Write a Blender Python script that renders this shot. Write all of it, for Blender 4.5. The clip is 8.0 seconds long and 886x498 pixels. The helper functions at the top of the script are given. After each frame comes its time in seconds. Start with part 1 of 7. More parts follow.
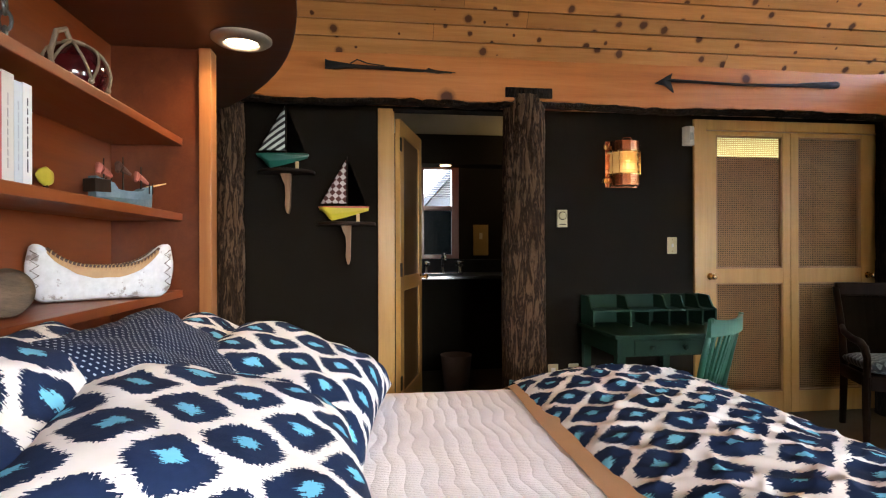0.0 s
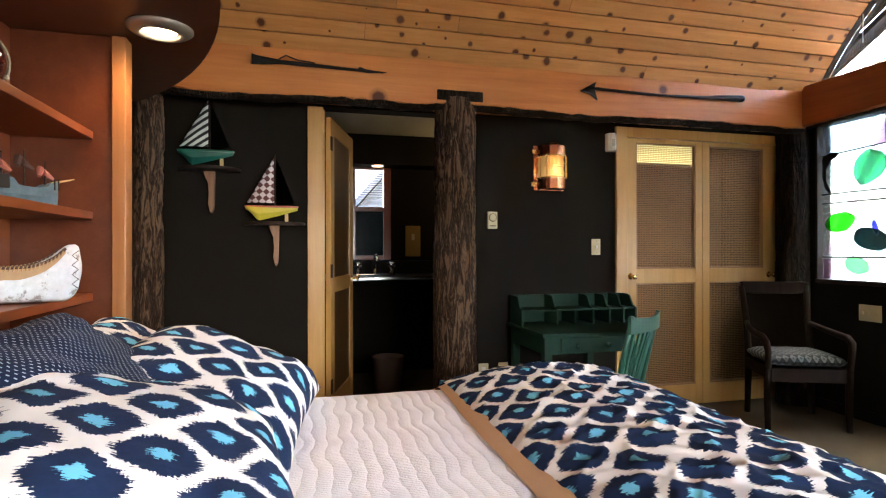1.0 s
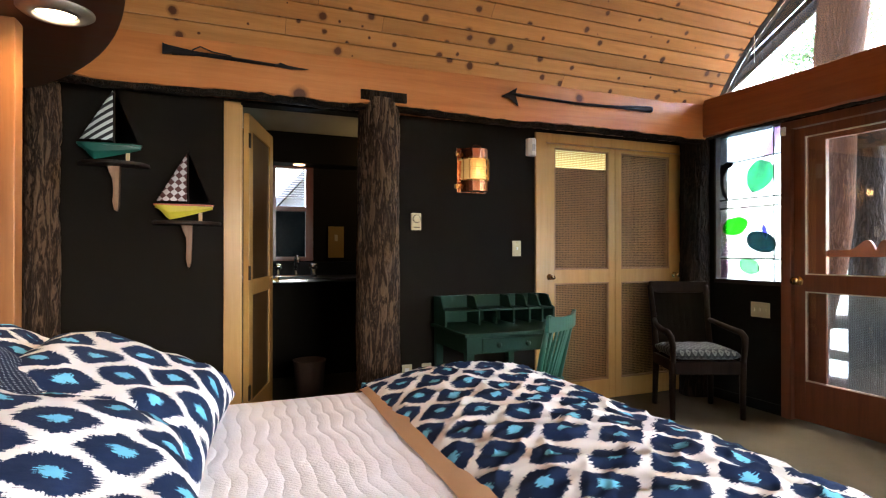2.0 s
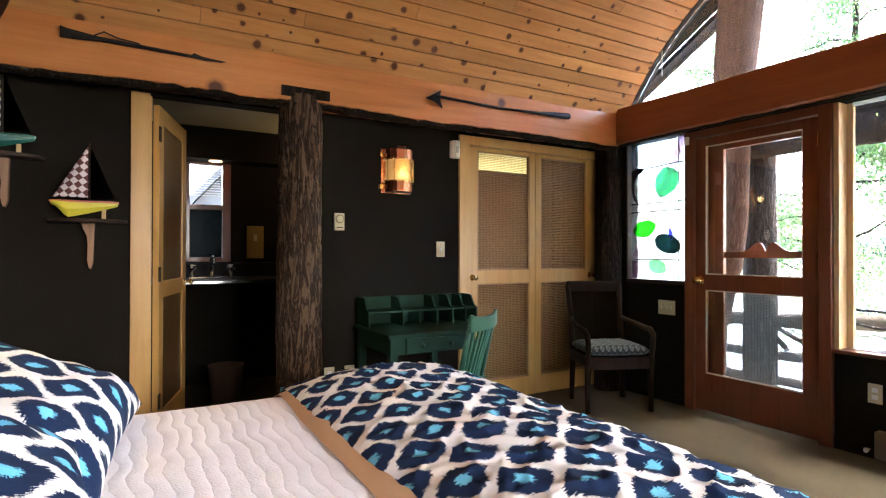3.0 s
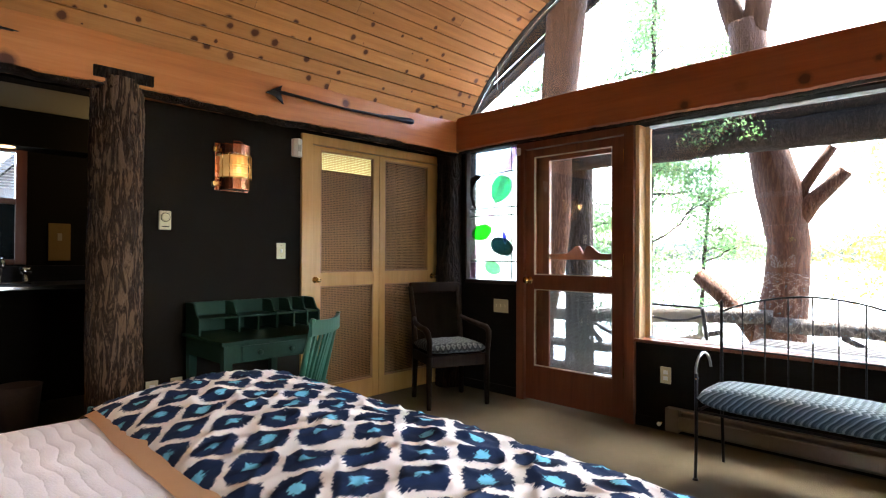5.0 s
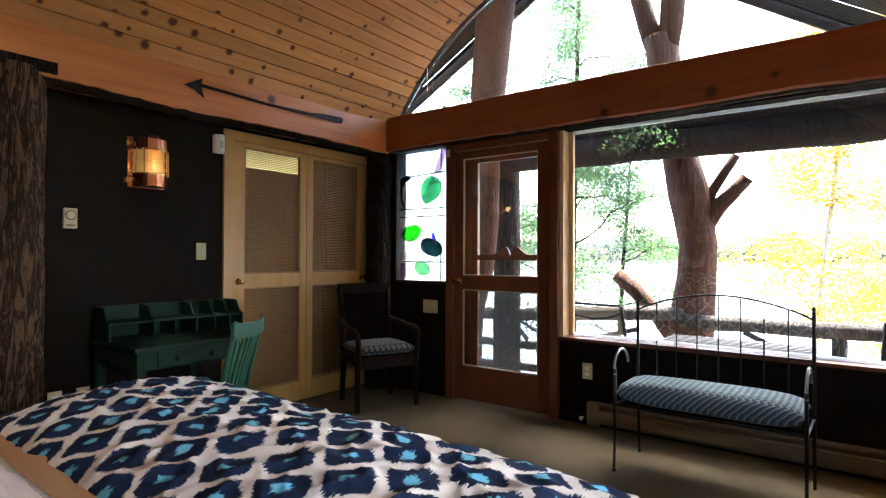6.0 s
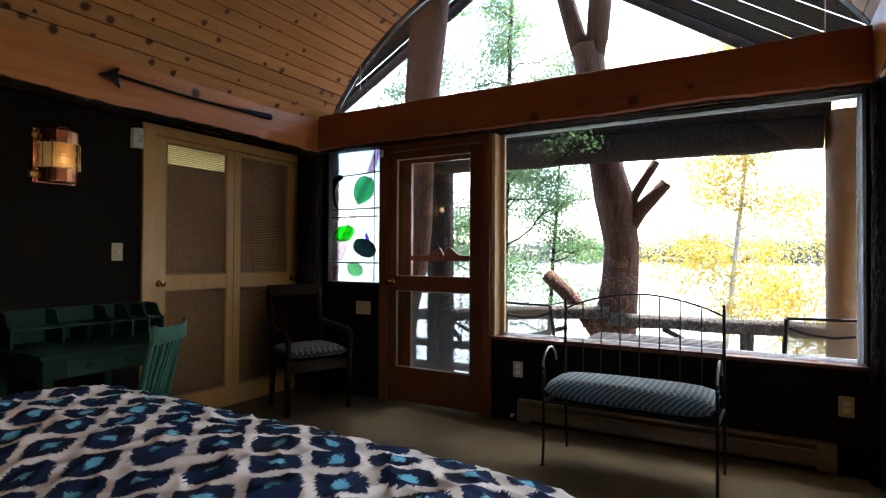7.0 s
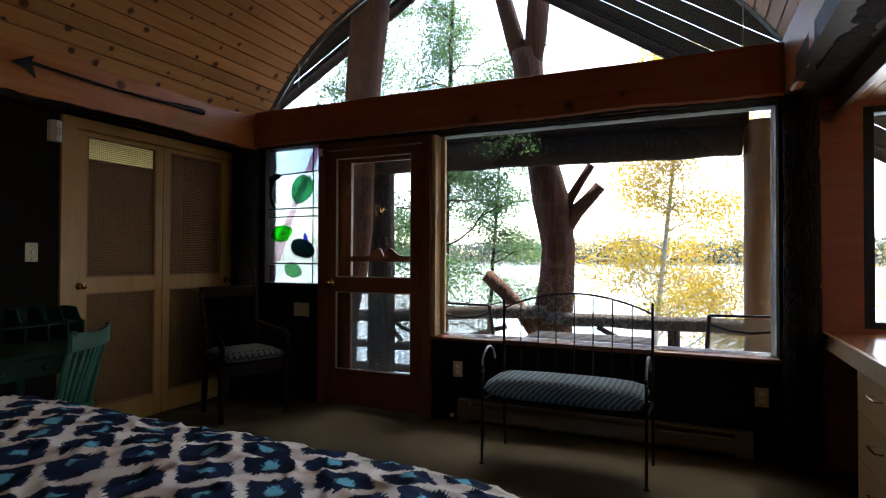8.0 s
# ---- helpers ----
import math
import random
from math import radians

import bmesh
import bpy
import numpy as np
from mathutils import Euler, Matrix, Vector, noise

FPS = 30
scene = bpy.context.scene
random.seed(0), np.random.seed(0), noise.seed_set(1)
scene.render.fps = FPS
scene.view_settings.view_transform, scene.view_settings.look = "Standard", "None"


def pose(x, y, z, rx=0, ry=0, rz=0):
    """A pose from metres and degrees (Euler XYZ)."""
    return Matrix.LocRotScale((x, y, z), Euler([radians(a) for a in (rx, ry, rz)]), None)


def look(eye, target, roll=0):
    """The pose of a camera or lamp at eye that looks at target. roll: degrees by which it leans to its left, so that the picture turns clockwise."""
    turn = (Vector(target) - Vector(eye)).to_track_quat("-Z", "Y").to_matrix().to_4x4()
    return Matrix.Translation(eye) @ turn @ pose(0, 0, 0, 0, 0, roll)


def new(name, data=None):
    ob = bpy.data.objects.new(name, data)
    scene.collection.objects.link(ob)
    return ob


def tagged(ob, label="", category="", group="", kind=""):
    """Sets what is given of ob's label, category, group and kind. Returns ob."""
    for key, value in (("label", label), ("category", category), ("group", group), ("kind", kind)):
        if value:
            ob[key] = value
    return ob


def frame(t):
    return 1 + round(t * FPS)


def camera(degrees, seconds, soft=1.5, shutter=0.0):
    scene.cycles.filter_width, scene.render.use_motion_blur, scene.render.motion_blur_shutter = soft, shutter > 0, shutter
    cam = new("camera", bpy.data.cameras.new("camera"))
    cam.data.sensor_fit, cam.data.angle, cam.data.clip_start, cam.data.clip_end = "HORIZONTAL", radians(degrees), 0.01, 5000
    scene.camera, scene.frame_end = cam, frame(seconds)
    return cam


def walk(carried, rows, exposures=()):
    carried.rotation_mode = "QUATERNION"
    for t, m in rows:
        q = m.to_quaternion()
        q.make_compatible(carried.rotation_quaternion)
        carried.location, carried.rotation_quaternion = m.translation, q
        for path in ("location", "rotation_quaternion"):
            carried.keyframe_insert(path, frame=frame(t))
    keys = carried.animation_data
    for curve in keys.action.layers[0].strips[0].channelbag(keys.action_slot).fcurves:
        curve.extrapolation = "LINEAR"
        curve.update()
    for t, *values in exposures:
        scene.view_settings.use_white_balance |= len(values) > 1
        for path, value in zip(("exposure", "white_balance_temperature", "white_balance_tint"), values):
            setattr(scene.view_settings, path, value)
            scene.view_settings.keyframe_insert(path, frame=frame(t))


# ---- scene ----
cam = camera(77.45, 8.0, soft=1.15)
EYE, ARM = 1.18, 0.075   # eye height; the lens stands this far ahead of the tripod axis
TURNS = [
    (0, -7.55, 0.04, 0.18),
    (0.5, -11.04, 0.09, 0.14),
    (1, -14.48, 0.13, 0.10),
    (1.5, -18.34, 0.19, 0.05),
    (3, -29.93, 0.34, -0.14),
    (3.5, -33.94, 0.38, -0.19),
    (4, -38.04, 0.45, -0.21),
    (4.5, -41.94, 0.52, -0.22),
    (6, -52.91, 0.69, -0.24),
    (6.5, -56.26, 0.74, -0.25),
    (7, -59.69, 0.80, -0.26),
    (7.5, -62.85, 0.84, -0.25),
    (8, -65.75, 0.89, -0.23),
]
walk(cam, [(t, pose(-ARM * math.sin(radians(yaw)), ARM * math.cos(radians(yaw)), EYE, 90 + pitch, roll, yaw))
           for t, yaw, pitch, roll in TURNS],
     exposures=[(0.0, 5.38, 6550, 10), (1.5, 5.46, 6480, 10), (3.0, 5.54, 6420, 10), (4.5, 5.48, 6370, 10), (6.0, 4.65, 6350, 10), (7.0, 3.78, 6280, 10), (8.0, 2.93, 6380, 10)])

# ---- light: bright hazy daylight over a lake, the room's own lamps, added fills ----
world = bpy.data.worlds.new("sky")
world.use_nodes = True
scene.world = world
wn = world.node_tree.nodes
sky = wn.new("ShaderNodeTexSky")
sky.sky_type, sky.sun_disc = "NISHITA", False
sky.sun_elevation, sky.sun_rotation = radians(60), radians(95)
sky.air_density, sky.dust_density, sky.ozone_density = 1.0, 2.0, 1.5
world.node_tree.links.new(sky.outputs[0], wn["Background"].inputs[0])
wn["Background"].inputs[1].default_value = 0.15
sun = new("sun", bpy.data.lights.new("sun", "SUN"))
sun.data.energy, sun.data.angle, sun.data.color = 3.2, radians(14), (1.0, 0.95, 0.87)
sun.matrix_world = look((0, 0, 20), (-7.4, 0.7, 4.5))


def lamp(name, kind, energy, color, m, size=0.1, spot=120):
    data = bpy.data.lights.new(name, kind)
    data.energy, data.color = energy, color
    if kind == "AREA":
        data.shape, data.size = "DISK", size
    else:
        data.shadow_soft_size = size
    if kind == "SPOT":
        data.spot_size, data.spot_blend = radians(spot), 0.5
    ob = new(name, data)
    ob.matrix_world = m
    return ob


day = lamp("bed_fill_light", "AREA", 0.55, (1.0, 0.97, 0.95), look((1.1, -1.70, 1.45), (0.30, 1.15, 0.40)))   # fill added to brighten the bed, set in an unseen window
day.data.shape, day.data.size, day.data.size_y, day.data.spread = "RECTANGLE", 1.5, 0.85, radians(68)
end = lamp("alcove_end_light", "AREA", 1.1, (0.97, 0.98, 1.0), look((3.80, -1.23, 1.41), (0.0, -1.23, 1.41)))   # sky light in the alcove's end window
end.data.shape, end.data.size, end.data.size_y, end.data.spread = "RECTANGLE", 0.66, 1.1, radians(110)
lamp("downlight_lamp", "SPOT", 0.46, (1.0, 0.62, 0.33), look((-0.48, 2.30, 1.985), (-0.48, 2.30, 0)), 0.05, 150)
lamp("sconce_lamp", "POINT", 0.02, (1.0, 0.58, 0.22), pose(1.712, 3.46, 1.75), 0.03)
# hidden fill for the bathroom, added apart from the vanity light
lamp("bathroom_fill", "POINT", 0.12, (1.0, 0.75, 0.45), pose(1.62, 4.85, 1.95), 0.05)


# ---- materials ----
def nodes_of(name):
    m = bpy.data.materials.new(name)
    m.use_nodes = True
    nt = m.node_tree
    return m, nt, nt.nodes["Principled BSDF"]


def node(nt, kind, **sets):
    n = nt.nodes.new("ShaderNode" + kind)
    for k, v in sets.items():
        if k.startswith("i_"):
            n.inputs[k[2:].replace("_", " ")].default_value = v
        elif k == "operation":
            n.operation = v
        elif k == "data_type":
            n.data_type = v
    return n


def put(nt, a, b):
    nt.links.new(a, b)


def calc(nt, op, a, b=None, c=None):
    n = nt.nodes.new("ShaderNodeMath")
    n.operation = op
    for i, v in enumerate((a, b, c)):
        if v is None:
            continue
        if isinstance(v, (int, float)):
            n.inputs[i].default_value = v
        else:
            nt.links.new(v, n.inputs[i])
    return n.outputs[0]


def mixc(nt, fac, a, b):
    n = nt.nodes.new("ShaderNodeMix")
    n.data_type = "RGBA"
    for i, v in ((0, fac), (6, a), (7, b)):
        if isinstance(v, tuple):
            n.inputs[i].default_value = (*v, 1.0)[:4]
        elif isinstance(v, (int, float)):
            n.inputs[i].default_value = v
        else:
            nt.links.new(v, n.inputs[i])
    return n.outputs[2]


def ramp(nt, fac, stops):
    n = nt.nodes.new("ShaderNodeValToRGB")
    el = n.color_ramp.elements
    el[0].position, el[1].position = stops[0][0], stops[-1][0]
    for s in stops[1:-1]:
        el.new(s[0])
    for e, s in zip(sorted(el, key=lambda e: e.position), stops):
        c = s[1] if isinstance(s[1], tuple) else (s[1],) * 3
        e.color = (*c, 1.0)
    nt.links.new(fac, n.inputs[0])
    return n.outputs[0]


def coords(nt, scale=(1, 1, 1), uv=False, shift=True):
    """Object (or UV) coordinates in metres, scaled, shifted at random from piece to piece."""
    tc = nt.nodes.new("ShaderNodeTexCoord")
    mp = nt.nodes.new("ShaderNodeMapping")
    mp.inputs["Scale"].default_value = scale
    put(nt, tc.outputs["UV" if uv else "Object"], mp.inputs["Vector"])
    if not shift:
        return mp.outputs[0]
    oi = nt.nodes.new("ShaderNodeObjectInfo")
    ad = nt.nodes.new("ShaderNodeVectorMath")
    ad.operation = "ADD"
    sc = calc(nt, "MULTIPLY", oi.outputs["Random"], 37.0)
    put(nt, mp.outputs[0], ad.inputs[0])
    put(nt, sc, ad.inputs[1])
    return ad.outputs[0]


def noise_of(nt, vec, scale, detail=4.0, rough=0.55, dist=0.0):
    n = nt.nodes.new("ShaderNodeTexNoise")
    n.inputs["Scale"].default_value = scale
    n.inputs["Detail"].default_value = detail
    n.inputs["Roughness"].default_value = rough
    n.inputs["Distortion"].default_value = dist
    put(nt, vec, n.inputs["Vector"])
    return n.outputs["Fac"]


def bump(nt, bsdf, height, strength, distance):
    b = nt.nodes.new("ShaderNodeBump")
    b.inputs["Strength"].default_value = strength
    b.inputs["Distance"].default_value = distance
    put(nt, height, b.inputs["Height"])
    put(nt, b.outputs[0], bsdf.inputs["Normal"])


def surf(name, c1, c2, rough=0.6, big=1.5, fine=60.0, relief=0.0006, metal=0.0, spec=0.5, stretch=(1, 1, 1)):
    """A plain surface: slow blotches between two colours, fine grain, uneven gloss."""
    m, nt, b = nodes_of(name)
    v = coords(nt, stretch)
    n1, n2 = noise_of(nt, v, big), noise_of(nt, v, fine, 3.0)
    f = calc(nt, "ADD", calc(nt, "MULTIPLY", n1, 0.7), calc(nt, "MULTIPLY", n2, 0.3))
    put(nt, ramp(nt, f, [(0.3, c1), (0.7, c2)]), b.inputs["Base Color"])
    put(nt, calc(nt, "MULTIPLY_ADD", n1, 0.24, rough - 0.12), b.inputs["Roughness"])
    b.inputs["Metallic"].default_value = metal
    b.inputs["Specular IOR Level"].default_value = spec
    bump(nt, b, n2, 0.6, relief)
    return m


def wood(name, dark, mid, light, axis="x", rough=0.45, grain=26.0, knots=0.0, knot_at=7.0, uv=False, island=False, coat=0.0, spec=0.35, knot_color=(0.075, 0.020, 0.005)):
    """Sawn wood, its grain along axis; knots: size of dark knots (0: none); island: each plank tinted for itself."""
    m, nt, b = nodes_of(name)
    st = {"x": (0.06, 1, 1), "y": (1, 0.06, 1), "z": (1, 1, 0.06)}[axis]
    v = coords(nt, (1, 1, 1), uv)
    if island:
        gi = nt.nodes.new("ShaderNodeNewGeometry")
        ad = nt.nodes.new("ShaderNodeVectorMath")
        ad.operation = "MULTIPLY_ADD"
        put(nt, gi.outputs["Random Per Island"], ad.inputs[0])
        ad.inputs[1].default_value = (91.0, 47.0, 13.0)
        put(nt, v, ad.inputs[2])
        v = ad.outputs[0]
    mp = nt.nodes.new("ShaderNodeMapping")
    mp.inputs["Scale"].default_value = st
    put(nt, v, mp.inputs["Vector"])
    g1 = noise_of(nt, mp.outputs[0], grain, 5.0, 0.6, 0.6)
    g2 = noise_of(nt, mp.outputs[0], grain * 7, 3.0)
    big = noise_of(nt, v, 1.3, 3.0)
    f = calc(nt, "ADD", calc(nt, "MULTIPLY", g1, 0.62), calc(nt, "ADD", calc(nt, "MULTIPLY", g2, 0.18), calc(nt, "MULTIPLY", big, 0.2)))
    col = ramp(nt, f, [(0.28, dark), (0.5, mid), (0.72, light)])
    if island:
        tint = nt.nodes.new("ShaderNodeHueSaturation")
        put(nt, col, tint.inputs["Color"])
        put(nt, calc(nt, "MULTIPLY_ADD", gi.outputs["Random Per Island"], 0.3, 0.85), tint.inputs["Value"])
        col = tint.outputs[0]
    if knots:
        kt = nt.nodes.new("ShaderNodeMapping")
        kt.inputs["Scale"].default_value = (knot_at, knot_at, knot_at)
        wob = nt.nodes.new("ShaderNodeVectorMath")
        wob.operation = "MULTIPLY_ADD"
        nz = nt.nodes.new("ShaderNodeTexNoise")
        nz.inputs["Scale"].default_value = 30.0
        put(nt, v, nz.inputs["Vector"])
        put(nt, nz.outputs["Color"], wob.inputs[0])
        wob.inputs[1].default_value = (0.016,) * 3
        put(nt, v, wob.inputs[2])
        put(nt, wob.outputs[0], kt.inputs["Vector"])
        vo = nt.nodes.new("ShaderNodeTexVoronoi")
        vo.voronoi_dimensions = "2D" if uv else "3D"
        vo.inputs["Scale"].default_value = 1.0
        vo.inputs["Randomness"].default_value = 0.9
        put(nt, kt.outputs[0], vo.inputs["Vector"])
        sep = nt.nodes.new("ShaderNodeSeparateColor")
        put(nt, vo.outputs["Color"], sep.inputs[0])
        size = calc(nt, "MULTIPLY", calc(nt, "MAXIMUM", calc(nt, "SUBTRACT", sep.outputs[0], 0.45), 0.0), knots)
        rel = calc(nt, "DIVIDE", vo.outputs["Distance"], calc(nt, "ADD", size, 0.004))
        halo = ramp(nt, rel, [(0.0, 1.0), (0.52, 0.97), (0.70, 0.40), (1.0, 0.0)])
        col = mixc(nt, halo, col, knot_color)
    put(nt, col, b.inputs["Base Color"])
    put(nt, calc(nt, "MULTIPLY_ADD", g1, 0.25, rough - 0.12), b.inputs["Roughness"])
    b.inputs["Specular IOR Level"].default_value = spec
    b.inputs["Coat Weight"].default_value = coat
    b.inputs["Coat Roughness"].default_value = 0.2
    bump(nt, b, g2, 0.35, 0.0006)
    return m


def bark(name, dark, light, worn):
    """Rough bark: long plates with pale weathered crowns and dark fissures between them."""
    m, nt, b = nodes_of(name)
    v = coords(nt, (1, 1, 0.16))
    plates = noise_of(nt, v, 26.0, 5.0, 0.62, 0.8)
    fine = noise_of(nt, coords(nt, (1, 1, 0.35)), 120.0, 4.0, 0.65)
    slow = noise_of(nt, v, 6.0, 3.0)
    crack = calc(nt, "ABSOLUTE", calc(nt, "SUBTRACT", plates, 0.5))
    h = calc(nt, "ADD", calc(nt, "MINIMUM", calc(nt, "MULTIPLY", crack, 7.0), 1.0), calc(nt, "MULTIPLY", fine, 0.45))
    col = ramp(nt, h, [(0.18, dark), (0.55, light), (1.05 / 1.1, worn)])
    put(nt, mixc(nt, calc(nt, "MULTIPLY", slow, 0.55), col, light), b.inputs["Base Color"])
    b.inputs["Roughness"].default_value = 0.8
    b.inputs["Specular IOR Level"].default_value = 0.15
    bump(nt, b, h, 1.0, 0.010)
    return m


def ikat(name, across=0.19, along=0.19):
    """Cotton print: navy cells with turquoise hearts in a cream net, with the ragged edges of tie-dyed yarn."""
    m, nt, b = nodes_of(name)
    tc = nt.nodes.new("ShaderNodeTexCoord")
    sep = nt.nodes.new("ShaderNodeSeparateXYZ")
    put(nt, tc.outputs["UV"], sep.inputs[0])
    u, v = sep.outputs[0], sep.outputs[1]

    def streak(fu, fv, seed):
        cb = nt.nodes.new("ShaderNodeCombineXYZ")
        put(nt, calc(nt, "MULTIPLY", u, fu), cb.inputs[0])
        put(nt, calc(nt, "MULTIPLY", v, fv), cb.inputs[1])
        cb.inputs[2].default_value = seed
        return calc(nt, "SUBTRACT", noise_of(nt, cb.outputs[0], 1.0, 2.0), 0.5)

    slow = streak(9.0, 9.0, 3.0)
    uu = calc(nt, "ADD", calc(nt, "DIVIDE", u, across), calc(nt, "MULTIPLY", slow, 0.20))
    vv = calc(nt, "ADD", calc(nt, "DIVIDE", v, along), calc(nt, "MULTIPLY", streak(8.0, 8.0, 9.0), 0.20))
    uu = calc(nt, "ADD", uu, calc(nt, "MULTIPLY", streak(20.0, 260.0, 1.0), 0.24))
    vv = calc(nt, "ADD", vv, calc(nt, "MULTIPLY", streak(200.0, 24.0, 6.0), 0.14))

    def cell(o):
        dx = calc(nt, "ABSOLUTE", calc(nt, "SUBTRACT", calc(nt, "FRACT", calc(nt, "ADD", uu, o)), 0.5))
        dy = calc(nt, "ABSOLUTE", calc(nt, "SUBTRACT", calc(nt, "FRACT", calc(nt, "ADD", vv, o)), 0.5))
        return calc(nt, "ADD", calc(nt, "POWER", dx, 1.32), calc(nt, "POWER", dy, 1.32))

    d = calc(nt, "MINIMUM", cell(100.0), cell(100.5))
    navy = mixc(nt, noise_of(nt, tc.outputs["UV"], 60.0), (0.009, 0.019, 0.054), (0.016, 0.031, 0.082))
    cream = mixc(nt, noise_of(nt, tc.outputs["UV"], 25.0), (0.79, 0.74, 0.69), (0.86, 0.82, 0.78))
    blue = mixc(nt, noise_of(nt, tc.outputs["UV"], 40.0), (0.13, 0.48, 0.68), (0.20, 0.58, 0.76))
    c = mixc(nt, ramp(nt, d, [(0.0, 1.0), (0.250, 1.0), (0.258, 0.0), (1.0, 0.0)]), cream, navy)
    c = mixc(nt, ramp(nt, d, [(0.0, 1.0), (0.052, 1.0), (0.058, 0.0), (1.0, 0.0)]), c, blue)
    put(nt, c, b.inputs["Base Color"])
    b.inputs["Roughness"].default_value = 0.85
    b.inputs["Specular IOR Level"].default_value = 0.12
    wv = noise_of(nt, tc.outputs["UV"], 900.0, 2.0)
    cr = noise_of(nt, tc.outputs["UV"], 14.0, 4.0)
    bump(nt, b, calc(nt, "ADD", calc(nt, "MULTIPLY", wv, 0.1), cr), 0.5, 0.006)
    return m


def glass(name, color=(1, 1, 1), rough=0.0):
    m, nt, b = nodes_of(name)
    b.inputs["Base Color"].default_value = (*color, 1)
    b.inputs["Transmission Weight"].default_value = 1.0
    b.inputs["Roughness"].default_value = rough
    b.inputs["IOR"].default_value = 1.45
    return m


def glow(name, color, strength):
    m, nt, b = nodes_of(name)
    b.inputs["Base Color"].default_value = (*color, 1)
    b.inputs["Emission Color"].default_value = (*color, 1)
    b.inputs["Emission Strength"].default_value = strength
    return m


M_WALL = surf("charcoal_paint", (0.0094, 0.0069, 0.0042), (0.0128, 0.0095, 0.0060), 0.75, 1.2, 90, 0.0004, spec=0.08)
M_PLANK = wood("pine_plank", (0.33, 0.135, 0.036), (0.47, 0.205, 0.058), (0.56, 0.27, 0.088), "x", 0.45, 22, 0.46, 7.0, uv=True, island=True, coat=0.0, spec=0.22)
M_BEAM = wood("fir_beam", (0.34, 0.105, 0.024), (0.50, 0.175, 0.042), (0.60, 0.24, 0.068), "x", 0.4, 12, 0.5, 4.0, coat=0.2)
M_BEAM_E = wood("fir_beam_red", (0.20, 0.055, 0.018), (0.29, 0.085, 0.028), (0.36, 0.115, 0.04), "y", 0.42, 12, 0.5, 3.5, coat=0.2)
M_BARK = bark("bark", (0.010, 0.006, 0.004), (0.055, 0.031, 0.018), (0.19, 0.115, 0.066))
# darker bark copy, lowered further to hold the room corner's shade
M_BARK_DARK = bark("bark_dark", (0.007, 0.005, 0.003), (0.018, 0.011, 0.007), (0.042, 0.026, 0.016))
M_CEDAR = wood("cedar_shelf", (0.125, 0.024, 0.005), (0.19, 0.042, 0.009), (0.25, 0.066, 0.015), "y", 0.42, 14, coat=0.12)
M_CEDAR_V = wood("cedar_stile", (0.25, 0.090, 0.027), (0.32, 0.125, 0.039), (0.38, 0.165, 0.055), "z", 0.42, 16, coat=0.1)
# darker copy of the shelf cedar: the end panel's shade is in the colour
M_CEDAR_SHADED = wood("cedar_shaded_end", (0.070, 0.015, 0.004), (0.105, 0.024, 0.006), (0.14, 0.036, 0.010), "y", 0.42, 14, coat=0.12)
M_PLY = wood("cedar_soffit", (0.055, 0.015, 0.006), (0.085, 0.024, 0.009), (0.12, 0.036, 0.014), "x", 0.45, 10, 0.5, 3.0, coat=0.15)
M_PINE = wood("pine_door", (0.40, 0.205, 0.052), (0.50, 0.27, 0.075), (0.57, 0.325, 0.10), "z", 0.4, 18, coat=0.2)
M_CANE = surf("cane", (0.26, 0.125, 0.04), (0.36, 0.185, 0.065), 0.55, 3, 120)
M_DOOR_RED = wood("mahogany", (0.10, 0.026, 0.010), (0.155, 0.043, 0.016), (0.21, 0.062, 0.023), "z", 0.38, 16, coat=0.3)
M_TRIM_LIGHT = wood("pine_trim", (0.44, 0.27, 0.11), (0.54, 0.35, 0.16), (0.62, 0.42, 0.2), "z", 0.4, 18)
M_CARPET = surf("carpet", (0.070, 0.056, 0.033), (0.115, 0.092, 0.057), 0.9, 2.5, 260, 0.004, spec=0.1)
M_BLACK_IRON = surf("black_iron", (0.008, 0.008, 0.009), (0.018, 0.017, 0.017), 0.45, 6, 120, 0.0004, 0.6)
M_CHROME = surf("chrome", (0.75, 0.75, 0.76), (0.82, 0.82, 0.82), 0.14, 3, 30, 0.0001, 1.0)
M_BRASS = surf("brass", (0.62, 0.40, 0.14), (0.75, 0.52, 0.2), 0.25, 6, 60, 0.0002, 1.0)
M_COPPER = surf("copper", (0.55, 0.20, 0.10), (0.72, 0.31, 0.17), 0.25, 8, 60, 0.0003, 1.0)
M_IVORY = surf("ivory_plastic", (0.50, 0.42, 0.23), (0.57, 0.49, 0.29), 0.4, 3, 60, 0.0001)
M_WHITE_PL = surf("white_plastic", (0.70, 0.68, 0.62), (0.77, 0.75, 0.70), 0.45, 3, 60, 0.0001)
M_GREEN = surf("green_paint", (0.007, 0.027, 0.015), (0.013, 0.044, 0.025), 0.6, 5, 60, 0.0006, spec=0.2)
M_GREEN_CH = surf("green_chair_paint", (0.013, 0.064, 0.036), (0.024, 0.098, 0.058), 0.42, 6, 60, 0.0006)
M_DARKWOOD = wood("dark_walnut", (0.012, 0.0065, 0.004), (0.022, 0.012, 0.007), (0.035, 0.02, 0.012), "z", 0.55, 20, spec=0.2)
M_GLASS = glass("window_glass")
M_IKAT = ikat("ikat_cotton")
M_SHEET = surf("tan_sheet", (0.50, 0.29, 0.155), (0.58, 0.35, 0.19), 0.8, 4, 300, 0.001, spec=0.2)
M_LEAD = surf("lead_came", (0.02, 0.02, 0.022), (0.05, 0.05, 0.05), 0.5, 8, 60, 0.0004, 0.5)


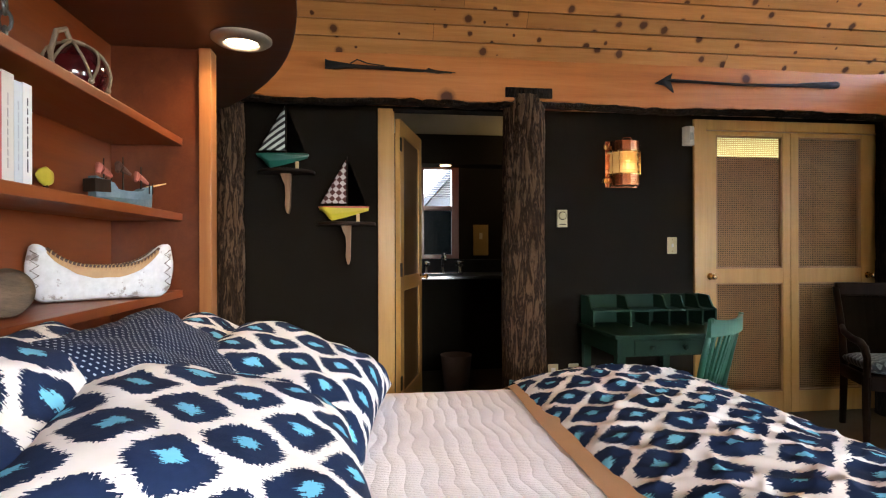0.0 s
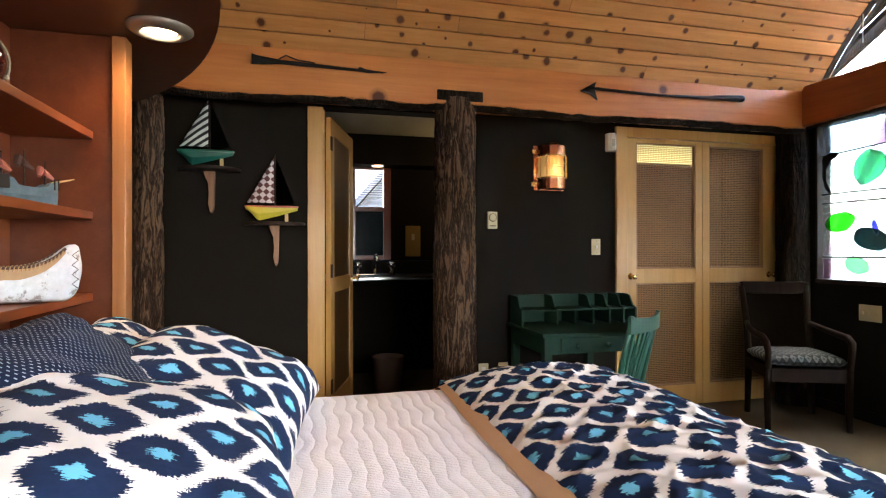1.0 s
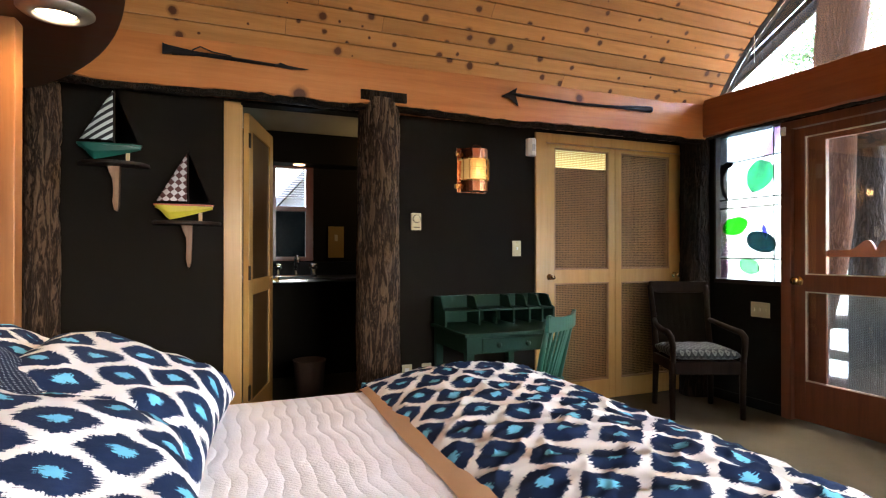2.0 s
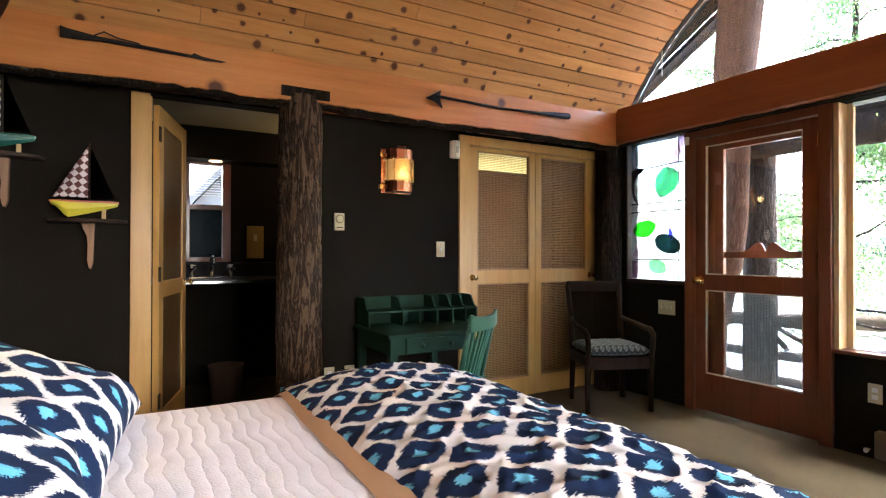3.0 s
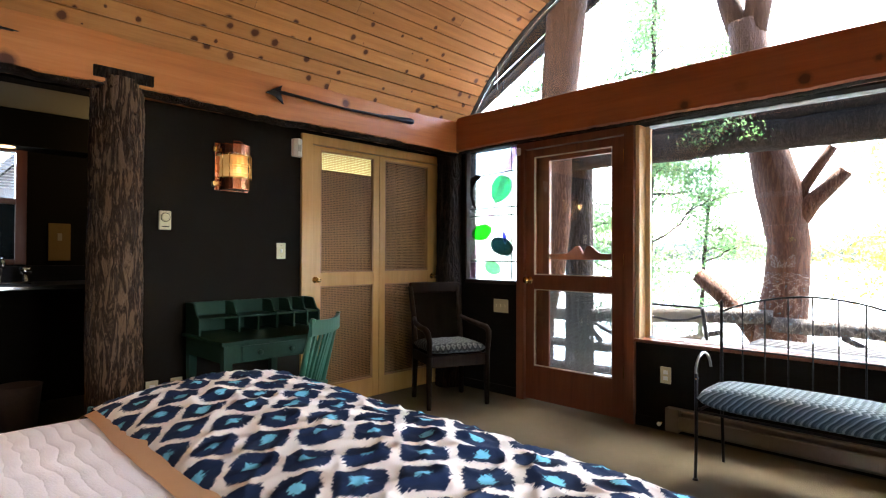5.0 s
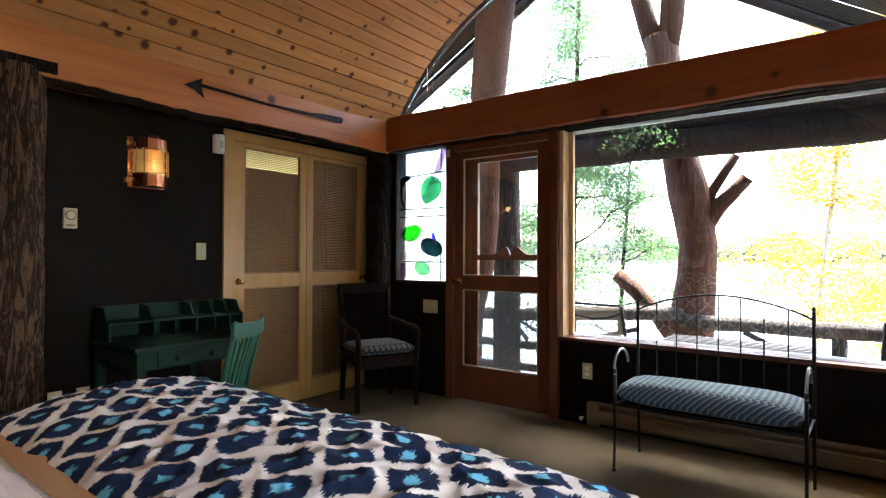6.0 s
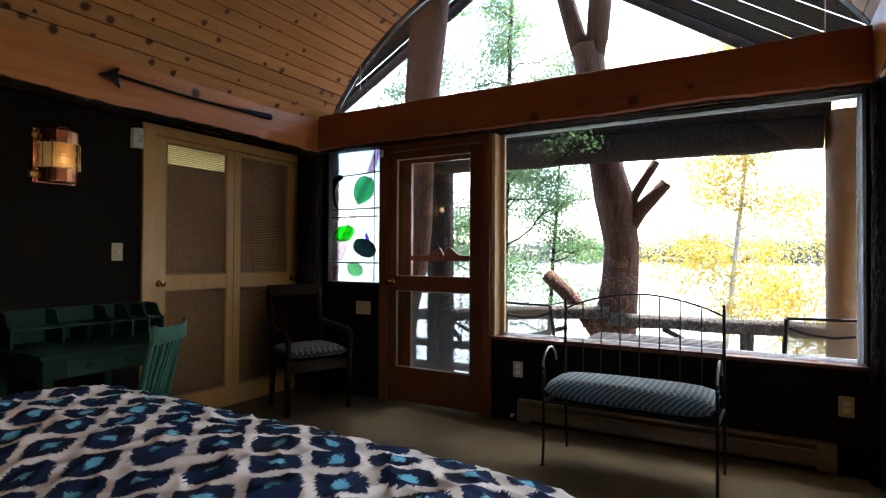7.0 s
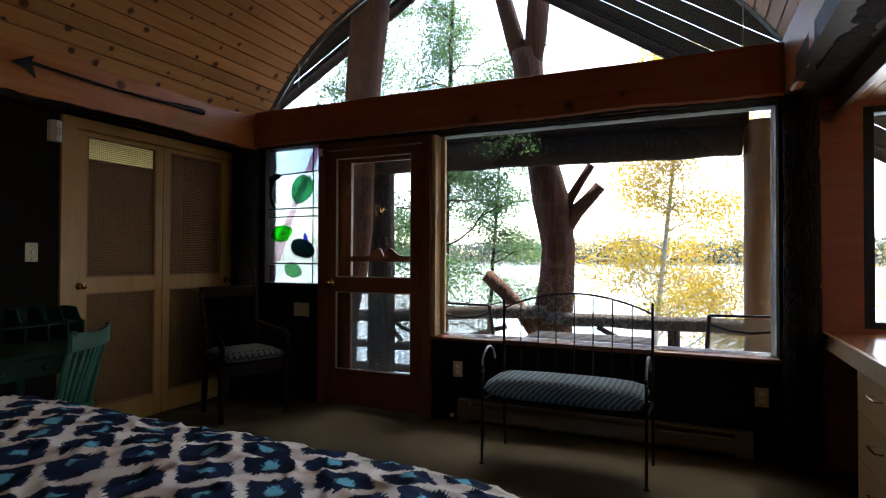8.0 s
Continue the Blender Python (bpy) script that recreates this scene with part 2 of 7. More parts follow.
# ---- mesh helpers ----
def mesh_of(name, bm, mat, smooth=False):
    me = bpy.data.meshes.new(name)
    bm.to_mesh(me)
    bm.free()
    me.materials.append(mat)
    if smooth:
        for f in me.polygons:
            f.use_smooth = True
    return me


def part(name, bm, mat, parent=None, label="", smooth=False):
    ob = new(name, mesh_of(name, bm, mat, smooth))
    if parent is not None:
        ob.parent = parent
    if label:
        ob["label"] = label
    return ob


def thing(name, label, category, m=None, group="", kind=""):
    ob = new(name)
    ob.empty_display_size = 0.05
    if m is not None:
        ob.matrix_world = m
    return tagged(ob, label, category, group, kind)


def add_box(bm, a, b, bevel=0.0, m=None):
    """A box from corner a to corner b, its edges bevelled."""
    g = bmesh.ops.create_cube(bm, size=1.0)
    vs = g["verts"]
    s = [max(abs(b[i] - a[i]), 1e-5) for i in range(3)]
    c = [(a[i] + b[i]) / 2 for i in range(3)]
    bmesh.ops.scale(bm, vec=s, verts=vs)
    bmesh.ops.translate(bm, vec=c, verts=vs)
    if bevel:
        es = list({e for v in vs for e in v.link_edges})
        r = bmesh.ops.bevel(bm, geom=es, offset=min(bevel, min(s) * 0.45), segments=2, affect="EDGES", profile=0.6)
        vs = list({v for f in r["faces"] for v in f.verts} | {v for v in vs if v.is_valid})
    if m is not None:
        bmesh.ops.transform(bm, matrix=m, verts=vs)
    return vs


def box(a, b, bevel=0.0, m=None):
    bm = bmesh.new()
    add_box(bm, a, b, bevel, m)
    return bm


def boxes(list_of, bevel=0.0):
    bm = bmesh.new()
    for a, b in list_of:
        add_box(bm, a, b, bevel)
    return bm


def add_rings(bm, rings, closed=True, caps=True):
    """Skin rings of points, one after another."""
    rows = [[bm.verts.new(p) for p in r] for r in rings]
    n = len(rows[0])
    for r0, r1 in zip(rows, rows[1:]):
        for i in range(n if closed else n - 1):
            j = (i + 1) % n
            bm.faces.new((r0[i], r0[j], r1[j], r1[i]))
    if caps and closed:
        bm.faces.new(rows[0][::-1])
        bm.faces.new(rows[-1])
    return rows


def add_tube(bm, pts, radii, seg=10, rough=0.0, seed=0.0, caps=True):
    """A round bar or limb along points; rough: unevenness as a share of the radius."""
    pts = [Vector(p) for p in pts]
    if isinstance(radii, (int, float)):
        radii = [radii] * len(pts)
    rings = []
    ref = None
    for i, p in enumerate(pts):
        d = (pts[min(i + 1, len(pts) - 1)] - pts[max(i - 1, 0)]).normalized()
        if ref is None:
            ref = Vector((0, 0, 1)) if abs(d.z) < 0.9 else Vector((1, 0, 0))
        u = (ref - d * ref.dot(d)).normalized()
        ref = u
        w = d.cross(u)
        ring = []
        for k in range(seg):
            a = 2 * math.pi * k / seg
            o = u * math.cos(a) + w * math.sin(a)
            r = radii[i]
            if rough:
                q = p + o * r
                r *= 1 + rough * noise.noise(Vector((q.x * 5 + seed, q.y * 5, q.z * 2.2))) + rough * 0.5 * noise.noise(Vector((q.x * 19 + seed, q.y * 19, q.z * 6)))
            ring.append(p + o * r)
        rings.append(ring)
    add_rings(bm, rings, True, caps)


def tube(pts, radii, seg=10, rough=0.0, seed=0.0):
    bm = bmesh.new()
    add_tube(bm, pts, radii, seg, rough, seed)
    return bm


def lathe(profile, seg=24, m=None, bm=None, caps=True):
    """A turned form about z from (radius, z) pairs."""
    bm = bm or bmesh.new()
    rings = [[Vector((r * math.cos(2 * math.pi * k / seg), r * math.sin(2 * math.pi * k / seg), z)) for k in range(seg)] for r, z in profile]
    if m is not None:
        rings = [[m @ p for p in r] for r in rings]
    add_rings(bm, rings, True, caps)
    return bm


def prism(outline, lo, hi, axis="z", bevel=0.0, bm=None):
    """An outline of 2D points drawn out along an axis; the other two axes keep their order."""
    bm = bm or bmesh.new()

    def at(p, h):
        return {"z": (p[0], p[1], h), "y": (p[0], h, p[1]), "x": (h, p[0], p[1])}[axis]

    rows = add_rings(bm, [[at(p, lo) for p in outline], [at(p, hi) for p in outline]])
    bmesh.ops.recalc_face_normals(bm, faces=bm.faces)
    if bevel:
        es = [e for r in rows for i, v in enumerate(r) for e in v.link_edges if e.other_vert(v) in (r[i - 1], r[(i + 1) % len(r)])]
        bmesh.ops.bevel(bm, geom=list(set(es)), offset=bevel, segments=2, affect="EDGES", profile=0.6)
    return bm


def arc(cx, cy, r, a0, a1, n):
    return [(cx + r * math.cos(radians(a0 + (a1 - a0) * i / n)), cy + r * math.sin(radians(a0 + (a1 - a0) * i / n))) for i in range(n + 1)]


def structure(ob, label="", category=""):
    return tagged(ob, label, category, "", "structure")


# ---- the room: x along the dark wall, y towards it, z up ----
YN, XE, XW, YS = 3.65, 3.78, -1.10, -1.75      # dark wall, lake wall, wall behind the shelves, wall behind the camera
VC, VZ, VR = 1.43, 1.19, 2.262                 # the vault's axis and radius


def floor_and_walls():
    structure(part("floor", box((XW - 0.2, YS - 0.2, -0.12), (XE + 0.16, 5.7, 0.0)), M_CARPET), "short olive-brown carpet over the whole room", "floor")
    # dark wall with the bathroom doorway and the closet opening
    t = 0.12
    bm = boxes([((XW, YN, 0), (0.10, YN + t, 2.36)), ((0.10, YN, 2.09), (0.96, YN + t, 2.36)), ((0.96, YN, 0), (2.30, YN + t, 2.36)),
                ((2.30, YN, 2.06), (3.74, YN + t, 2.36)), ((3.74, YN, 0), (XE + 0.16, YN + t, 2.36))])
    structure(part("wall_north", bm, M_WALL), "charcoal painted wall with doorway and closet opening", "wall")
    # lake wall below and beside the openings
    bm = boxes([((XE, 3.39, 0), (XE + 0.14, YN, 2.36)), ((XE, 2.80, 0), (XE + 0.14, 3.39, 0.955)), ((XE, 2.80, 2.115), (XE + 0.14, 3.39, 2.36)),
                ((XE, 1.79, 2.10), (XE + 0.14, 2.80, 2.36)), ((XE, -0.43, 0), (XE + 0.14, 1.79, 0.585)), ((XE, -0.43, 2.10), (XE + 0.14, 1.79, 2.36)),
                ((XE, -0.60, 0), (XE + 0.14, -0.43, 2.36))])
    structure(part("wall_east", bm, M_WALL), "charcoal painted wall under the picture window", "wall")
    # closing walls: behind the shelves, behind the camera, alcove end
    bm = boxes([((XW - 0.12, YS, 0), (XW, YN + 0.12, 3.7))])
    structure(part("wall_west", bm, M_WALL), "charcoal wall behind the built-in shelves", "wall")
    bm = boxes([((XW, YS - 0.12, 0), (XE + 0.14, YS, 0.90)), ((XW, YS - 0.12, 2.00), (XE + 0.14, YS, 2.3)), ((XW, YS - 0.12, 0.90), (0.3, YS, 2.00)), ((1.9, YS - 0.12, 0.90), (XE + 0.14, YS, 2.00))])
    structure(part("wall_south", bm, M_TRIM_LIGHT), "pine clad alcove wall, unseen, with an opening added for light", "wall")
    wa = structure(thing("wall_alcove", "", ""), "reddish cedar panels round the alcove's end window", "wall")
    for a, b in (((XE, YS, 0), (XE + 0.14, -0.60, 0.80)), ((XE, YS, 2.02), (XE + 0.14, -0.60, 2.36)), ((XE, -0.83, 0.80), (XE + 0.14, -0.60, 2.02)),
                ((XE, YS, 0.80), (XE + 0.14, -1.62, 2.02))):
        part("panel", box(a, b), M_BEAM_E, wa)


def vault():
    """Barrel ceiling: knotty pine boards along x, bevelled at their joints."""
    a0, a1, n = 30.5, 149.5, 50
    bm = bmesh.new()
    uvl = bm.loops.layers.uv.new("UVMap")
    step = (a1 - a0) / n
    for i in range(n):
        w = step * VR * math.pi / 180
        shift = random.uniform(0, 5)
        cut = random.uniform(-0.6, 3.2)
        for xa, xb in ((XW, cut), (cut + 0.002, XE + 0.02)):
            prof = [(0.0, 0.013), (0.0048 / w, 0.0), (1 - 0.0048 / w, 0.0), (1.0, 0.013)]
            rows = []
            for x in (xa, xb):
                row = []
                for s, dr in prof:
                    a = radians(a0 + (i + s) * step)
                    r = VR + dr
                    row.append(bm.verts.new((x, VC + r * math.cos(a), VZ + r * math.sin(a))))
                rows.append(row)
            for k in range(3):
                f = bm.faces.new((rows[0][k], rows[0][k + 1], rows[1][k + 1], rows[1][k]))
                for lp, (x, s) in zip(f.loops, ((xa, prof[k][0]), (xa, prof[k + 1][0]), (xb, prof[k + 1][0]), (xb, prof[k][0]))):
                    lp[uvl].uv = (x + shift, (i + s) * w)
    ob = structure(part("ceiling", bm, M_PLANK), "arched ceiling of knotty pine boards", "ceiling")
    # roof shell above the boards
    bm = bmesh.new()
    outer = arc(VC, VZ, VR + 0.16, 26, 154, 40)
    inner = arc(VC, VZ, VR + 0.03, 154, 26, 40)
    prism(outer + inner, XW - 0.1, XE + 0.10, "x", bm=bm)
    structure(part("roof_shell", bm, M_DARKWOOD), "roof shell over the arched ceiling", "roof")
    # wall over the shelves, up to the vault
    prof = [(VC + VR, 2.0)] + arc(VC, VZ, VR + 0.05, 21, 159, 30) + [(VC - VR, 2.0)]
    structure(part("wall_gable", prism(prof, XW - 0.06, XW + 0.002, "x"), M_WALL), "dark gable wall under the vault", "wall")
    # alcove ceiling
    bm = bmesh.new()
    y = YS
    while y < -0.80:
        add_box(bm, (XW, y, 2.06), (XE, min(y + 0.068, -0.737), 2.09), 0.004)
        y += 0.07
    structure(part("ceiling_alcove", bm, M_TRIM_LIGHT), "pale boarded ceiling over the alcove", "ceiling")
    structure(part("roof_alcove", box((XW - 0.1, YS - 0.2, 2.095), (XE + 0.14, -0.45, 2.2)), M_DARKWOOD), "roof over the alcove", "roof")


def slab_beam(name, axis, lo, hi, face, back, zb, zt, mat, label, side=1, live=0.02, seed=0.0):
    """A sawn slab with a wavy live edge below; face and back across it; side: +1 where it faces smaller values."""
    bm = bmesh.new()
    n = 90
    rings = []
    for i in range(n + 1):
        a = lo + (hi - lo) * i / n
        w = live * (noise.noise(Vector((a * 1.3 + seed, 0, 0))) + 0.5 * noise.noise(Vector((a * 5 + seed, 3, 0))) + 0.3 * noise.noise(Vector((a * 17 + seed, 7, 0))))
        wt = 0.4 * live * noise.noise(Vector((a * 1.7 + seed, 9, 0)))
        fz = 0.3 * live * noise.noise(Vector((a * 2.1 + seed, 5, 2)))
        pts = [(face + fz, zb + w + 0.012), (face + fz, zt + wt - 0.006), (face + fz + 0.006 * side, zt + wt), (back, zt), (back, zb + 0.03), (face + fz + 0.02 * side, zb + w)]
        rings.append([(a, p[0], p[1]) if axis == "x" else (p[0], a, p[1]) for p in pts])
    add_rings(bm, rings)
    bmesh.ops.recalc_face_normals(bm, faces=bm.faces)
    return structure(part(name, bm, mat), label, "beam")


def bark_edge(name, axis, lo, hi, at, z, seed, parent, r=0.035, rise=0.6, mat=None):
    bm = bmesh.new()
    n = 140
    rings = []
    for i in range(n + 1):
        a = lo + (hi - lo) * i / n
        w = 0.02 * (noise.noise(Vector((a * 1.3 + seed, 0, 0))) + 0.5 * noise.noise(Vector((a * 5 + seed, 3, 0))) + 0.3 * noise.noise(Vector((a * 17 + seed, 7, 0))))
        ring = []
        for k in range(9):
            th = 2 * math.pi * k / 9
            rr = r * (1 + 0.35 * noise.noise(Vector((a * 14 + seed, k * 1.7, 1))))
            p = (at + rr * 1.6 * math.cos(th), z + w + rr * rise * math.sin(th))
            ring.append((a, p[0], p[1]) if axis == "x" else (p[0], a, p[1]))
        rings.append(ring)
    add_rings(bm, rings)
    bmesh.ops.recalc_face_normals(bm, faces=bm.faces)
    return part(name, bm, mat or M_BARK_DARK, parent, "dark bark left on the lower edge", smooth=True)


def beams():
    b = slab_beam("beam_north", "x", XW, XE - 0.12, 3.375, YN - 0.002, 2.075, 2.405, M_BEAM, "orange fir slab beam with a live lower edge", 1, 0.025, 2.0)
    bark_edge("bark_strip", "x", XW, XE - 0.13, 3.43, 2.074, 2.0, b, 0.034)
    b = slab_beam("beam_east", "y", -0.44, 3.62, XE - 0.16, XE + 0.13, 2.095, 2.385, M_BEAM_E, "reddish fir beam across the lake windows", 1, 0.016, 11.0)
    bark_edge("bark_strip", "y", -0.44, 3.36, XE - 0.11, 2.092, 11.0, b, 0.018)
    b = slab_beam("beam_south", "x", XW, XE - 0.02, -0.45, -0.70, 2.10, 2.44, M_BEAM, "weathered fir slab beam over the alcove", -1, 0.03, 21.0)
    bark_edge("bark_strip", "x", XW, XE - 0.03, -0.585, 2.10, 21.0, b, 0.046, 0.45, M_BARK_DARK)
    m = wood("header_wood", (0.085, 0.050, 0.030), (0.13, 0.080, 0.048), (0.17, 0.11, 0.068), "x", 0.45, 14, coat=0.15)
    structure(part("header_board", box((XW, -0.735, 1.995), (XE - 0.001, -0.702, 2.098), 0.003), m), "smooth brown header board at the alcove's edge", "trim")


def log_post(name, x, y, z0, z1, r, seed, mat, label, lean=(0, 0), seg=84, rows=230, depth=0.010):
    """A log with its bark on: long plates parted by fissures, a slow bow and swell."""
    bm = bmesh.new()
    rings = []
    for i in range(rows + 1):
        s = i / rows
        z = z0 + (z1 - z0) * s
        cx = x + lean[0] * s + 0.008 * noise.noise(Vector((s * 5, seed, 0)))
        cy = y + lean[1] * s
        ring = []
        for k in range(seg):
            a = 2 * math.pi * k / seg
            ox, oy = math.cos(a), math.sin(a)
            q = Vector((ox * r * 30 + seed, oy * r * 30, z * 5.5))
            n = noise.noise(q + Vector((0.6 * noise.noise(Vector((ox * 3, oy * 3, z * 14 + seed))), 0, 0)))
            crack = max(0.0, 1 - abs(n) * 4.5) ** 1.5
            rr = r * (1.06 - 0.1 * s) * (1 + 0.06 * noise.noise(Vector((ox * 1.6 + seed, oy * 1.6, z * 2.2))))
            rr += -depth * crack + 0.35 * depth * noise.noise(Vector((ox * r * 110, oy * r * 110, z * 32 + seed)))
            ring.append((cx + ox * rr, cy + oy * rr, z))
        rings.append(ring)
    add_rings(bm, rings)
    return part(name, bm, mat, None, smooth=True)


def posts():
    structure(log_post("post_door", 0.975, 3.47, 0, 2.13, 0.135, 3.0, M_BARK, ""), "rough bark-covered log post beside the bathroom door", "post")
    p = part("beam_notch", box((0.835, 3.36, 2.11), (1.13, 3.60, 2.17), 0.004), M_BARK_DARK)
    structure(p, "dark notch where the post meets the beam", "post")
    structure(log_post("post_shelf", -0.805, 3.47, 0, 2.05, 0.080, 8.0, M_BARK, ""), "rough bark-covered log post by the shelves", "post")
    # the corner post's shade is in its bark colour
    structure(log_post("post_corner", 3.70, 3.53, 0, 2.10, 0.115, 5.0, M_BARK_DARK, ""), "log post in the room corner, shade put into its bark colour", "post")
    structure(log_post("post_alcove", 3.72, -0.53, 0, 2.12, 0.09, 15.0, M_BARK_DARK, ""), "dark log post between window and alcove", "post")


floor_and_walls()
vault()
beams()
posts()


# ---- built-in shelves over the bed head ----
def bookcase():
    r = thing("built_in_bookcase", "reddish cedar built-in bookcase with three shelves behind the bed", "bookcase")
    part("back_panel", box((XW + 0.004, -0.2, 0.3), (-1.012, 2.46, 1.998)), M_CEDAR, r)
    part("side_panel", box((-1.012, 2.43, 0.3), (-0.674, 2.465, 1.998), 0.002), M_CEDAR_SHADED, r, "red-brown end panel, its shade put into the colour")
    part("stile", box((-0.674, 2.415, 0.0), (-0.626, 2.50, 1.998), 0.004), M_CEDAR_V, r, "lighter vertical cedar post")
    part("stile", box((-0.69, -0.28, 0.0), (-0.606, -0.2, 1.998), 0.004), M_CEDAR_V, r)
    for z in (1.602, 1.298, 0.990):
        part("shelf", box((-1.011, -0.2, z), (-0.74, 2.429, z + 0.030), 0.003), M_CEDAR, r)
    part("headboard_panel", box((-0.80, -0.2, 0.0), (-0.745, 2.42, 0.86), 0.004), M_CEDAR, r)
    # bow-fronted soffit above
    front = []
    for i in range(41):
        y = 3.42 - (3.42 + 0.3) * i / 40
        front.append((-2.94 + math.sqrt(2.725 ** 2 - (y - 1.686) ** 2), y))
    out = [(XW + 0.003, 3.42)] + front + [(XW + 0.003, -0.3)]
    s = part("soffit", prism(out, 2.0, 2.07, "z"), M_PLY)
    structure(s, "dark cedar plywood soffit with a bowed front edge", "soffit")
    d = thing("downlight", "round recessed downlight with pale metal trim, lit", "light")
    c = Matrix.Translation((-0.48, 2.30, 0))
    part("trim_ring", lathe([(0.064, 1.985), (0.068, 1.974), (0.100, 1.982), (0.114, 1.993), (0.114, 1.9995), (0.064, 1.9995)], 40, c, caps=False), surf("satin_metal", (0.36, 0.33, 0.28), (0.42, 0.39, 0.33), 0.35, 5, 60, 0.0001, 0.7), d, smooth=True)
    part("lens", lathe([(0.001, 1.9905), (0.060, 1.9915), (0.060, 1.999), (0.001, 1.999)], 32, c), glow("lamp_glow", (1.0, 0.80, 0.56), 2.5), d, "glowing warm lens")


bookcase()


# ---- bed ----
def cloth_grid(nu, nv, at, uv_at):
    bm = bmesh.new()
    uvl = bm.loops.layers.uv.new("UVMap")
    g = [[bm.verts.new(at(i / nu, j / nv)) for j in range(nv + 1)] for i in range(nu + 1)]
    for i in range(nu):
        for j in range(nv):
            f = bm.faces.new((g[i][j], g[i + 1][j], g[i + 1][j + 1], g[i][j + 1]))
            for lp, (a, b) in zip(f.loops, ((i, j), (i + 1, j), (i + 1, j + 1), (i, j + 1))):
                lp[uvl].uv = uv_at(a / nu, b / nv)
    return bm


BX0, BX1, BY0, BY1, BZ = -0.74, 1.15, 0.33, 2.10, 0.655   # the bed


def wave(a, b, c=0.0):
    return noise.noise(Vector((a, b, c)))


def quilt_material():
    m, nt, b = nodes_of("quilted_spread")
    v = coords(nt, (1, 1, 1), True, False)
    sep = nt.nodes.new("ShaderNodeSeparateXYZ")
    put(nt, v, sep.inputs[0])
    u, w = sep.outputs[0], sep.outputs[1]
    wob = calc(nt, "MULTIPLY", calc(nt, "SINE", calc(nt, "MULTIPLY", w, 30.0)), 0.005)
    wob = calc(nt, "ADD", wob, calc(nt, "MULTIPLY", noise_of(nt, v, 5.0), 0.06))
    ph = calc(nt, "MULTIPLY", calc(nt, "ADD", u, wob), 2 * math.pi / 0.036)
    ridge = calc(nt, "ABSOLUTE", calc(nt, "SINE", calc(nt, "MULTIPLY", ph, 0.5)))
    ridge = calc(nt, "POWER", ridge, 0.75)
    ph2 = calc(nt, "ABSOLUTE", calc(nt, "SINE", calc(nt, "MULTIPLY", w, 330.0)))
    h = calc(nt, "ADD", calc(nt, "MULTIPLY", ridge, 0.75), calc(nt, "ADD", calc(nt, "MULTIPLY", ph2, 0.25), calc(nt, "MULTIPLY", noise_of(nt, v, 160.0), 0.5)))
    put(nt, mixc(nt, noise_of(nt, v, 5.0), (0.80, 0.75, 0.74), (0.87, 0.82, 0.81)), b.inputs["Base Color"])
    b.inputs["Roughness"].default_value = 0.85
    b.inputs["Specular IOR Level"].default_value = 0.2
    bump(nt, b, h, 0.75, 0.005)
    return m


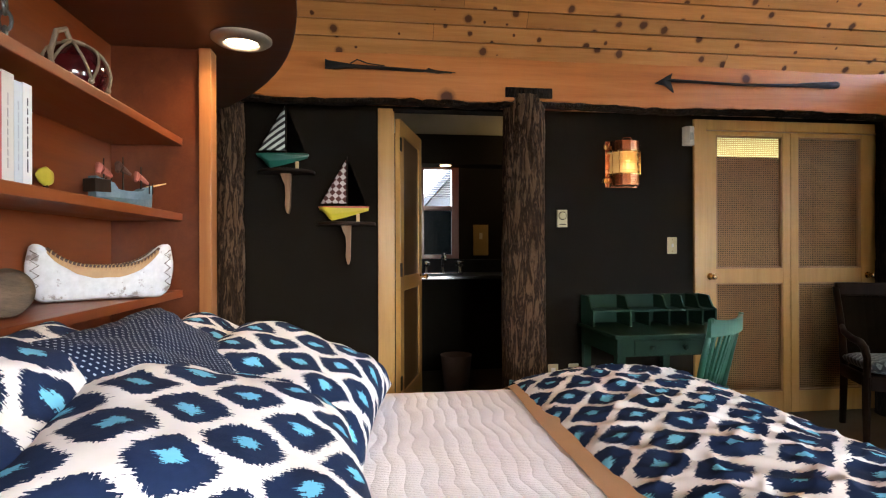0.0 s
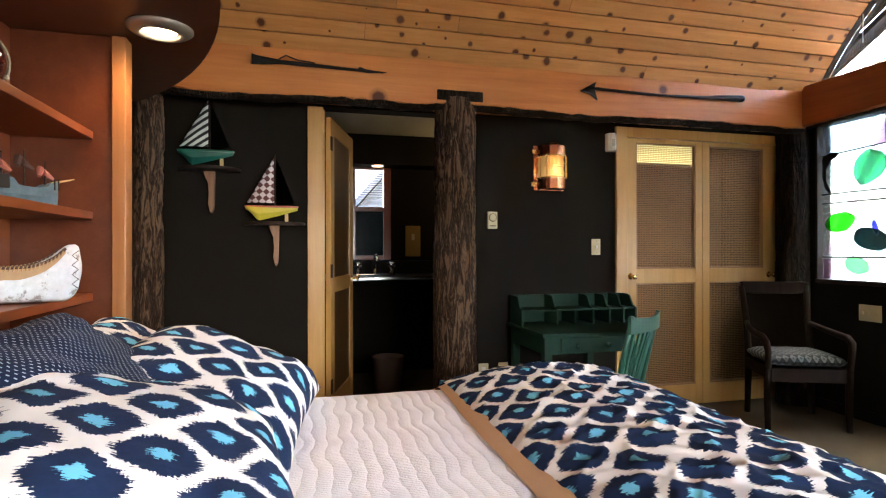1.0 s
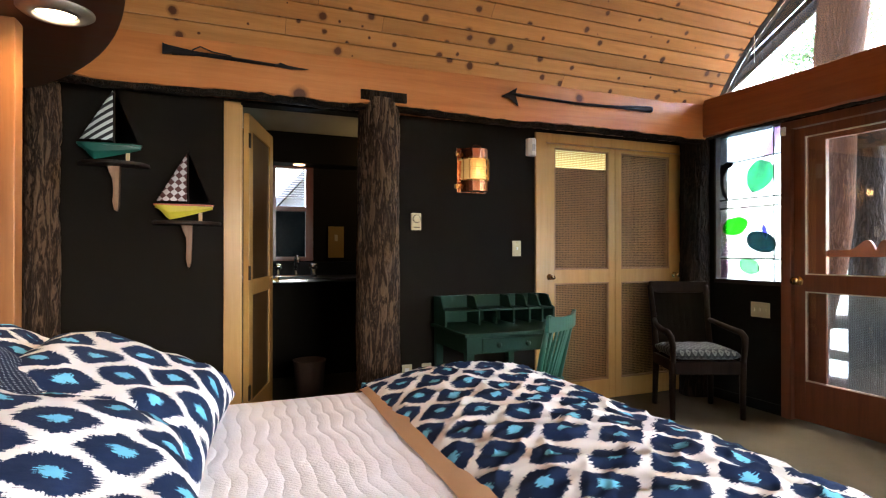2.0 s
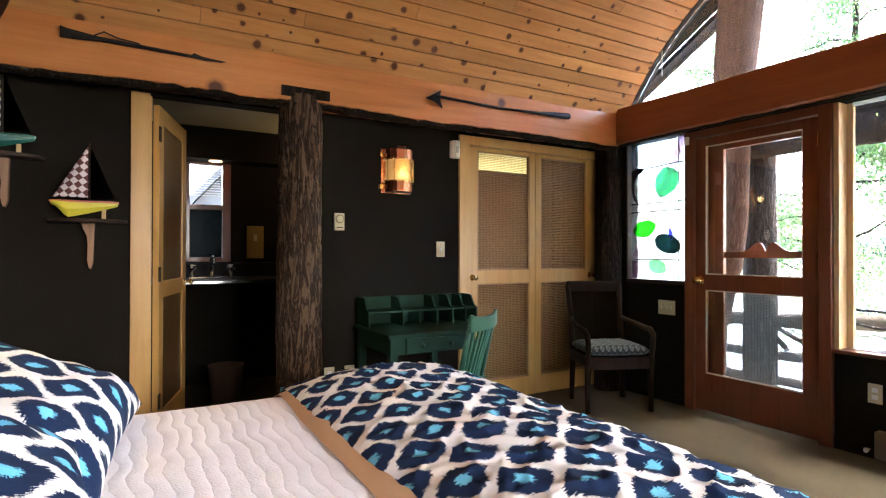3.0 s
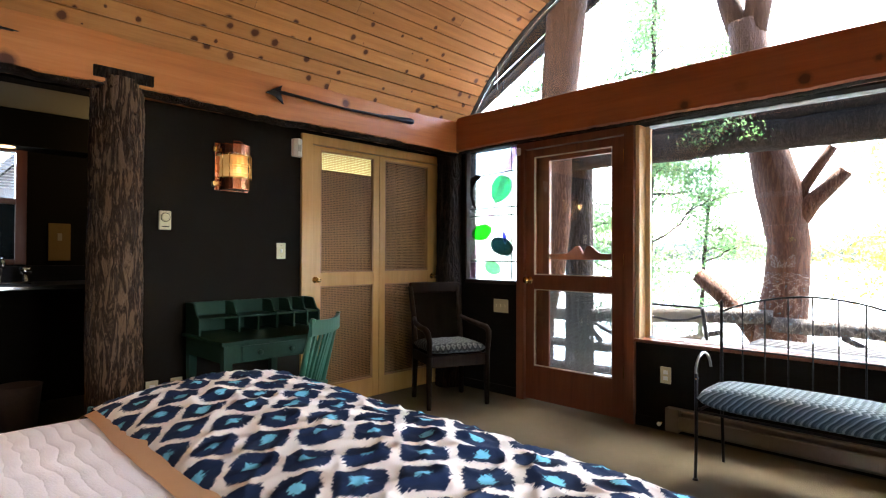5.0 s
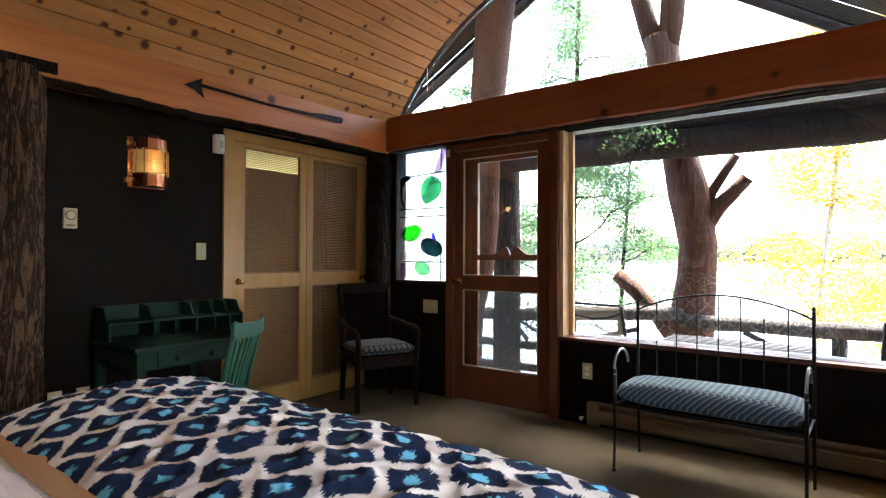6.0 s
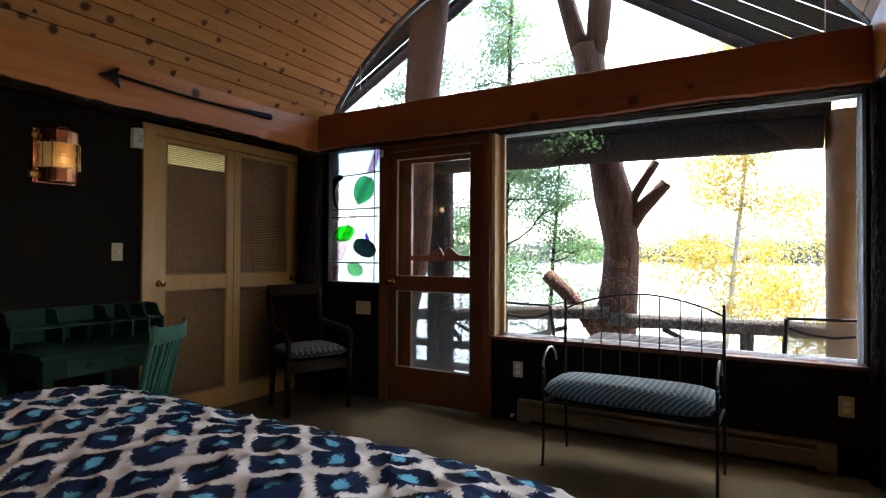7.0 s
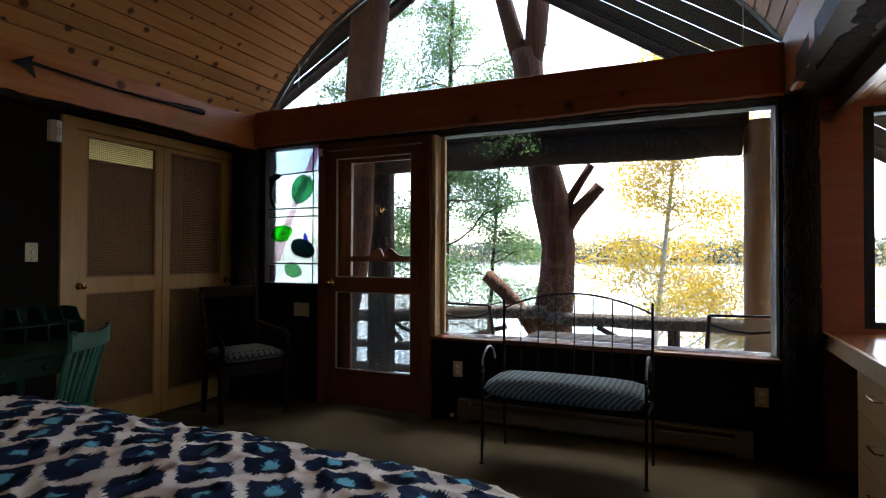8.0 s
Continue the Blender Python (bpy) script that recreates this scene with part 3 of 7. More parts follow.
def bed():
    r = thing("bed", "wide upholstered bed made up with a white quilted spread", "bed")
    part("base", box((BX0, BY0 + 0.05, 0.06), (BX1 - 0.02, BY1 - 0.05, 0.34), 0.02), surf("bed_base", (0.05, 0.035, 0.025), (0.08, 0.055, 0.04)), r)
    part("mattress", box((BX0, BY0, 0.34), (BX1, BY1, BZ - 0.006), 0.05), surf("mattress", (0.6, 0.57, 0.53), (0.68, 0.65, 0.6), 0.8, 3, 200, 0.001), r)
    for x in (BX0 + 0.08, BX1 - 0.12):
        for y in (BY0 + 0.12, BY1 - 0.12):
            part("leg", lathe([(0.03, 0.0), (0.035, 0.06)], 12, Matrix.Translation((x, y, 0))), M_DARKWOOD, r)

    # white spread: lies on the mattress, hangs at both sides
    def drape(s):
        """Across the bed: (y, drop) for s in 0..1."""
        w, h = BY1 - BY0 + 0.03, 0.30
        L = w + 2 * h
        d = s * L
        if d < h:
            return BY0 - 0.015, h - d
        if d > h + w:
            return BY1 + 0.015, d - h - w
        return BY0 - 0.015 + (d - h), 0.0

    def at(i, j):
        x = BX0 + 0.02 + (0.62 - BX0) * i
        y, dr = drape(j)
        e = min(y - BY0 + 0.015, BY1 + 0.015 - y)
        z = BZ + 0.012 - dr - 0.022 * math.exp(-e * 30) + 0.004 * wave(x * 5, y * 5) + 0.0025 * wave(x * 13, y * 13, 4)
        if dr:
            y += 0.012 * wave(x * 9, dr * 3, 2)
        return (x, y, z)

    sp = part("bedspread", cloth_grid(60, 110, at, lambda i, j: (-0.72 + 1.34 * i, 2.5 * j)), quilt_material(), None, smooth=True)
    tagged(sp, "white quilted bedspread with wavy stitched ridges, on the bed", "bedspread")

    # tan turned-back hem and the duvet folded over the foot
    def duvet_z(x, y):
        a = (x - fold_at(y)) / (1.20 - fold_at(y))
        puff = 0.085 * (max(0.0, math.sin(math.pi * min(max(a * 0.92 + 0.008, 0), 1)))) ** 0.5
        e = min(y - BY0 + 0.06, BY1 + 0.06 - y)
        puff *= 1 - math.exp(-max(e, 0) * 16)
        ridge = (1 - abs(wave(x * 9 + y * 6, y * 5 - x * 2.5, 5))) ** 5
        ridge2 = (1 - abs(wave(x * 7 - y * 10, y * 5 + x * 8, 15))) ** 6
        wr = 0.008 * wave(x * 3.1, y * 2.2, 3) + 0.009 * (ridge - 0.3) + 0.007 * (ridge2 - 0.3) + 0.003 * wave(x * 22, y * 14, 8)
        return BZ + 0.014 + puff + wr * (0.35 + puff * 12)

    def fold_at(y):
        return 0.522 + 0.016 * (y - 0.5) + 0.015 * wave(y * 1.4, 2.0)

    def du(i, j):
        # i runs from the fold to the foot and down; j across the bed and down both sides
        L = BY1 - BY0 + 0.16
        d = j * (L + 0.5)
        y = BY0 - 0.08 + min(max(d - 0.25, 0), L)
        dy = max(0.25 - d, d - 0.25 - L, 0)
        run = 1.168 - fold_at(y) - 0.09 * math.exp(-(y - BY0 + 0.08) / 0.10) - 0.05 * math.exp(-(BY1 + 0.08 - y) / 0.10)
        e = i * (run + 0.42)
        x = fold_at(y) + min(e, run)
        dx = max(0.0, e - run)
        z = duvet_z(min(x, 1.19), y)
        z -= max(dx, dy) * 0.98
        fold = 0.03 * wave(y * 6, dx * 2, 7) if dx else 0.0
        x += (0.03 * math.sin(min(dx / 0.12, 1) * math.pi * 0.5)) + fold * min(dx * 5, 1)
        if dy:
            y += (0.03 if d > 1 else -0.03) * math.sin(min(dy / 0.1, 1) * math.pi / 2) + 0.03 * wave(x * 6, dy * 2, 9) * min(dy * 5, 1)
        return (x, y, max(z, 0.30))

    bm = cloth_grid(150, 260, du, lambda i, j: (1.16 * i, 2.54 * j))
    dv = part("duvet", bm, M_IKAT, None, smooth=True)
    tagged(dv, "navy, turquoise and cream ikat duvet folded across the bed foot", "duvet")

    def hem(i, j):
        y = BY0 - 0.09 + (BY1 - BY0 + 0.18) * j
        x0 = fold_at(y)
        x = x0 - (0.068 - 0.026 * (y - 0.5)) - 0.012 * wave(y * 2.0, 5) + 0.20 * i
        e = min(y - BY0 + 0.05, BY1 + 0.05 - y)
        z = BZ + 0.018 + 0.028 * math.sin(min(i * 1.6, 1) * math.pi / 2) - 0.04 * math.exp(-max(e, 0) * 25) + 0.003 * wave(x * 8, y * 6, 1)
        return (x, y, z)

    hm = part("folded_sheet", cloth_grid(16, 80, hem, lambda i, j: (i, j)), M_SHEET, None, smooth=True)
    tagged(hm, "tan cotton sheet edge showing under the folded duvet", "sheet")


def pillow(name, mat, m, w, h, t, seed, label, category="pillow", group=""):
    """A stuffed pillow: w wide, h high, t thick, seamed at its rim with drawn-in sides."""
    n = 44
    bm = bmesh.new()
    uvl = bm.loops.layers.uv.new("UVMap")
    for side in (1, -1):
        g = []
        for i in range(n + 1):
            row = []
            for j in range(n + 1):
                a, b = -1 + 2 * i / n, -1 + 2 * j / n
                a, b = math.sin(a * math.pi / 2), math.sin(b * math.pi / 2)
                px = a * (1 - 0.07 * (1 - b * b)) * w / 2
                py = b * (1 - 0.07 * (1 - a * a)) * h / 2
                th = (max(0, (1 - a ** 4)) * max(0, (1 - b ** 4))) ** 0.55 * t / 2
                rim = max(abs(a), abs(b))
                pz = side * th + 0.02 * wave(a * 1.7 + seed, b * 1.7, side) * (1 - rim ** 4) + 0.012 * rim ** 3 * wave(a * 6 + seed, b * 6, 3) + 0.010 * wave(a * 5 + seed, b * 5, 6 + side) * (1 - rim ** 8)
                row.append(bm.verts.new((px, py, pz)))
            g.append(row)
        for i in range(n):
            for j in range(n):
                q = (g[i][j], g[i + 1][j], g[i + 1][j + 1], g[i][j + 1])
                f = bm.faces.new(q if side > 0 else q[::-1])
                for lp in f.loops:
                    lp[uvl].uv = (lp.vert.co.x + seed * 0.37, lp.vert.co.y + seed * 0.23)
    bmesh.ops.remove_doubles(bm, verts=bm.verts, dist=0.0008)
    ob = part(name, bm, mat, None, smooth=True)
    ob.matrix_world = m
    return tagged(ob, label, category, group)


def dotted_material():
    m, nt, b = nodes_of("navy_stitched_cotton")
    tc = nt.nodes.new("ShaderNodeTexCoord")
    sep = nt.nodes.new("ShaderNodeSeparateXYZ")
    put(nt, tc.outputs["UV"], sep.inputs[0])
    row = calc(nt, "MULTIPLY", sep.outputs[1], 105.0)
    par = calc(nt, "MULTIPLY", calc(nt, "MODULO", calc(nt, "FLOOR", calc(nt, "ADD", row, 400.0)), 2.0), 0.5)
    col = calc(nt, "ADD", calc(nt, "MULTIPLY", sep.outputs[0], 75.0), par)
    dx = calc(nt, "ABSOLUTE", calc(nt, "SUBTRACT", calc(nt, "FRACT", calc(nt, "ADD", col, 400.0)), 0.5))
    dy = calc(nt, "ABSOLUTE", calc(nt, "SUBTRACT", calc(nt, "FRACT", calc(nt, "ADD", row, 400.0)), 0.5))
    dot = calc(nt, "MULTIPLY", calc(nt, "LESS_THAN", dx, 0.21), calc(nt, "LESS_THAN", dy, 0.13))
    base = mixc(nt, noise_of(nt, tc.outputs["UV"], 30.0), (0.006, 0.012, 0.035), (0.012, 0.022, 0.055))
    put(nt, mixc(nt, dot, base, (0.34, 0.39, 0.47)), b.inputs["Base Color"])
    b.inputs["Roughness"].default_value = 0.85
    b.inputs["Specular IOR Level"].default_value = 0.2
    bump(nt, b, calc(nt, "ADD", dot, noise_of(nt, tc.outputs["UV"], 12.0)), 0.5, 0.003)
    return m


M_DOTS = dotted_material()
bed()
IK = "plump ikat-patterned pillow in navy, turquoise and cream on the bed"
pillow("pillow", M_IKAT, pose(-0.43, 1.94, 0.80, 0, 32, 5), 0.50, 0.56, 0.20, 1.0, IK, group="ikat pillows")
pillow("pillow", M_IKAT, pose(-0.225, 1.68, 0.775, 5, 20, -6), 0.56, 0.74, 0.26, 2.0, IK, group="ikat pillows")
pillow("pillow", M_IKAT, pose(-0.27, 1.09, 0.785, 6, 17, 12), 0.60, 0.74, 0.25, 3.0, IK, group="ikat pillows")
pillow("pillow", M_IKAT, pose(-0.53, 1.10, 0.835, 0, 46, 4), 0.50, 0.72, 0.20, 4.0, IK, group="ikat pillows")
pillow("navy_cushion", M_DOTS, pose(-0.42, 1.41, 0.850, 2, 36, -2), 0.52, 0.60, 0.18, 5.0, "dark navy cushion with rows of tiny white stitches", "cushion")


# ---- dark wall: bathroom door, closet, fittings ----
def cane_panel(x0, x1, z0, z1, y, parent):
    """Open weave of flat cane: close horizontal slats over upright strands."""
    bm = bmesh.new()
    z = z0 + 0.004
    k = 0
    while z < z1 - 0.004:
        o = 0.0012 if k % 2 else -0.0012
        vs = [bm.verts.new(p) for p in ((x0, y + o, z), (x1, y + o, z), (x1, y + o - 0.003, z + 0.0075), (x0, y + o - 0.003, z + 0.0075))]
        bm.faces.new(vs)
        z += 0.0135
        k += 1
    x = x0 + 0.008
    while x < x1:
        vs = [bm.verts.new(p) for p in ((x, y + 0.003, z0), (x + 0.0052, y + 0.003, z0), (x + 0.0052, y + 0.003, z1), (x, y + 0.003, z1))]
        bm.faces.new(vs)
        x += 0.0140
    return part("cane_panel", bm, M_CANE, parent, "woven cane infill")


def panel_door(parent, x0, x1, y0, y1, z0, z1, mid, stile_l, stile_r, top, bottom, frame_mat=None):
    """A framed leaf with two cane panels, as parts of parent."""
    fm = frame_mat or M_PINE
    ya, yb = y0, y1
    part("stile", box((x0, ya, z0), (x0 + stile_l, yb, z1), 0.003), fm, parent)
    part("stile", box((x1 - stile_r, ya, z0), (x1, yb, z1), 0.003), fm, parent)
    xa, xb = x0 + stile_l, x1 - stile_r
    for a, b in ((z0, z0 + bottom), mid, (z1 - top, z1)):
        part("rail", box((xa, ya + 0.001, a), (xb, yb - 0.001, b), 0.002), fm, parent)
    for a, b in ((z0 + bottom, mid[0]), (mid[1], z1 - top)):
        bd = 0.012
        part("bead", boxes([((xa, ya + 0.004, a), (xa + bd, yb - 0.008, b)), ((xb - bd, ya + 0.004, a), (xb, yb - 0.008, b)),
                            ((xa + bd, ya + 0.004, a), (xb - bd, yb - 0.008, a + bd)), ((xa + bd, ya + 0.004, b - bd), (xb - bd, yb - 0.008, b))], 0.002), M_CANE, parent)
        cane_panel(xa + bd, xb - bd, a + bd, b - bd, (ya + yb) / 2, parent)


def knob(parent, m, r=0.021, mat=None):
    part("knob", lathe([(0.004, 0.0), (r * 1.15, 0.001), (r * 1.1, 0.004), (0.009, 0.008), (0.008, 0.028), (r * 0.8, 0.034), (r, 0.046), (r * 0.85, 0.058), (0.004, 0.062)], 24, m), mat or M_BRASS, parent, "round brass knob", smooth=True)


def closet():
    c = structure(thing("closet_casing", "", ""), "golden pine casing round the closet doors", "door casing")
    part("casing", box((2.235, YN - 0.022, 0), (2.325, YN + 0.10, 2.075), 0.003), M_PINE, c)
    part("casing", box((3.70, YN - 0.022, 0), (3.79, YN + 0.10, 2.075), 0.003), M_PINE, c)
    part("casing", box((2.325, YN - 0.020, 2.005), (3.70, YN + 0.10, 2.075), 0.003), M_PINE, c)
    d = thing("closet_door", "golden pine closet door with two woven cane panels, closed", "door", group="closet doors")
    panel_door(d, 2.328, 2.984, YN + 0.005, YN + 0.042, 0.012, 2.002, (0.935, 1.038), 0.086, 0.058, 0.028, 0.15)
    knob(d, Matrix.Translation((2.30 + 0.066, YN + 0.004, 0.985)) @ pose(0, 0, 0, 90))
    e = thing("closet_door", "golden pine closet door with two woven cane panels, closed", "door", group="closet doors")
    panel_door(e, 2.988, 3.698, YN + 0.005, YN + 0.042, 0.012, 2.002, (0.935, 1.038), 0.060, 0.145, 0.028, 0.15)
    knob(e, Matrix.Translation((3.60, YN + 0.004, 0.985)) @ pose(0, 0, 0, 90))
    # closet shell behind, with a strip window under its roof
    t = surf("closet_paint", (0.035, 0.024, 0.013), (0.05, 0.035, 0.02), 0.8)
    bm = boxes([((2.18, YN + 0.12, 0), (2.24, 4.40, 2.5)), ((3.80, YN + 0.12, 0), (3.92, 4.40, 2.5)), ((2.18, 4.40, 0), (3.92, 4.48, 1.955)),
                ((2.18, 4.40, 2.24), (3.92, 4.48, 2.5)), ((2.18, 4.40, 1.955), (2.80, 4.48, 2.24)), ((3.70, 4.40, 1.955), (3.92, 4.48, 2.24)),
                ((2.18, YN + 0.12, 2.5), (3.92, 4.48, 2.56))])
    structure(part("wall_closet", bm, t), "tan painted closet interior", "wall")
    w = structure(thing("window_4", "", ""), "small high window inside the closet", "window")
    # pane tinted tan in place of the sunlit wall beyond it
    pn = part("pane", box((2.80, 4.43, 1.955), (3.70, 4.436, 2.24)), glass("tan_lit_glass", (0.26, 0.18, 0.06), 0.3), w)
    pn.visible_shadow = False


def bath_door():
    c = structure(thing("door_casing", "", ""), "golden pine casing of the bathroom doorway", "door casing")
    part("casing", box((0.063, YN - 0.022, 0), (0.160, YN + 0.13, 2.085), 0.004), M_PINE, c)
    part("stop", box((0.160, YN + 0.05, 0), (0.172, YN + 0.085, 2.085), 0.002), M_PINE, c)
    d = thing("bathroom_door", "pine bathroom door with glass panels standing open inwards", "door", pose(0.178, YN + 0.085, 0, 0, 0, 73.5))
    L, h = 0.72, 2.045
    part("stile", box((0, -0.035, 0.01), (0.10, 0, h), 0.003), M_PINE, d)
    part("stile", box((L - 0.10, -0.035, 0.01), (L, 0, h), 0.003), M_PINE, d)
    for a, b in ((0.01, 0.22), (0.90, 1.00), (h - 0.10, h)):
        part("rail", box((0.10, -0.034, a), (L - 0.10, -0.001, b), 0.002), M_PINE, d)
    pm = wood("door_panel", (0.09, 0.042, 0.013), (0.12, 0.06, 0.02), (0.15, 0.078, 0.028), "z", 0.4, 16, coat=0.5)
    pm.node_tree.nodes["Principled BSDF"].inputs["Coat Roughness"].default_value = 0.12
    for a, b in ((0.22, 0.90), (1.00, h - 0.10)):
        part("panel", box((0.10, -0.024, a), (L - 0.10, -0.010, b)), pm, d, "glossy darker panel")
    for z in (0.25, 1.0, 1.83):
        part("hinge", box((-0.012, -0.042, z), (0.026, -0.034, z + 0.09), 0.002), M_DARKWOOD, d, "dark metal hinge")
    knob(d, Matrix.Translation((L - 0.06, -0.035, 0.97)) @ pose(0, 0, 0, 90))


M_DARKPANE = glass("shaded_pane", (0.004, 0.005, 0.0045), 0.2)
M_DARKPANE.node_tree.nodes["Principled BSDF"].inputs["IOR"].default_value = 1.06


def bathroom():
    pale = surf("cream_plaster", (0.42, 0.36, 0.22), (0.48, 0.41, 0.26), 0.7)
    wl = structure(thing("wall_bathroom", "", ""), "dark painted bathroom walls round a small window", "wall")
    for a, b in (((-0.35, YN + 0.12, 0), (-0.28, 5.5, 2.5)), ((2.10, YN + 0.12, 0), (2.17, 5.5, 2.5)), ((-0.28, 5.42, 0), (0.50, 5.5, 2.5)), ((0.86, 5.42, 0), (2.10, 5.5, 2.5)),
                 ((0.50, 5.42, 0), (0.86, 5.5, 1.10)), ((0.50, 5.42, 2.00), (0.86, 5.5, 2.5))):
        part("wall_panel", box(a, b), M_WALL, wl)
    structure(part("ceiling_bathroom", box((-0.35, YN + 0.12, 2.25), (2.17, 5.5, 2.31)), pale), "cream bathroom ceiling", "ceiling")
    v = structure(part("bulkhead", box((-0.27, 5.15, 1.975), (2.09, 5.41, 2.247), 0.004), M_WALL), "dark boxed bulkhead over the vanity", "bulkhead")
    w = structure(thing("window_2", "", ""), "red-framed bathroom sash window with a blind", "window")
    for a, b in (((0.49, 5.38, 1.09), (0.53, 5.45, 2.01)), ((0.80, 5.38, 1.09), (0.87, 5.45, 2.01)), ((0.53, 5.38, 1.96), (0.80, 5.45, 2.01)), ((0.53, 5.38, 1.555), (0.80, 5.45, 1.60)), ((0.53, 5.38, 1.09), (0.80, 5.45, 1.13))):
        part("window_frame", box(a, b, 0.004), M_DOOR_RED, w)
    for a, b in ((1.13, 1.555), (1.60, 1.96)):
        p = part("pane", box((0.53, 5.42, a), (0.80, 5.425, b)), M_GLASS if a > 1.5 else M_DARKPANE, w)
        p.visible_shadow = False
    bl = thing("window_blind", "narrow white slatted blind drawn in the bathroom window", "blind")
    for k in range(13):
        z = 1.68 + k * 0.0225
        part("slat", box((0.535, 5.395, z), (0.795, 5.41, z + 0.004), 0.0, pose(0, 0, 0)), M_WHITE_PL, bl)
    vt = thing("bathroom_vanity", "black bathroom vanity with a polished dark top", "vanity")
    top = surf("black_stone", (0.006, 0.006, 0.007), (0.014, 0.013, 0.012), 0.5, 4, 80, 0.0001, spec=0.15)
    part("worktop", box((-0.27, 4.72, 0.925), (2.09, 5.41, 0.955), 0.006), top, vt, "polished black top with a bright front edge")
    part("backsplash", box((-0.27, 5.38, 0.955), (2.09, 5.415, 1.08), 0.004), top, vt)
    part("body", box((-0.27, 4.80, 0.0), (0.36, 5.41, 0.925), 0.004), M_WALL, vt)
    part("body", box((1.40, 4.80, 0.0), (2.09, 5.41, 0.925), 0.004), M_WALL, vt)
    part("edge_strip", box((-0.27, 4.712, 0.930), (2.09, 4.719, 0.951)), M_CHROME, vt, "bright metal edge strip")
    f = thing("faucet", "chrome two-handle faucet on the vanity top", "faucet", pose(0.66, 5.0, 0.956) @ Matrix.Diagonal((1.5, 1.5, 1.5, 1)))
    part("base_plate", box((-0.12, -0.025, 0), (0.12, 0.025, 0.012), 0.005), M_CHROME, f)
    part("spout", tube([(0, 0, 0.01), (0, 0, 0.08), (0, -0.02, 0.115), (0, -0.07, 0.12), (0, -0.115, 0.085)], 0.011, 10), M_CHROME, f, smooth=True)
    for s in (-1, 1):
        part("handle", lathe([(0.014, 0.01), (0.012, 0.045), (0.024, 0.05), (0.026, 0.075), (0.01, 0.082)], 14, Matrix.Translation((s * 0.1, 0, 0))), M_CHROME, f, smooth=True)
    bk = thing("waste_basket", "brown round waste basket on the bathroom floor", "basket", pose(0.72, 4.62, 0))
    part("basket_wall", lathe([(0.10, 0.0), (0.13, 0.30), (0.135, 0.305), (0.125, 0.305), (0.095, 0.012), (0.002, 0.012)], 24), surf("wicker_brown", (0.05, 0.026, 0.016), (0.09, 0.05, 0.03), 0.7, 8, 90, 0.002), bk, smooth=True)
    rg = part("bath_mat", box((0.42, 3.86, 0.001), (1.30, 4.3, 0.018), 0.006), surf("tan_rug", (0.30, 0.20, 0.09), (0.38, 0.26, 0.12), 0.9, 4, 200, 0.003))
    tagged(rg, "tan bath mat on the bathroom floor", "rug")
    # amber board and ivory plate imitate what the wall mirror reflects
    pc = thing("mirror_reflection", "amber board standing in for a reflection in the bathroom mirror", "picture", pose(1.09, 5.41, 1.27))
    part("board", box((-0.075, -0.012, -0.15), (0.075, 0, 0.15), 0.003), surf("amber_reflection", (0.28, 0.17, 0.04), (0.34, 0.21, 0.06), 0.5), pc)
    part("plate", box((-0.015, -0.018, 0.01), (0.015, -0.012, 0.07), 0.002), M_IVORY, pc)
    lt = thing("vanity_light", "small lit round ceiling light over the vanity", "light", pose(0.72, 5.24, 1.970))
    part("shade", lathe([(0.001, -0.004), (0.05, -0.004), (0.055, 0.0), (0.055, 0.004), (0.001, 0.004)], 20), glow("warm_glow", (1.0, 0.55, 0.28), 0.12), lt)


def plate(name, x, z, w, h, label, kind, mat):
    p = thing(name, label, kind, pose(x, YN, z))
    part("cover_plate", box((-w / 2, -0.006, -h / 2), (w / 2, 0.0, h / 2), 0.0025), mat, p)
    return p


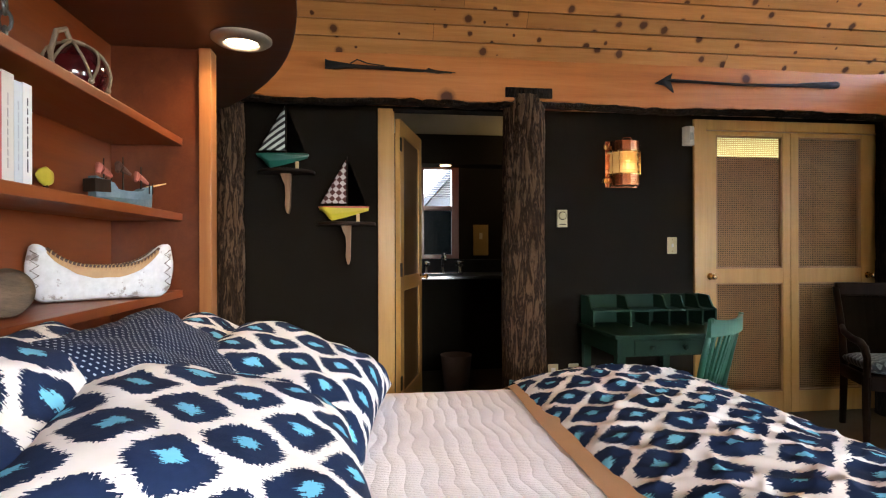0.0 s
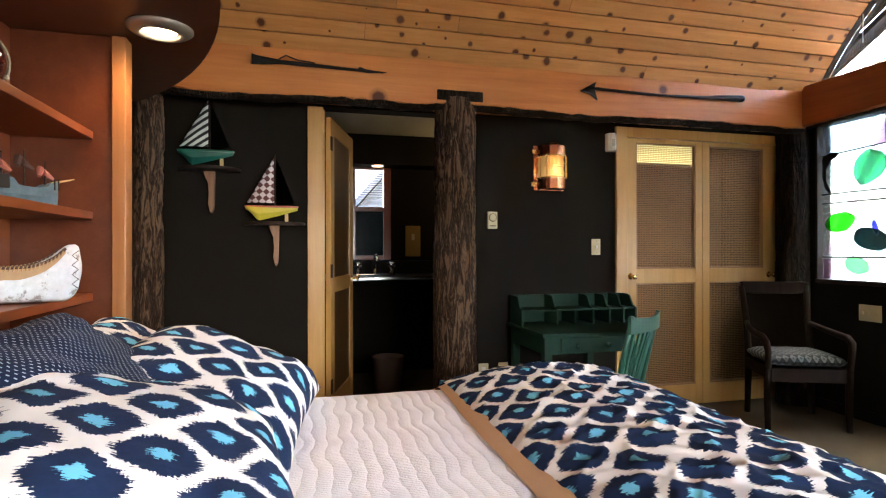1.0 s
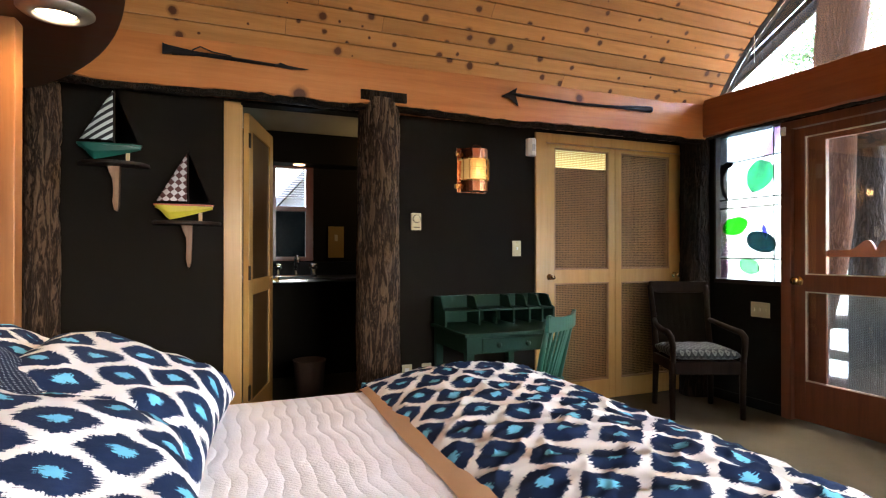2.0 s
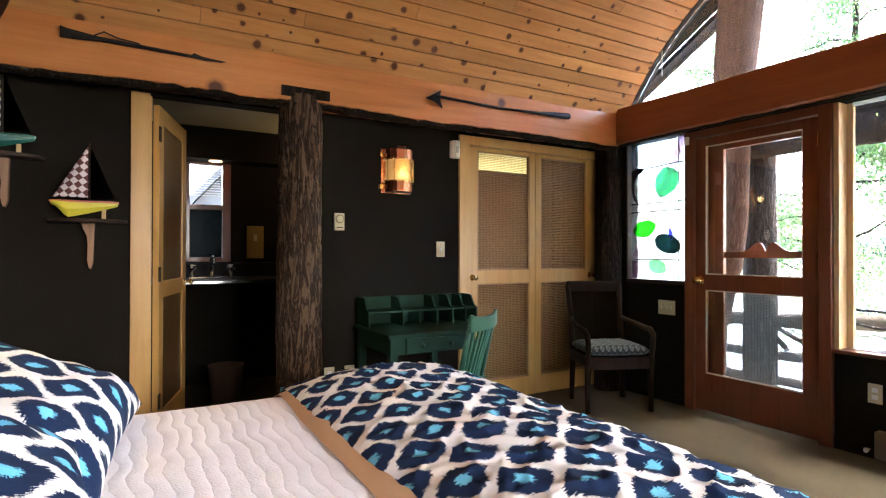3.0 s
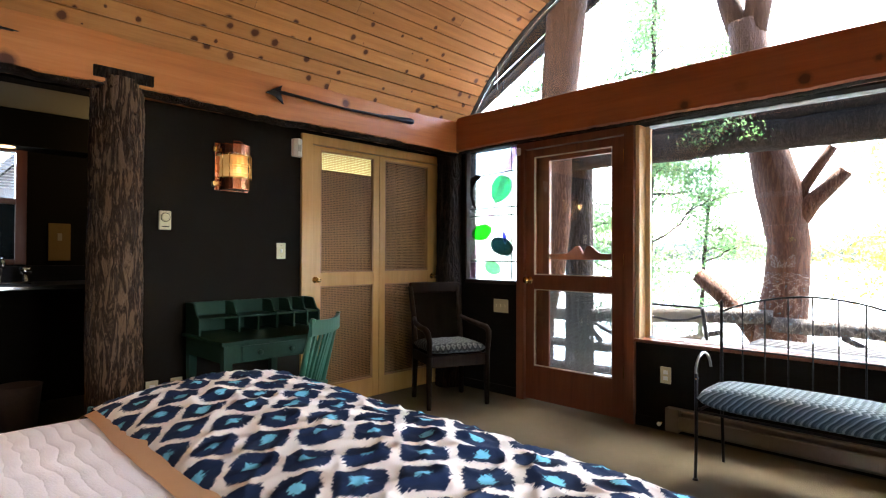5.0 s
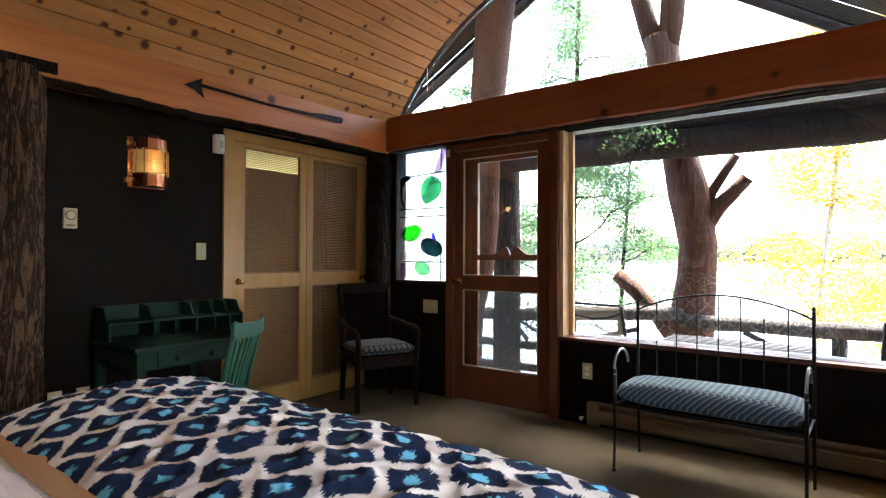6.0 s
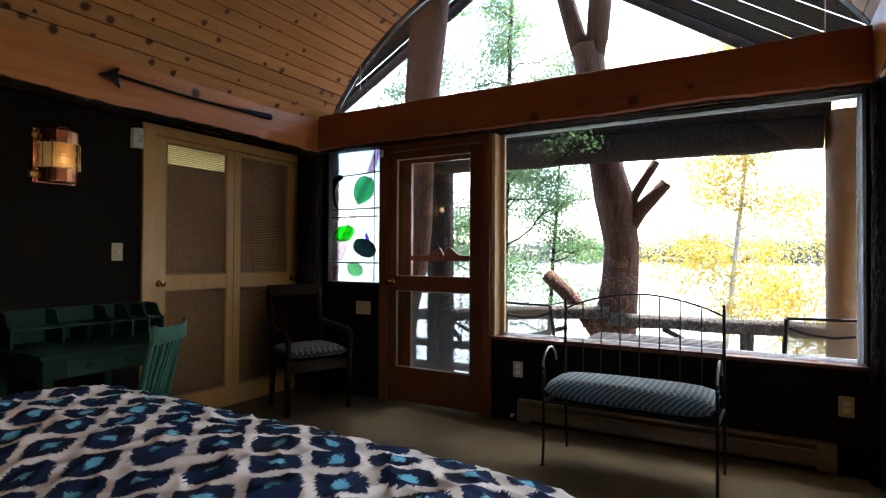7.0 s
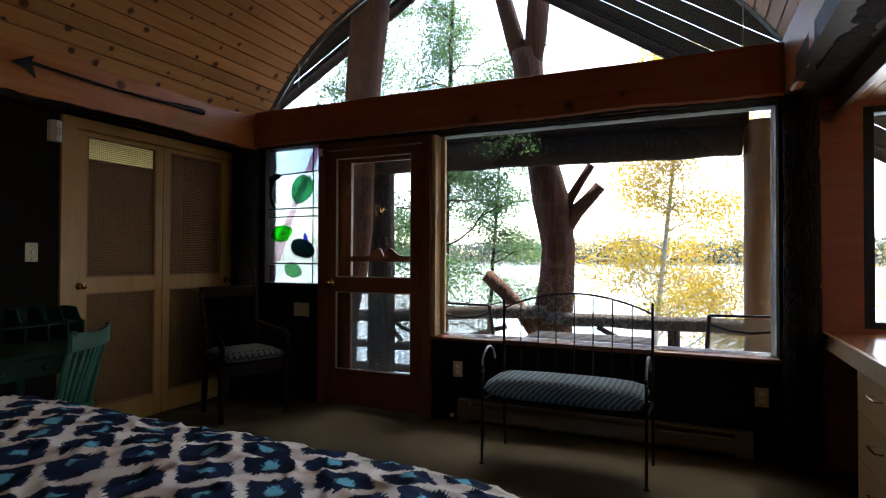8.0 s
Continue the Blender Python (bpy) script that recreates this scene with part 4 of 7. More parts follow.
def wall_fittings():
    t = thing("thermostat", "ivory wall thermostat with a round dial", "thermostat", pose(1.287, YN, 1.384))
    part("cover_plate", box((-0.035, -0.022, -0.058), (0.035, 0, 0.058), 0.005), M_IVORY, t)
    part("dial", lathe([(0.024, 0.0), (0.024, 0.005), (0.019, 0.009), (0.001, 0.009)], 24, Matrix.Translation((0, -0.022, 0.018)) @ pose(0, 0, 0, 90)), M_IVORY, t, "round ivory dial with dark ring")
    part("dial_ring", lathe([(0.0245, 0.0), (0.028, 0.0), (0.028, 0.003), (0.0245, 0.003)], 24, Matrix.Translation((0, -0.022, 0.018)) @ pose(0, 0, 0, 90)), M_DARKWOOD, t, "dark ring")
    part("scale_bar", box((-0.022, -0.0235, -0.042), (0.022, -0.022, -0.036)), M_DARKWOOD, t)
    s = plate("light_switch", 2.078, 1.202, 0.070, 0.114, "ivory toggle light switch on the dark wall", "switch", M_IVORY)
    part("toggle", box((-0.005, -0.017, -0.012), (0.005, -0.006, 0.012), 0.002), M_WHITE_PL, s)
    for z in (-0.04, 0.04):
        part("screw", lathe([(0.003, 0.0), (0.003, 0.0015), (0.001, 0.002)], 8, Matrix.Translation((0, -0.006, z)) @ pose(0, 0, 0, 90)), M_BRASS, s)
    for x, z in ((1.225, 0.352), (1.367, 0.352)):
        o = plate("wall_outlet", x, z, 0.070, 0.114, "ivory double wall outlet near the floor", "outlet", M_IVORY)
        o["group"] = "wall outlets"
        for dz in (-0.02, 0.02):
            part("socket", box((-0.015, -0.009, dz - 0.013), (0.015, -0.006, dz + 0.013), 0.001), M_WHITE_PL, o)
    d = thing("motion_detector", "white alarm sensor box in the corner above the closet", "sensor", pose(2.195, YN, 1.955))
    part("body", prism([(-0.038, 0), (-0.034, -0.03), (-0.012, -0.052), (0.012, -0.052), (0.034, -0.03), (0.038, 0)], -0.065, 0.065, "z", 0.004), M_WHITE_PL, d)
    part("lens", box((-0.012, -0.056, -0.03), (0.012, -0.052, 0.02), 0.001), surf("lens_plastic", (0.45, 0.44, 0.4), (0.5, 0.5, 0.46), 0.3), d, "milky sensor lens")


def lantern_glass():
    """Amber lens lit from behind by a small bulb low in the lantern."""
    m, nt, b = nodes_of("lantern_glass")
    b.inputs["Base Color"].default_value = (0.45, 0.22, 0.06, 1)
    b.inputs["Roughness"].default_value = 0.2
    tc = nt.nodes.new("ShaderNodeTexCoord")
    sp = nt.nodes.new("ShaderNodeSeparateXYZ")
    put(nt, tc.outputs["Object"], sp.inputs[0])
    dz = calc(nt, "DIVIDE", calc(nt, "ADD", sp.outputs[2], 0.042), 0.030)
    dx = calc(nt, "DIVIDE", calc(nt, "ADD", sp.outputs[0], 0.005), 0.060)
    bulb = calc(nt, "POWER", 2.718, calc(nt, "MULTIPLY", calc(nt, "ADD", calc(nt, "MULTIPLY", dz, dz), calc(nt, "MULTIPLY", dx, dx)), -1.0))
    rib = calc(nt, "MULTIPLY_ADD", calc(nt, "ABSOLUTE", calc(nt, "SINE", calc(nt, "MULTIPLY", sp.outputs[2], 190.0))), 0.5, 0.5)
    b.inputs["Emission Color"].default_value = (1.0, 0.60, 0.20, 1)
    put(nt, calc(nt, "MULTIPLY", calc(nt, "MULTIPLY_ADD", bulb, 0.030, 0.0075), rib), b.inputs["Emission Strength"])
    return m


def sconce():
    s = thing("copper_lantern", "polished copper ship's lantern wall lamp, lit", "wall lamp", pose(1.712, YN, 1.752) @ Matrix.Diagonal((0.88, 0.95, 0.98, 1)))
    half = [(0.115 * math.cos(radians(a)), -0.045 - 0.10 * math.sin(radians(a))) for a in range(0, 181, 15)]
    part("back_plate", box((-0.135, -0.012, -0.16), (0.125, -0.001, 0.16), 0.003), M_COPPER, s)
    body = [(0.115, -0.013)] + half + [(-0.115, -0.013)]
    part("base", prism(body, -0.155, -0.072, "z", 0.004), M_COPPER, s, "copper lower body")
    part("cap", prism(body, 0.082, 0.150, "z", 0.006), M_COPPER, s, "copper upper body")
    for z in (-0.078, 0.078):
        ring = [(p[0] * 1.04, p[1] * 1.03) for p in body]
        part("band", prism(ring, z - 0.005, z + 0.005, "z", 0.001), M_BRASS, s, "brass band")
    for k in range(9):
        z = -0.065 + k * 0.0165
        sc = 0.97 + 0.03 * math.sin(k * 1.57)
        part("lens", prism([(p[0] * 0.90 * sc, p[1] * 0.93 * sc) for p in body], z, z + 0.0155, "z"), lantern_glass() if k == 0 else bpy.data.materials["lantern_glass"], s, "ribbed glowing amber lens")
    for x in (-0.112, -0.078, 0.078, 0.112):
        y = -0.045 - 0.10 * math.sqrt(max(0, 1 - (x / 0.119) ** 2)) - 0.004
        part("guard_bar", tube([(x, y, -0.08), (x, y, 0.082)], 0.0035, 8), M_BRASS, s)
    for z in (-0.115, 0.115):
        part("bracket", box((-0.155, -0.03, z - 0.016), (-0.115, -0.004, z + 0.016), 0.003), M_BRASS, s)
    part("loop", tube([(-0.04, -0.09, 0.148), (-0.03, -0.09, 0.172), (0.03, -0.09, 0.172), (0.04, -0.09, 0.148)], 0.004, 8), M_COPPER, s)


def sail_shelf(x, z, boat, sail_mat, hull_mat, deck_mat, label, w=0.35):
    s = thing("wall_shelf", "dark half-round wall shelf with a carved wooden bracket", "shelf", pose(x, YN, z), "boat shelves")
    out = [(-w / 2, 0.0)] + [(-w / 2 * math.cos(radians(a)), -0.02 - 0.16 * math.sin(radians(a))) for a in range(0, 181, 12)] + [(w / 2, 0.0)]
    part("board", prism(out, -0.018, 0.0, "z", 0.004), M_DARKWOOD, s)
    prof = [(-0.034, -0.018), (0.030, -0.018), (0.028, -0.06), (0.026, -0.15), (0.024, -0.235), (0.014, -0.268), (0.004, -0.262), (-0.006, -0.215), (-0.002, -0.15), (-0.006, -0.09), (-0.022, -0.055)]
    part("bracket", prism(prof, -0.060, -0.001, "y", 0.004), wood("bracket_wood", (0.20, 0.10, 0.05), (0.28, 0.15, 0.08), (0.33, 0.19, 0.10), "z", 0.5), s, "lighter carved bracket")
    b = thing("toy_sailboat", label, "toy boat", pose(x + boat, YN - 0.10, z))
    L = 0.30
    hull = []
    n = 16
    for i in range(n + 1):
        t = i / n
        hw = 0.032 * (math.sin(math.pi * min(t * 0.55 + 0.42, 1.0))) ** 0.8 * (1 if t > 0.08 else t / 0.08 * 0.6 + 0.4)
        bot = 0.074 - 0.066 * min(t / 0.22, 1.0) ** 1.6 + 0.062 * max(0.0, (t - 0.24) / 0.76) ** 1.15
        xx = -L / 2 + L * t
        zt = 0.085 + 0.006 * (2 * t - 1) ** 2
        hull.append([(xx, -hw, zt), (xx, -hw * 0.8, (zt + bot) / 2), (xx, 0, bot), (xx, hw * 0.8, (zt + bot) / 2), (xx, hw, zt)])
    bm = bmesh.new()
    add_rings(bm, hull)
    bmesh.ops.recalc_face_normals(bm, faces=bm.faces)
    part("hull", bm, hull_mat, b, smooth=False)
    part("deck", prism([(-L / 2 - 0.006, -0.012), (-L / 2 + 0.05, -0.030), (L / 2 - 0.04, -0.034), (L / 2 + 0.004, -0.012), (L / 2 + 0.004, 0.012), (L / 2 - 0.04, 0.034), (-L / 2 + 0.05, 0.030), (-L / 2 - 0.006, 0.012)], 0.086, 0.096, "z", 0.002), deck_mat, b)
    part("rudder", box((0.075, -0.004, 0.0), (0.095, 0.004, 0.05), 0.002), M_TRIM_LIGHT, b)
    part("mast", tube([(0.02, 0, 0.09), (0.02, 0, 0.405)], [0.005, 0.003], 8), M_DARKWOOD, b)
    # sail with a gentle belly
    bm = bmesh.new()
    uvl = bm.loops.layers.uv.new("UVMap")
    m = 12
    g = [[None] * (m + 1) for _ in range(m + 1)]
    for i in range(m + 1):
        for j in range(m + 1):
            v = j / m
            u = i / m
            xa = 0.014 - (1 - v) * 0.155
            xx = xa + (0.014 - xa) * u
            zz = 0.112 + v * 0.275 + (1 - v) * u * 0.0
            g[i][j] = bm.verts.new((xx, -0.012 - 0.02 * math.sin(math.pi * u) * (1 - v), zz))
    for i in range(m):
        for j in range(m):
            f = bm.faces.new((g[i][j], g[i + 1][j], g[i + 1][j + 1], g[i][j + 1]))
            for lp in f.loops:
                lp[uvl].uv = (lp.vert.co.x, lp.vert.co.z)
    bmesh.ops.remove_doubles(bm, verts=bm.verts, dist=0.0005)
    bmesh.ops.solidify(bm, geom=bm.faces[:], thickness=0.0015)
    part("mainsail", bm, sail_mat, b, "patterned cloth sail", smooth=True)
    bm = bmesh.new()
    vs = [bm.verts.new(p) for p in ((0.026, -0.01, 0.115), (0.135, -0.01, 0.108), (0.026, -0.01, 0.385))]
    bm.faces.new(vs)
    bmesh.ops.solidify(bm, geom=bm.faces[:], thickness=0.0015)
    part("jib", bm, surf("black_sailcloth", (0.014, 0.012, 0.011), (0.022, 0.019, 0.017), 0.8), b, "dark cloth jib")


def pattern_sail(name, checks):
    m, nt, b = nodes_of(name)
    tc = nt.nodes.new("ShaderNodeTexCoord")
    mp = nt.nodes.new("ShaderNodeMapping")
    put(nt, tc.outputs["UV"], mp.inputs["Vector"])
    if checks:
        mp.inputs["Rotation"].default_value = (0, 0, radians(48))
        ck = nt.nodes.new("ShaderNodeTexChecker")
        ck.inputs["Scale"].default_value = 36.0
        put(nt, mp.outputs[0], ck.inputs["Vector"])
        put(nt, mixc(nt, ck.outputs["Fac"], (0.62, 0.55, 0.53), (0.11, 0.035, 0.03)), b.inputs["Base Color"])
    else:
        mp.inputs["Rotation"].default_value = (0, 0, radians(-38))
        sp = nt.nodes.new("ShaderNodeSeparateXYZ")
        put(nt, mp.outputs[0], sp.inputs[0])
        st = calc(nt, "LESS_THAN", calc(nt, "FRACT", calc(nt, "MULTIPLY", sp.outputs[1], 31.0)), 0.5)
        put(nt, mixc(nt, st, (0.02, 0.02, 0.02), (0.60, 0.64, 0.58)), b.inputs["Base Color"])
    b.inputs["Roughness"].default_value = 0.8
    return m


def beam_weapons():
    a = thing("harpoon", "long black iron arrow-headed harpoon hung on the beam", "harpoon")
    y = 3.355
    h = [(1.86, 2.262), (1.98, 2.332), (1.965, 2.285), (1.972, 2.262), (1.99, 2.205), (1.93, 2.248)]
    h = [(p[0] * 0.965, 1.18 + (p[1] - 1.18) * 0.965) for p in h]
    part("head", prism(h, y - 0.012, y + 0.004, "y", 0.003), M_BLACK_IRON, a)
    part("shaft", tube([(1.87, y - 0.004, 2.246), (2.4, y - 0.004, 2.234), (2.86, y - 0.004, 2.246)], [0.011, 0.009, 0.012], 10), M_BLACK_IRON, a)
    part("socket", tube([(2.78, y - 0.006, 2.245), (2.84, y - 0.006, 2.248), (3.06, y - 0.008, 2.254), (3.075, y - 0.008, 2.2545)], [0.011, 0.016, 0.024, 0.02], 14), M_BLACK_IRON, a)
    for x in (1.92, 2.75):
        part("hook", box((x, y - 0.014, 2.245), (x + 0.01, y + 0.016, 2.255), 0.003), M_BLACK_IRON, a)
    b = thing("ice_spear", "dark weathered spear shaft hung on the beam", "spear")
    part("shaft", tube([(-0.20, y, 2.255), (-0.07, y, 2.256), (0.25, y, 2.247), (0.50, y, 2.241)], [0.022, 0.012, 0.010, 0.006], 10, 0.2, 4), M_BLACK_IRON, b)
    part("butt", prism([(-0.245, 2.235), (-0.245, 2.29), (-0.225, 2.283), (-0.09, 2.266), (-0.09, 2.246)], y - 0.014, y + 0.010, "y", 0.004), M_BLACK_IRON, b)
    part("tip", prism([(0.33, 2.238), (0.36, 2.262), (0.40, 2.250), (0.52, 2.241), (0.42, 2.232)], y - 0.012, y + 0.004, "y", 0.003), M_BLACK_IRON, b)
    part("wire", tube([(-0.10, y - 0.012, 2.268), (-0.06, y - 0.014, 2.292), (0.0, y - 0.012, 2.272), (0.10, y - 0.012, 2.262)], 0.004, 8), M_BLACK_IRON, b)


closet()
bath_door()
bathroom()
wall_fittings()
sconce()
RED = surf("red_enamel", (0.45, 0.10, 0.05), (0.52, 0.13, 0.07), 0.35)
sail_shelf(-0.505, 1.672, -0.01, pattern_sail("striped_sailcloth", False), surf("green_enamel", (0.006, 0.07, 0.05), (0.012, 0.10, 0.07), 0.3), surf("green_enamel_deck", (0.008, 0.09, 0.06), (0.014, 0.12, 0.08), 0.3), "toy sailboat, green hull, black and white striped sail")
sail_shelf(-0.135, 1.352, -0.012, pattern_sail("checked_sailcloth", True), surf("yellow_enamel", (0.50, 0.42, 0.03), (0.60, 0.50, 0.05), 0.35), RED, "toy sailboat, yellow hull, maroon and white checked sail", 0.37)
beam_weapons()


# ---- lake wall: stained glass, screen door, picture window, lunette ----
def frame_bars(bars, mat, parent, name="window_frame", bevel=0.003):
    for a, b in bars:
        part(name, box(a, b, bevel), mat, parent)


def tinted(name, color, rough):
    """Hand-rolled glass with slow waves and seeds in it."""
    m = glass(name, color, rough)
    nt = m.node_tree
    v = coords(nt, (1, 1, 0.5))
    h = calc(nt, "ADD", noise_of(nt, v, 14.0, 3.0, 0.5, 0.8), calc(nt, "MULTIPLY", noise_of(nt, v, 90.0, 2.0), 0.15))
    bump(nt, nt.nodes["Principled BSDF"], h, 0.7, 0.02)
    return m


def stained_glass():
    w = structure(thing("window_1", "", ""), "leaded stained glass panel with green leaves", "window")
    y0, y1, z0, z1 = 2.81, 3.39, 0.96, 2.11
    X = XE + 0.05
    frame_bars([((XE - 0.01, y0 - 0.02, z0 - 0.03), (XE + 0.12, y1 + 0.01, z0)), ((XE - 0.005, y0 - 0.02, z0), (XE + 0.12, y0 + 0.004, z1)), ((XE - 0.003, y1 - 0.004, z0), (XE + 0.12, y1 + 0.012, z1)), ((XE - 0.004, y0 + 0.004, z1 - 0.004), (XE + 0.12, y1 - 0.004, z1 + 0.012))], M_DARKWOOD, w)
    H, W = z1 - z0, y1 - y0
    zs = [z0, z1 - 0.857 * H, z1 - 0.51 * H, z1 - 0.45 * H, z1 - 0.19 * H, z1]
    ys = [y0, y1 - 0.815 * W, y1]
    clear = [tinted("ripple_glass", (0.52, 0.56, 0.60), 0.04), tinted("ripple_glass_grey", (0.30, 0.36, 0.40), 0.06), tinted("ripple_glass_white", (0.52, 0.57, 0.58), 0.12)]
    k = 0
    for a, b in zip(zs, zs[1:]):
        for c, d in zip(ys, ys[1:]):
            p = part("pane", box((X, c + 0.001, a + 0.001), (X + 0.003, d - 0.001, b - 0.001)), clear[1 if b == z1 else k % 2 * 2], w)
            p.visible_shadow = False
            k += 1
    for z in zs[1:-1]:
        dz = 0.012 if z == zs[-2] else 0.0
        part("came", tube([(X - 0.001, y0, z + dz), (X - 0.001, y1, z - dz)], 0.006, 6), M_LEAD, w)
    part("came", tube([(X - 0.001, ys[1], z0), (X - 0.001, ys[1], z1)], 0.005, 6), M_LEAD, w)

    def shape(pts, color, name, dx, rough=0.05):
        q = [(y1 - u * W, z1 - v * H) for u, v in pts]
        m = bpy.data.materials.get(name) or tinted(name, color, rough)
        p = part("glass_piece", prism(q, X - 0.006 - dx, X - 0.003 - dx, "x"), m, w)
        p.visible_shadow = False
        if len(q) > 6:
            part("came", tube([(X - 0.005 - dx, a, b) for a, b in q + q[:1]], 0.0025, 6), M_LEAD, w)

    def blob(u, v, ru, rv, turn, seed, n=18):
        out = []
        for i in range(n):
            a = 2 * math.pi * i / n
            r = 1 + 0.16 * wave(math.cos(a) * 1.5 + seed, math.sin(a) * 1.5)
            x, y = ru * r * math.cos(a), rv * r * math.sin(a)
            out.append((u + x * math.cos(turn) - y * math.sin(turn), v + x * math.sin(turn) + y * math.cos(turn)))
        return out

    purple = (0.42, 0.20, 0.30)
    shape([(0.84, 0.0), (0.99, 0.0), (0.80, 0.18), (0.66, 0.20)], purple, "plum_glass", 0.0)
    shape([(0.64, 0.21), (0.80, 0.21), (0.52, 0.44), (0.42, 0.44)], (0.65, 0.45, 0.55), "mauve_glass", 0.0)
    shape([(0.40, 0.46), (0.52, 0.46), (0.22, 0.84), (0.02, 0.84)], (0.65, 0.45, 0.55), "mauve_glass", 0.0)
    shape([(0.02, 0.87), (0.14, 0.87), (0.13, 0.99), (0.02, 0.99)], purple, "plum_glass", 0.0)
    shape(blob(0.62, 0.31, 0.20, 0.100, -0.10, 1), (0.022, 0.21, 0.07), "leaf_glass", 0.004)
    shape(blob(0.25, 0.635, 0.19, 0.064, -0.06, 2), (0.015, 0.50, 0.008), "lime_glass", 0.004)
    shape(blob(0.64, 0.745, 0.23, 0.068, 0.1, 3), (0.0015, 0.009, 0.011), "bottle_glass", 0.004)
    shape(blob(0.47, 0.905, 0.15, 0.055, 0.08, 4), (0.08, 0.28, 0.11), "pale_leaf_glass", 0.004)
    shape(blob(0.70, 0.68, 0.05, 0.03, 1.0, 5), (0.02, 0.02, 0.5), "cobalt_glass", 0.008)
    # dark perched bird cut-out hung on the pane
    b = thing("hanging_ornament", "black metal bird ornament hung on the stained glass", "ornament")
    q = [(0.04, 0.22), (0.16, 0.185), (0.27, 0.195), (0.24, 0.225), (0.17, 0.235), (0.10, 0.29), (0.10, 0.37), (0.16, 0.43), (0.16, 0.455), (0.09, 0.42), (0.045, 0.34), (0.05, 0.27)]
    part("silhouette", prism([(y1 - u * W, z1 - v * H) for u, v in q], X - 0.030, X - 0.024, "x", 0.001), M_BLACK_IRON, b)
    part("cord", tube([(X - 0.027, y1 - 0.1 * W, z1 - 0.25 * H), (X - 0.02, y1 - 0.1 * W, z1 - 0.02)], 0.0012, 6), M_BLACK_IRON, b)


def screen_door():
    c = structure(thing("door_frame", "", ""), "mahogany-stained frame of the lake door", "door casing")
    frame_bars([((XE - 0.03, 2.735, 0), (XE + 0.13, 2.808, 2.095)), ((XE - 0.03, 1.795, 0), (XE + 0.13, 1.868, 2.095)), ((XE - 0.03, 1.868, 2.04), (XE + 0.13, 2.735, 2.095))], M_DOOR_RED, c, "jamb")
    d = thing("screen_door", "mahogany-stained screen door, glazed above, mesh below, closed", "door")
    xa, xb = XE + 0.0, XE + 0.045
    y0, y1, z1 = 1.872, 2.731, 2.035
    part("stile", box((xa, y0, 0.012), (xb, 1.972, z1), 0.003), M_DOOR_RED, d)
    part("stile", box((xa, 2.655, 0.012), (xb, y1, z1), 0.003), M_DOOR_RED, d)
    for a, b in ((0.012, 0.285), (0.905, 1.020), (1.975, z1)):
        part("rail", box((xa + 0.001, 1.972, a), (xb - 0.001, 2.655, b), 0.002), M_DOOR_RED, d)
    alu = surf("pale_bead", (0.50, 0.44, 0.36), (0.58, 0.52, 0.44), 0.35, 5, 60, 0.0002)
    for a, b in ((0.285, 0.905), (1.020, 1.975)):
        for q in (((xa + 0.006, 1.972, a), (xa + 0.020, 1.980, b)), ((xa + 0.006, 2.647, a), (xa + 0.020, 2.655, b)), ((xa + 0.006, 1.980, a), (xa + 0.020, 2.647, a + 0.008)), ((xa + 0.006, 1.980, b - 0.008), (xa + 0.020, 2.647, b))):
            part("bead", box(*q), alu, d, "pale metal glazing bead")
        g = part("pane", box((xa + 0.014, 1.980, a + 0.008), (xa + 0.018, 2.647, b - 0.008)), M_GLASS, d)
        g.visible_shadow = False
    # the outer screen frame behind, set back in the opening
    s = thing("storm_door", "second mahogany door frame behind the screen door", "door")
    X2 = XE + 0.085
    for q in (((X2, 1.872, 0.03), (X2 + 0.035, 1.955, 2.03)), ((X2, 2.565, 0.03), (X2 + 0.035, 2.731, 2.03)), ((X2, 1.955, 0.03), (X2 + 0.035, 2.565, 0.26)), ((X2, 1.955, 0.92), (X2 + 0.035, 2.565, 1.012)), ((X2, 1.955, 1.945), (X2 + 0.035, 2.565, 2.03))):
        part("rail", box(*q, 0.003), M_DOOR_RED, s)
    # scalloped bar across the glazing
    prof = [(1.955, 1.145)]
    prof += [(2.565, 1.145), (2.565, 1.185)]
    n = 40
    for i in range(n + 1):
        u = i / n
        y = 2.565 - 0.61 * u
        v = abs(u - 0.5) * 2
        h = 0.065 * math.exp(-((v - 0.17) / 0.20) ** 2) - 0.035 * math.exp(-(v / 0.05) ** 2)
        prof.append((y, 1.188 + h))
    part("scalloped_bar", prism(prof, X2 + 0.006, X2 + 0.028, "x"), M_DOOR_RED, s, "scalloped wooden push bar")
    # punched screen in the lower part
    bm = bmesh.new()
    y = 1.958
    while y < 2.565:
        add_box(bm, (X2 + 0.016, y, 0.26), (X2 + 0.018, y + 0.0045, 0.92))
        y += 0.0105
    z = 0.265
    while z < 0.92:
        add_box(bm, (X2 + 0.0145, 1.955, z), (X2 + 0.0158, 2.565, z + 0.0045))
        z += 0.0105
    part("wire_mesh", bm, surf("grey_wire", (0.10, 0.11, 0.11), (0.16, 0.17, 0.17), 0.4, 5, 60, 0.0001, 0.8), s, "square metal safety mesh")
    knob(d, Matrix.Translation((xa, 2.697, 0.975)) @ pose(0, 0, 0, 0, -90), 0.029)
    part("handle_plate", box((xa - 0.004, 2.665, 0.962), (xa, 2.692, 0.99), 0.002), M_BRASS, d)
    for z in (0.30, 1.10, 1.85):
        part("hinge", box((xa - 0.006, 1.862, z), (xa + 0.002, 1.884, z + 0.09), 0.002), M_BRASS, d)
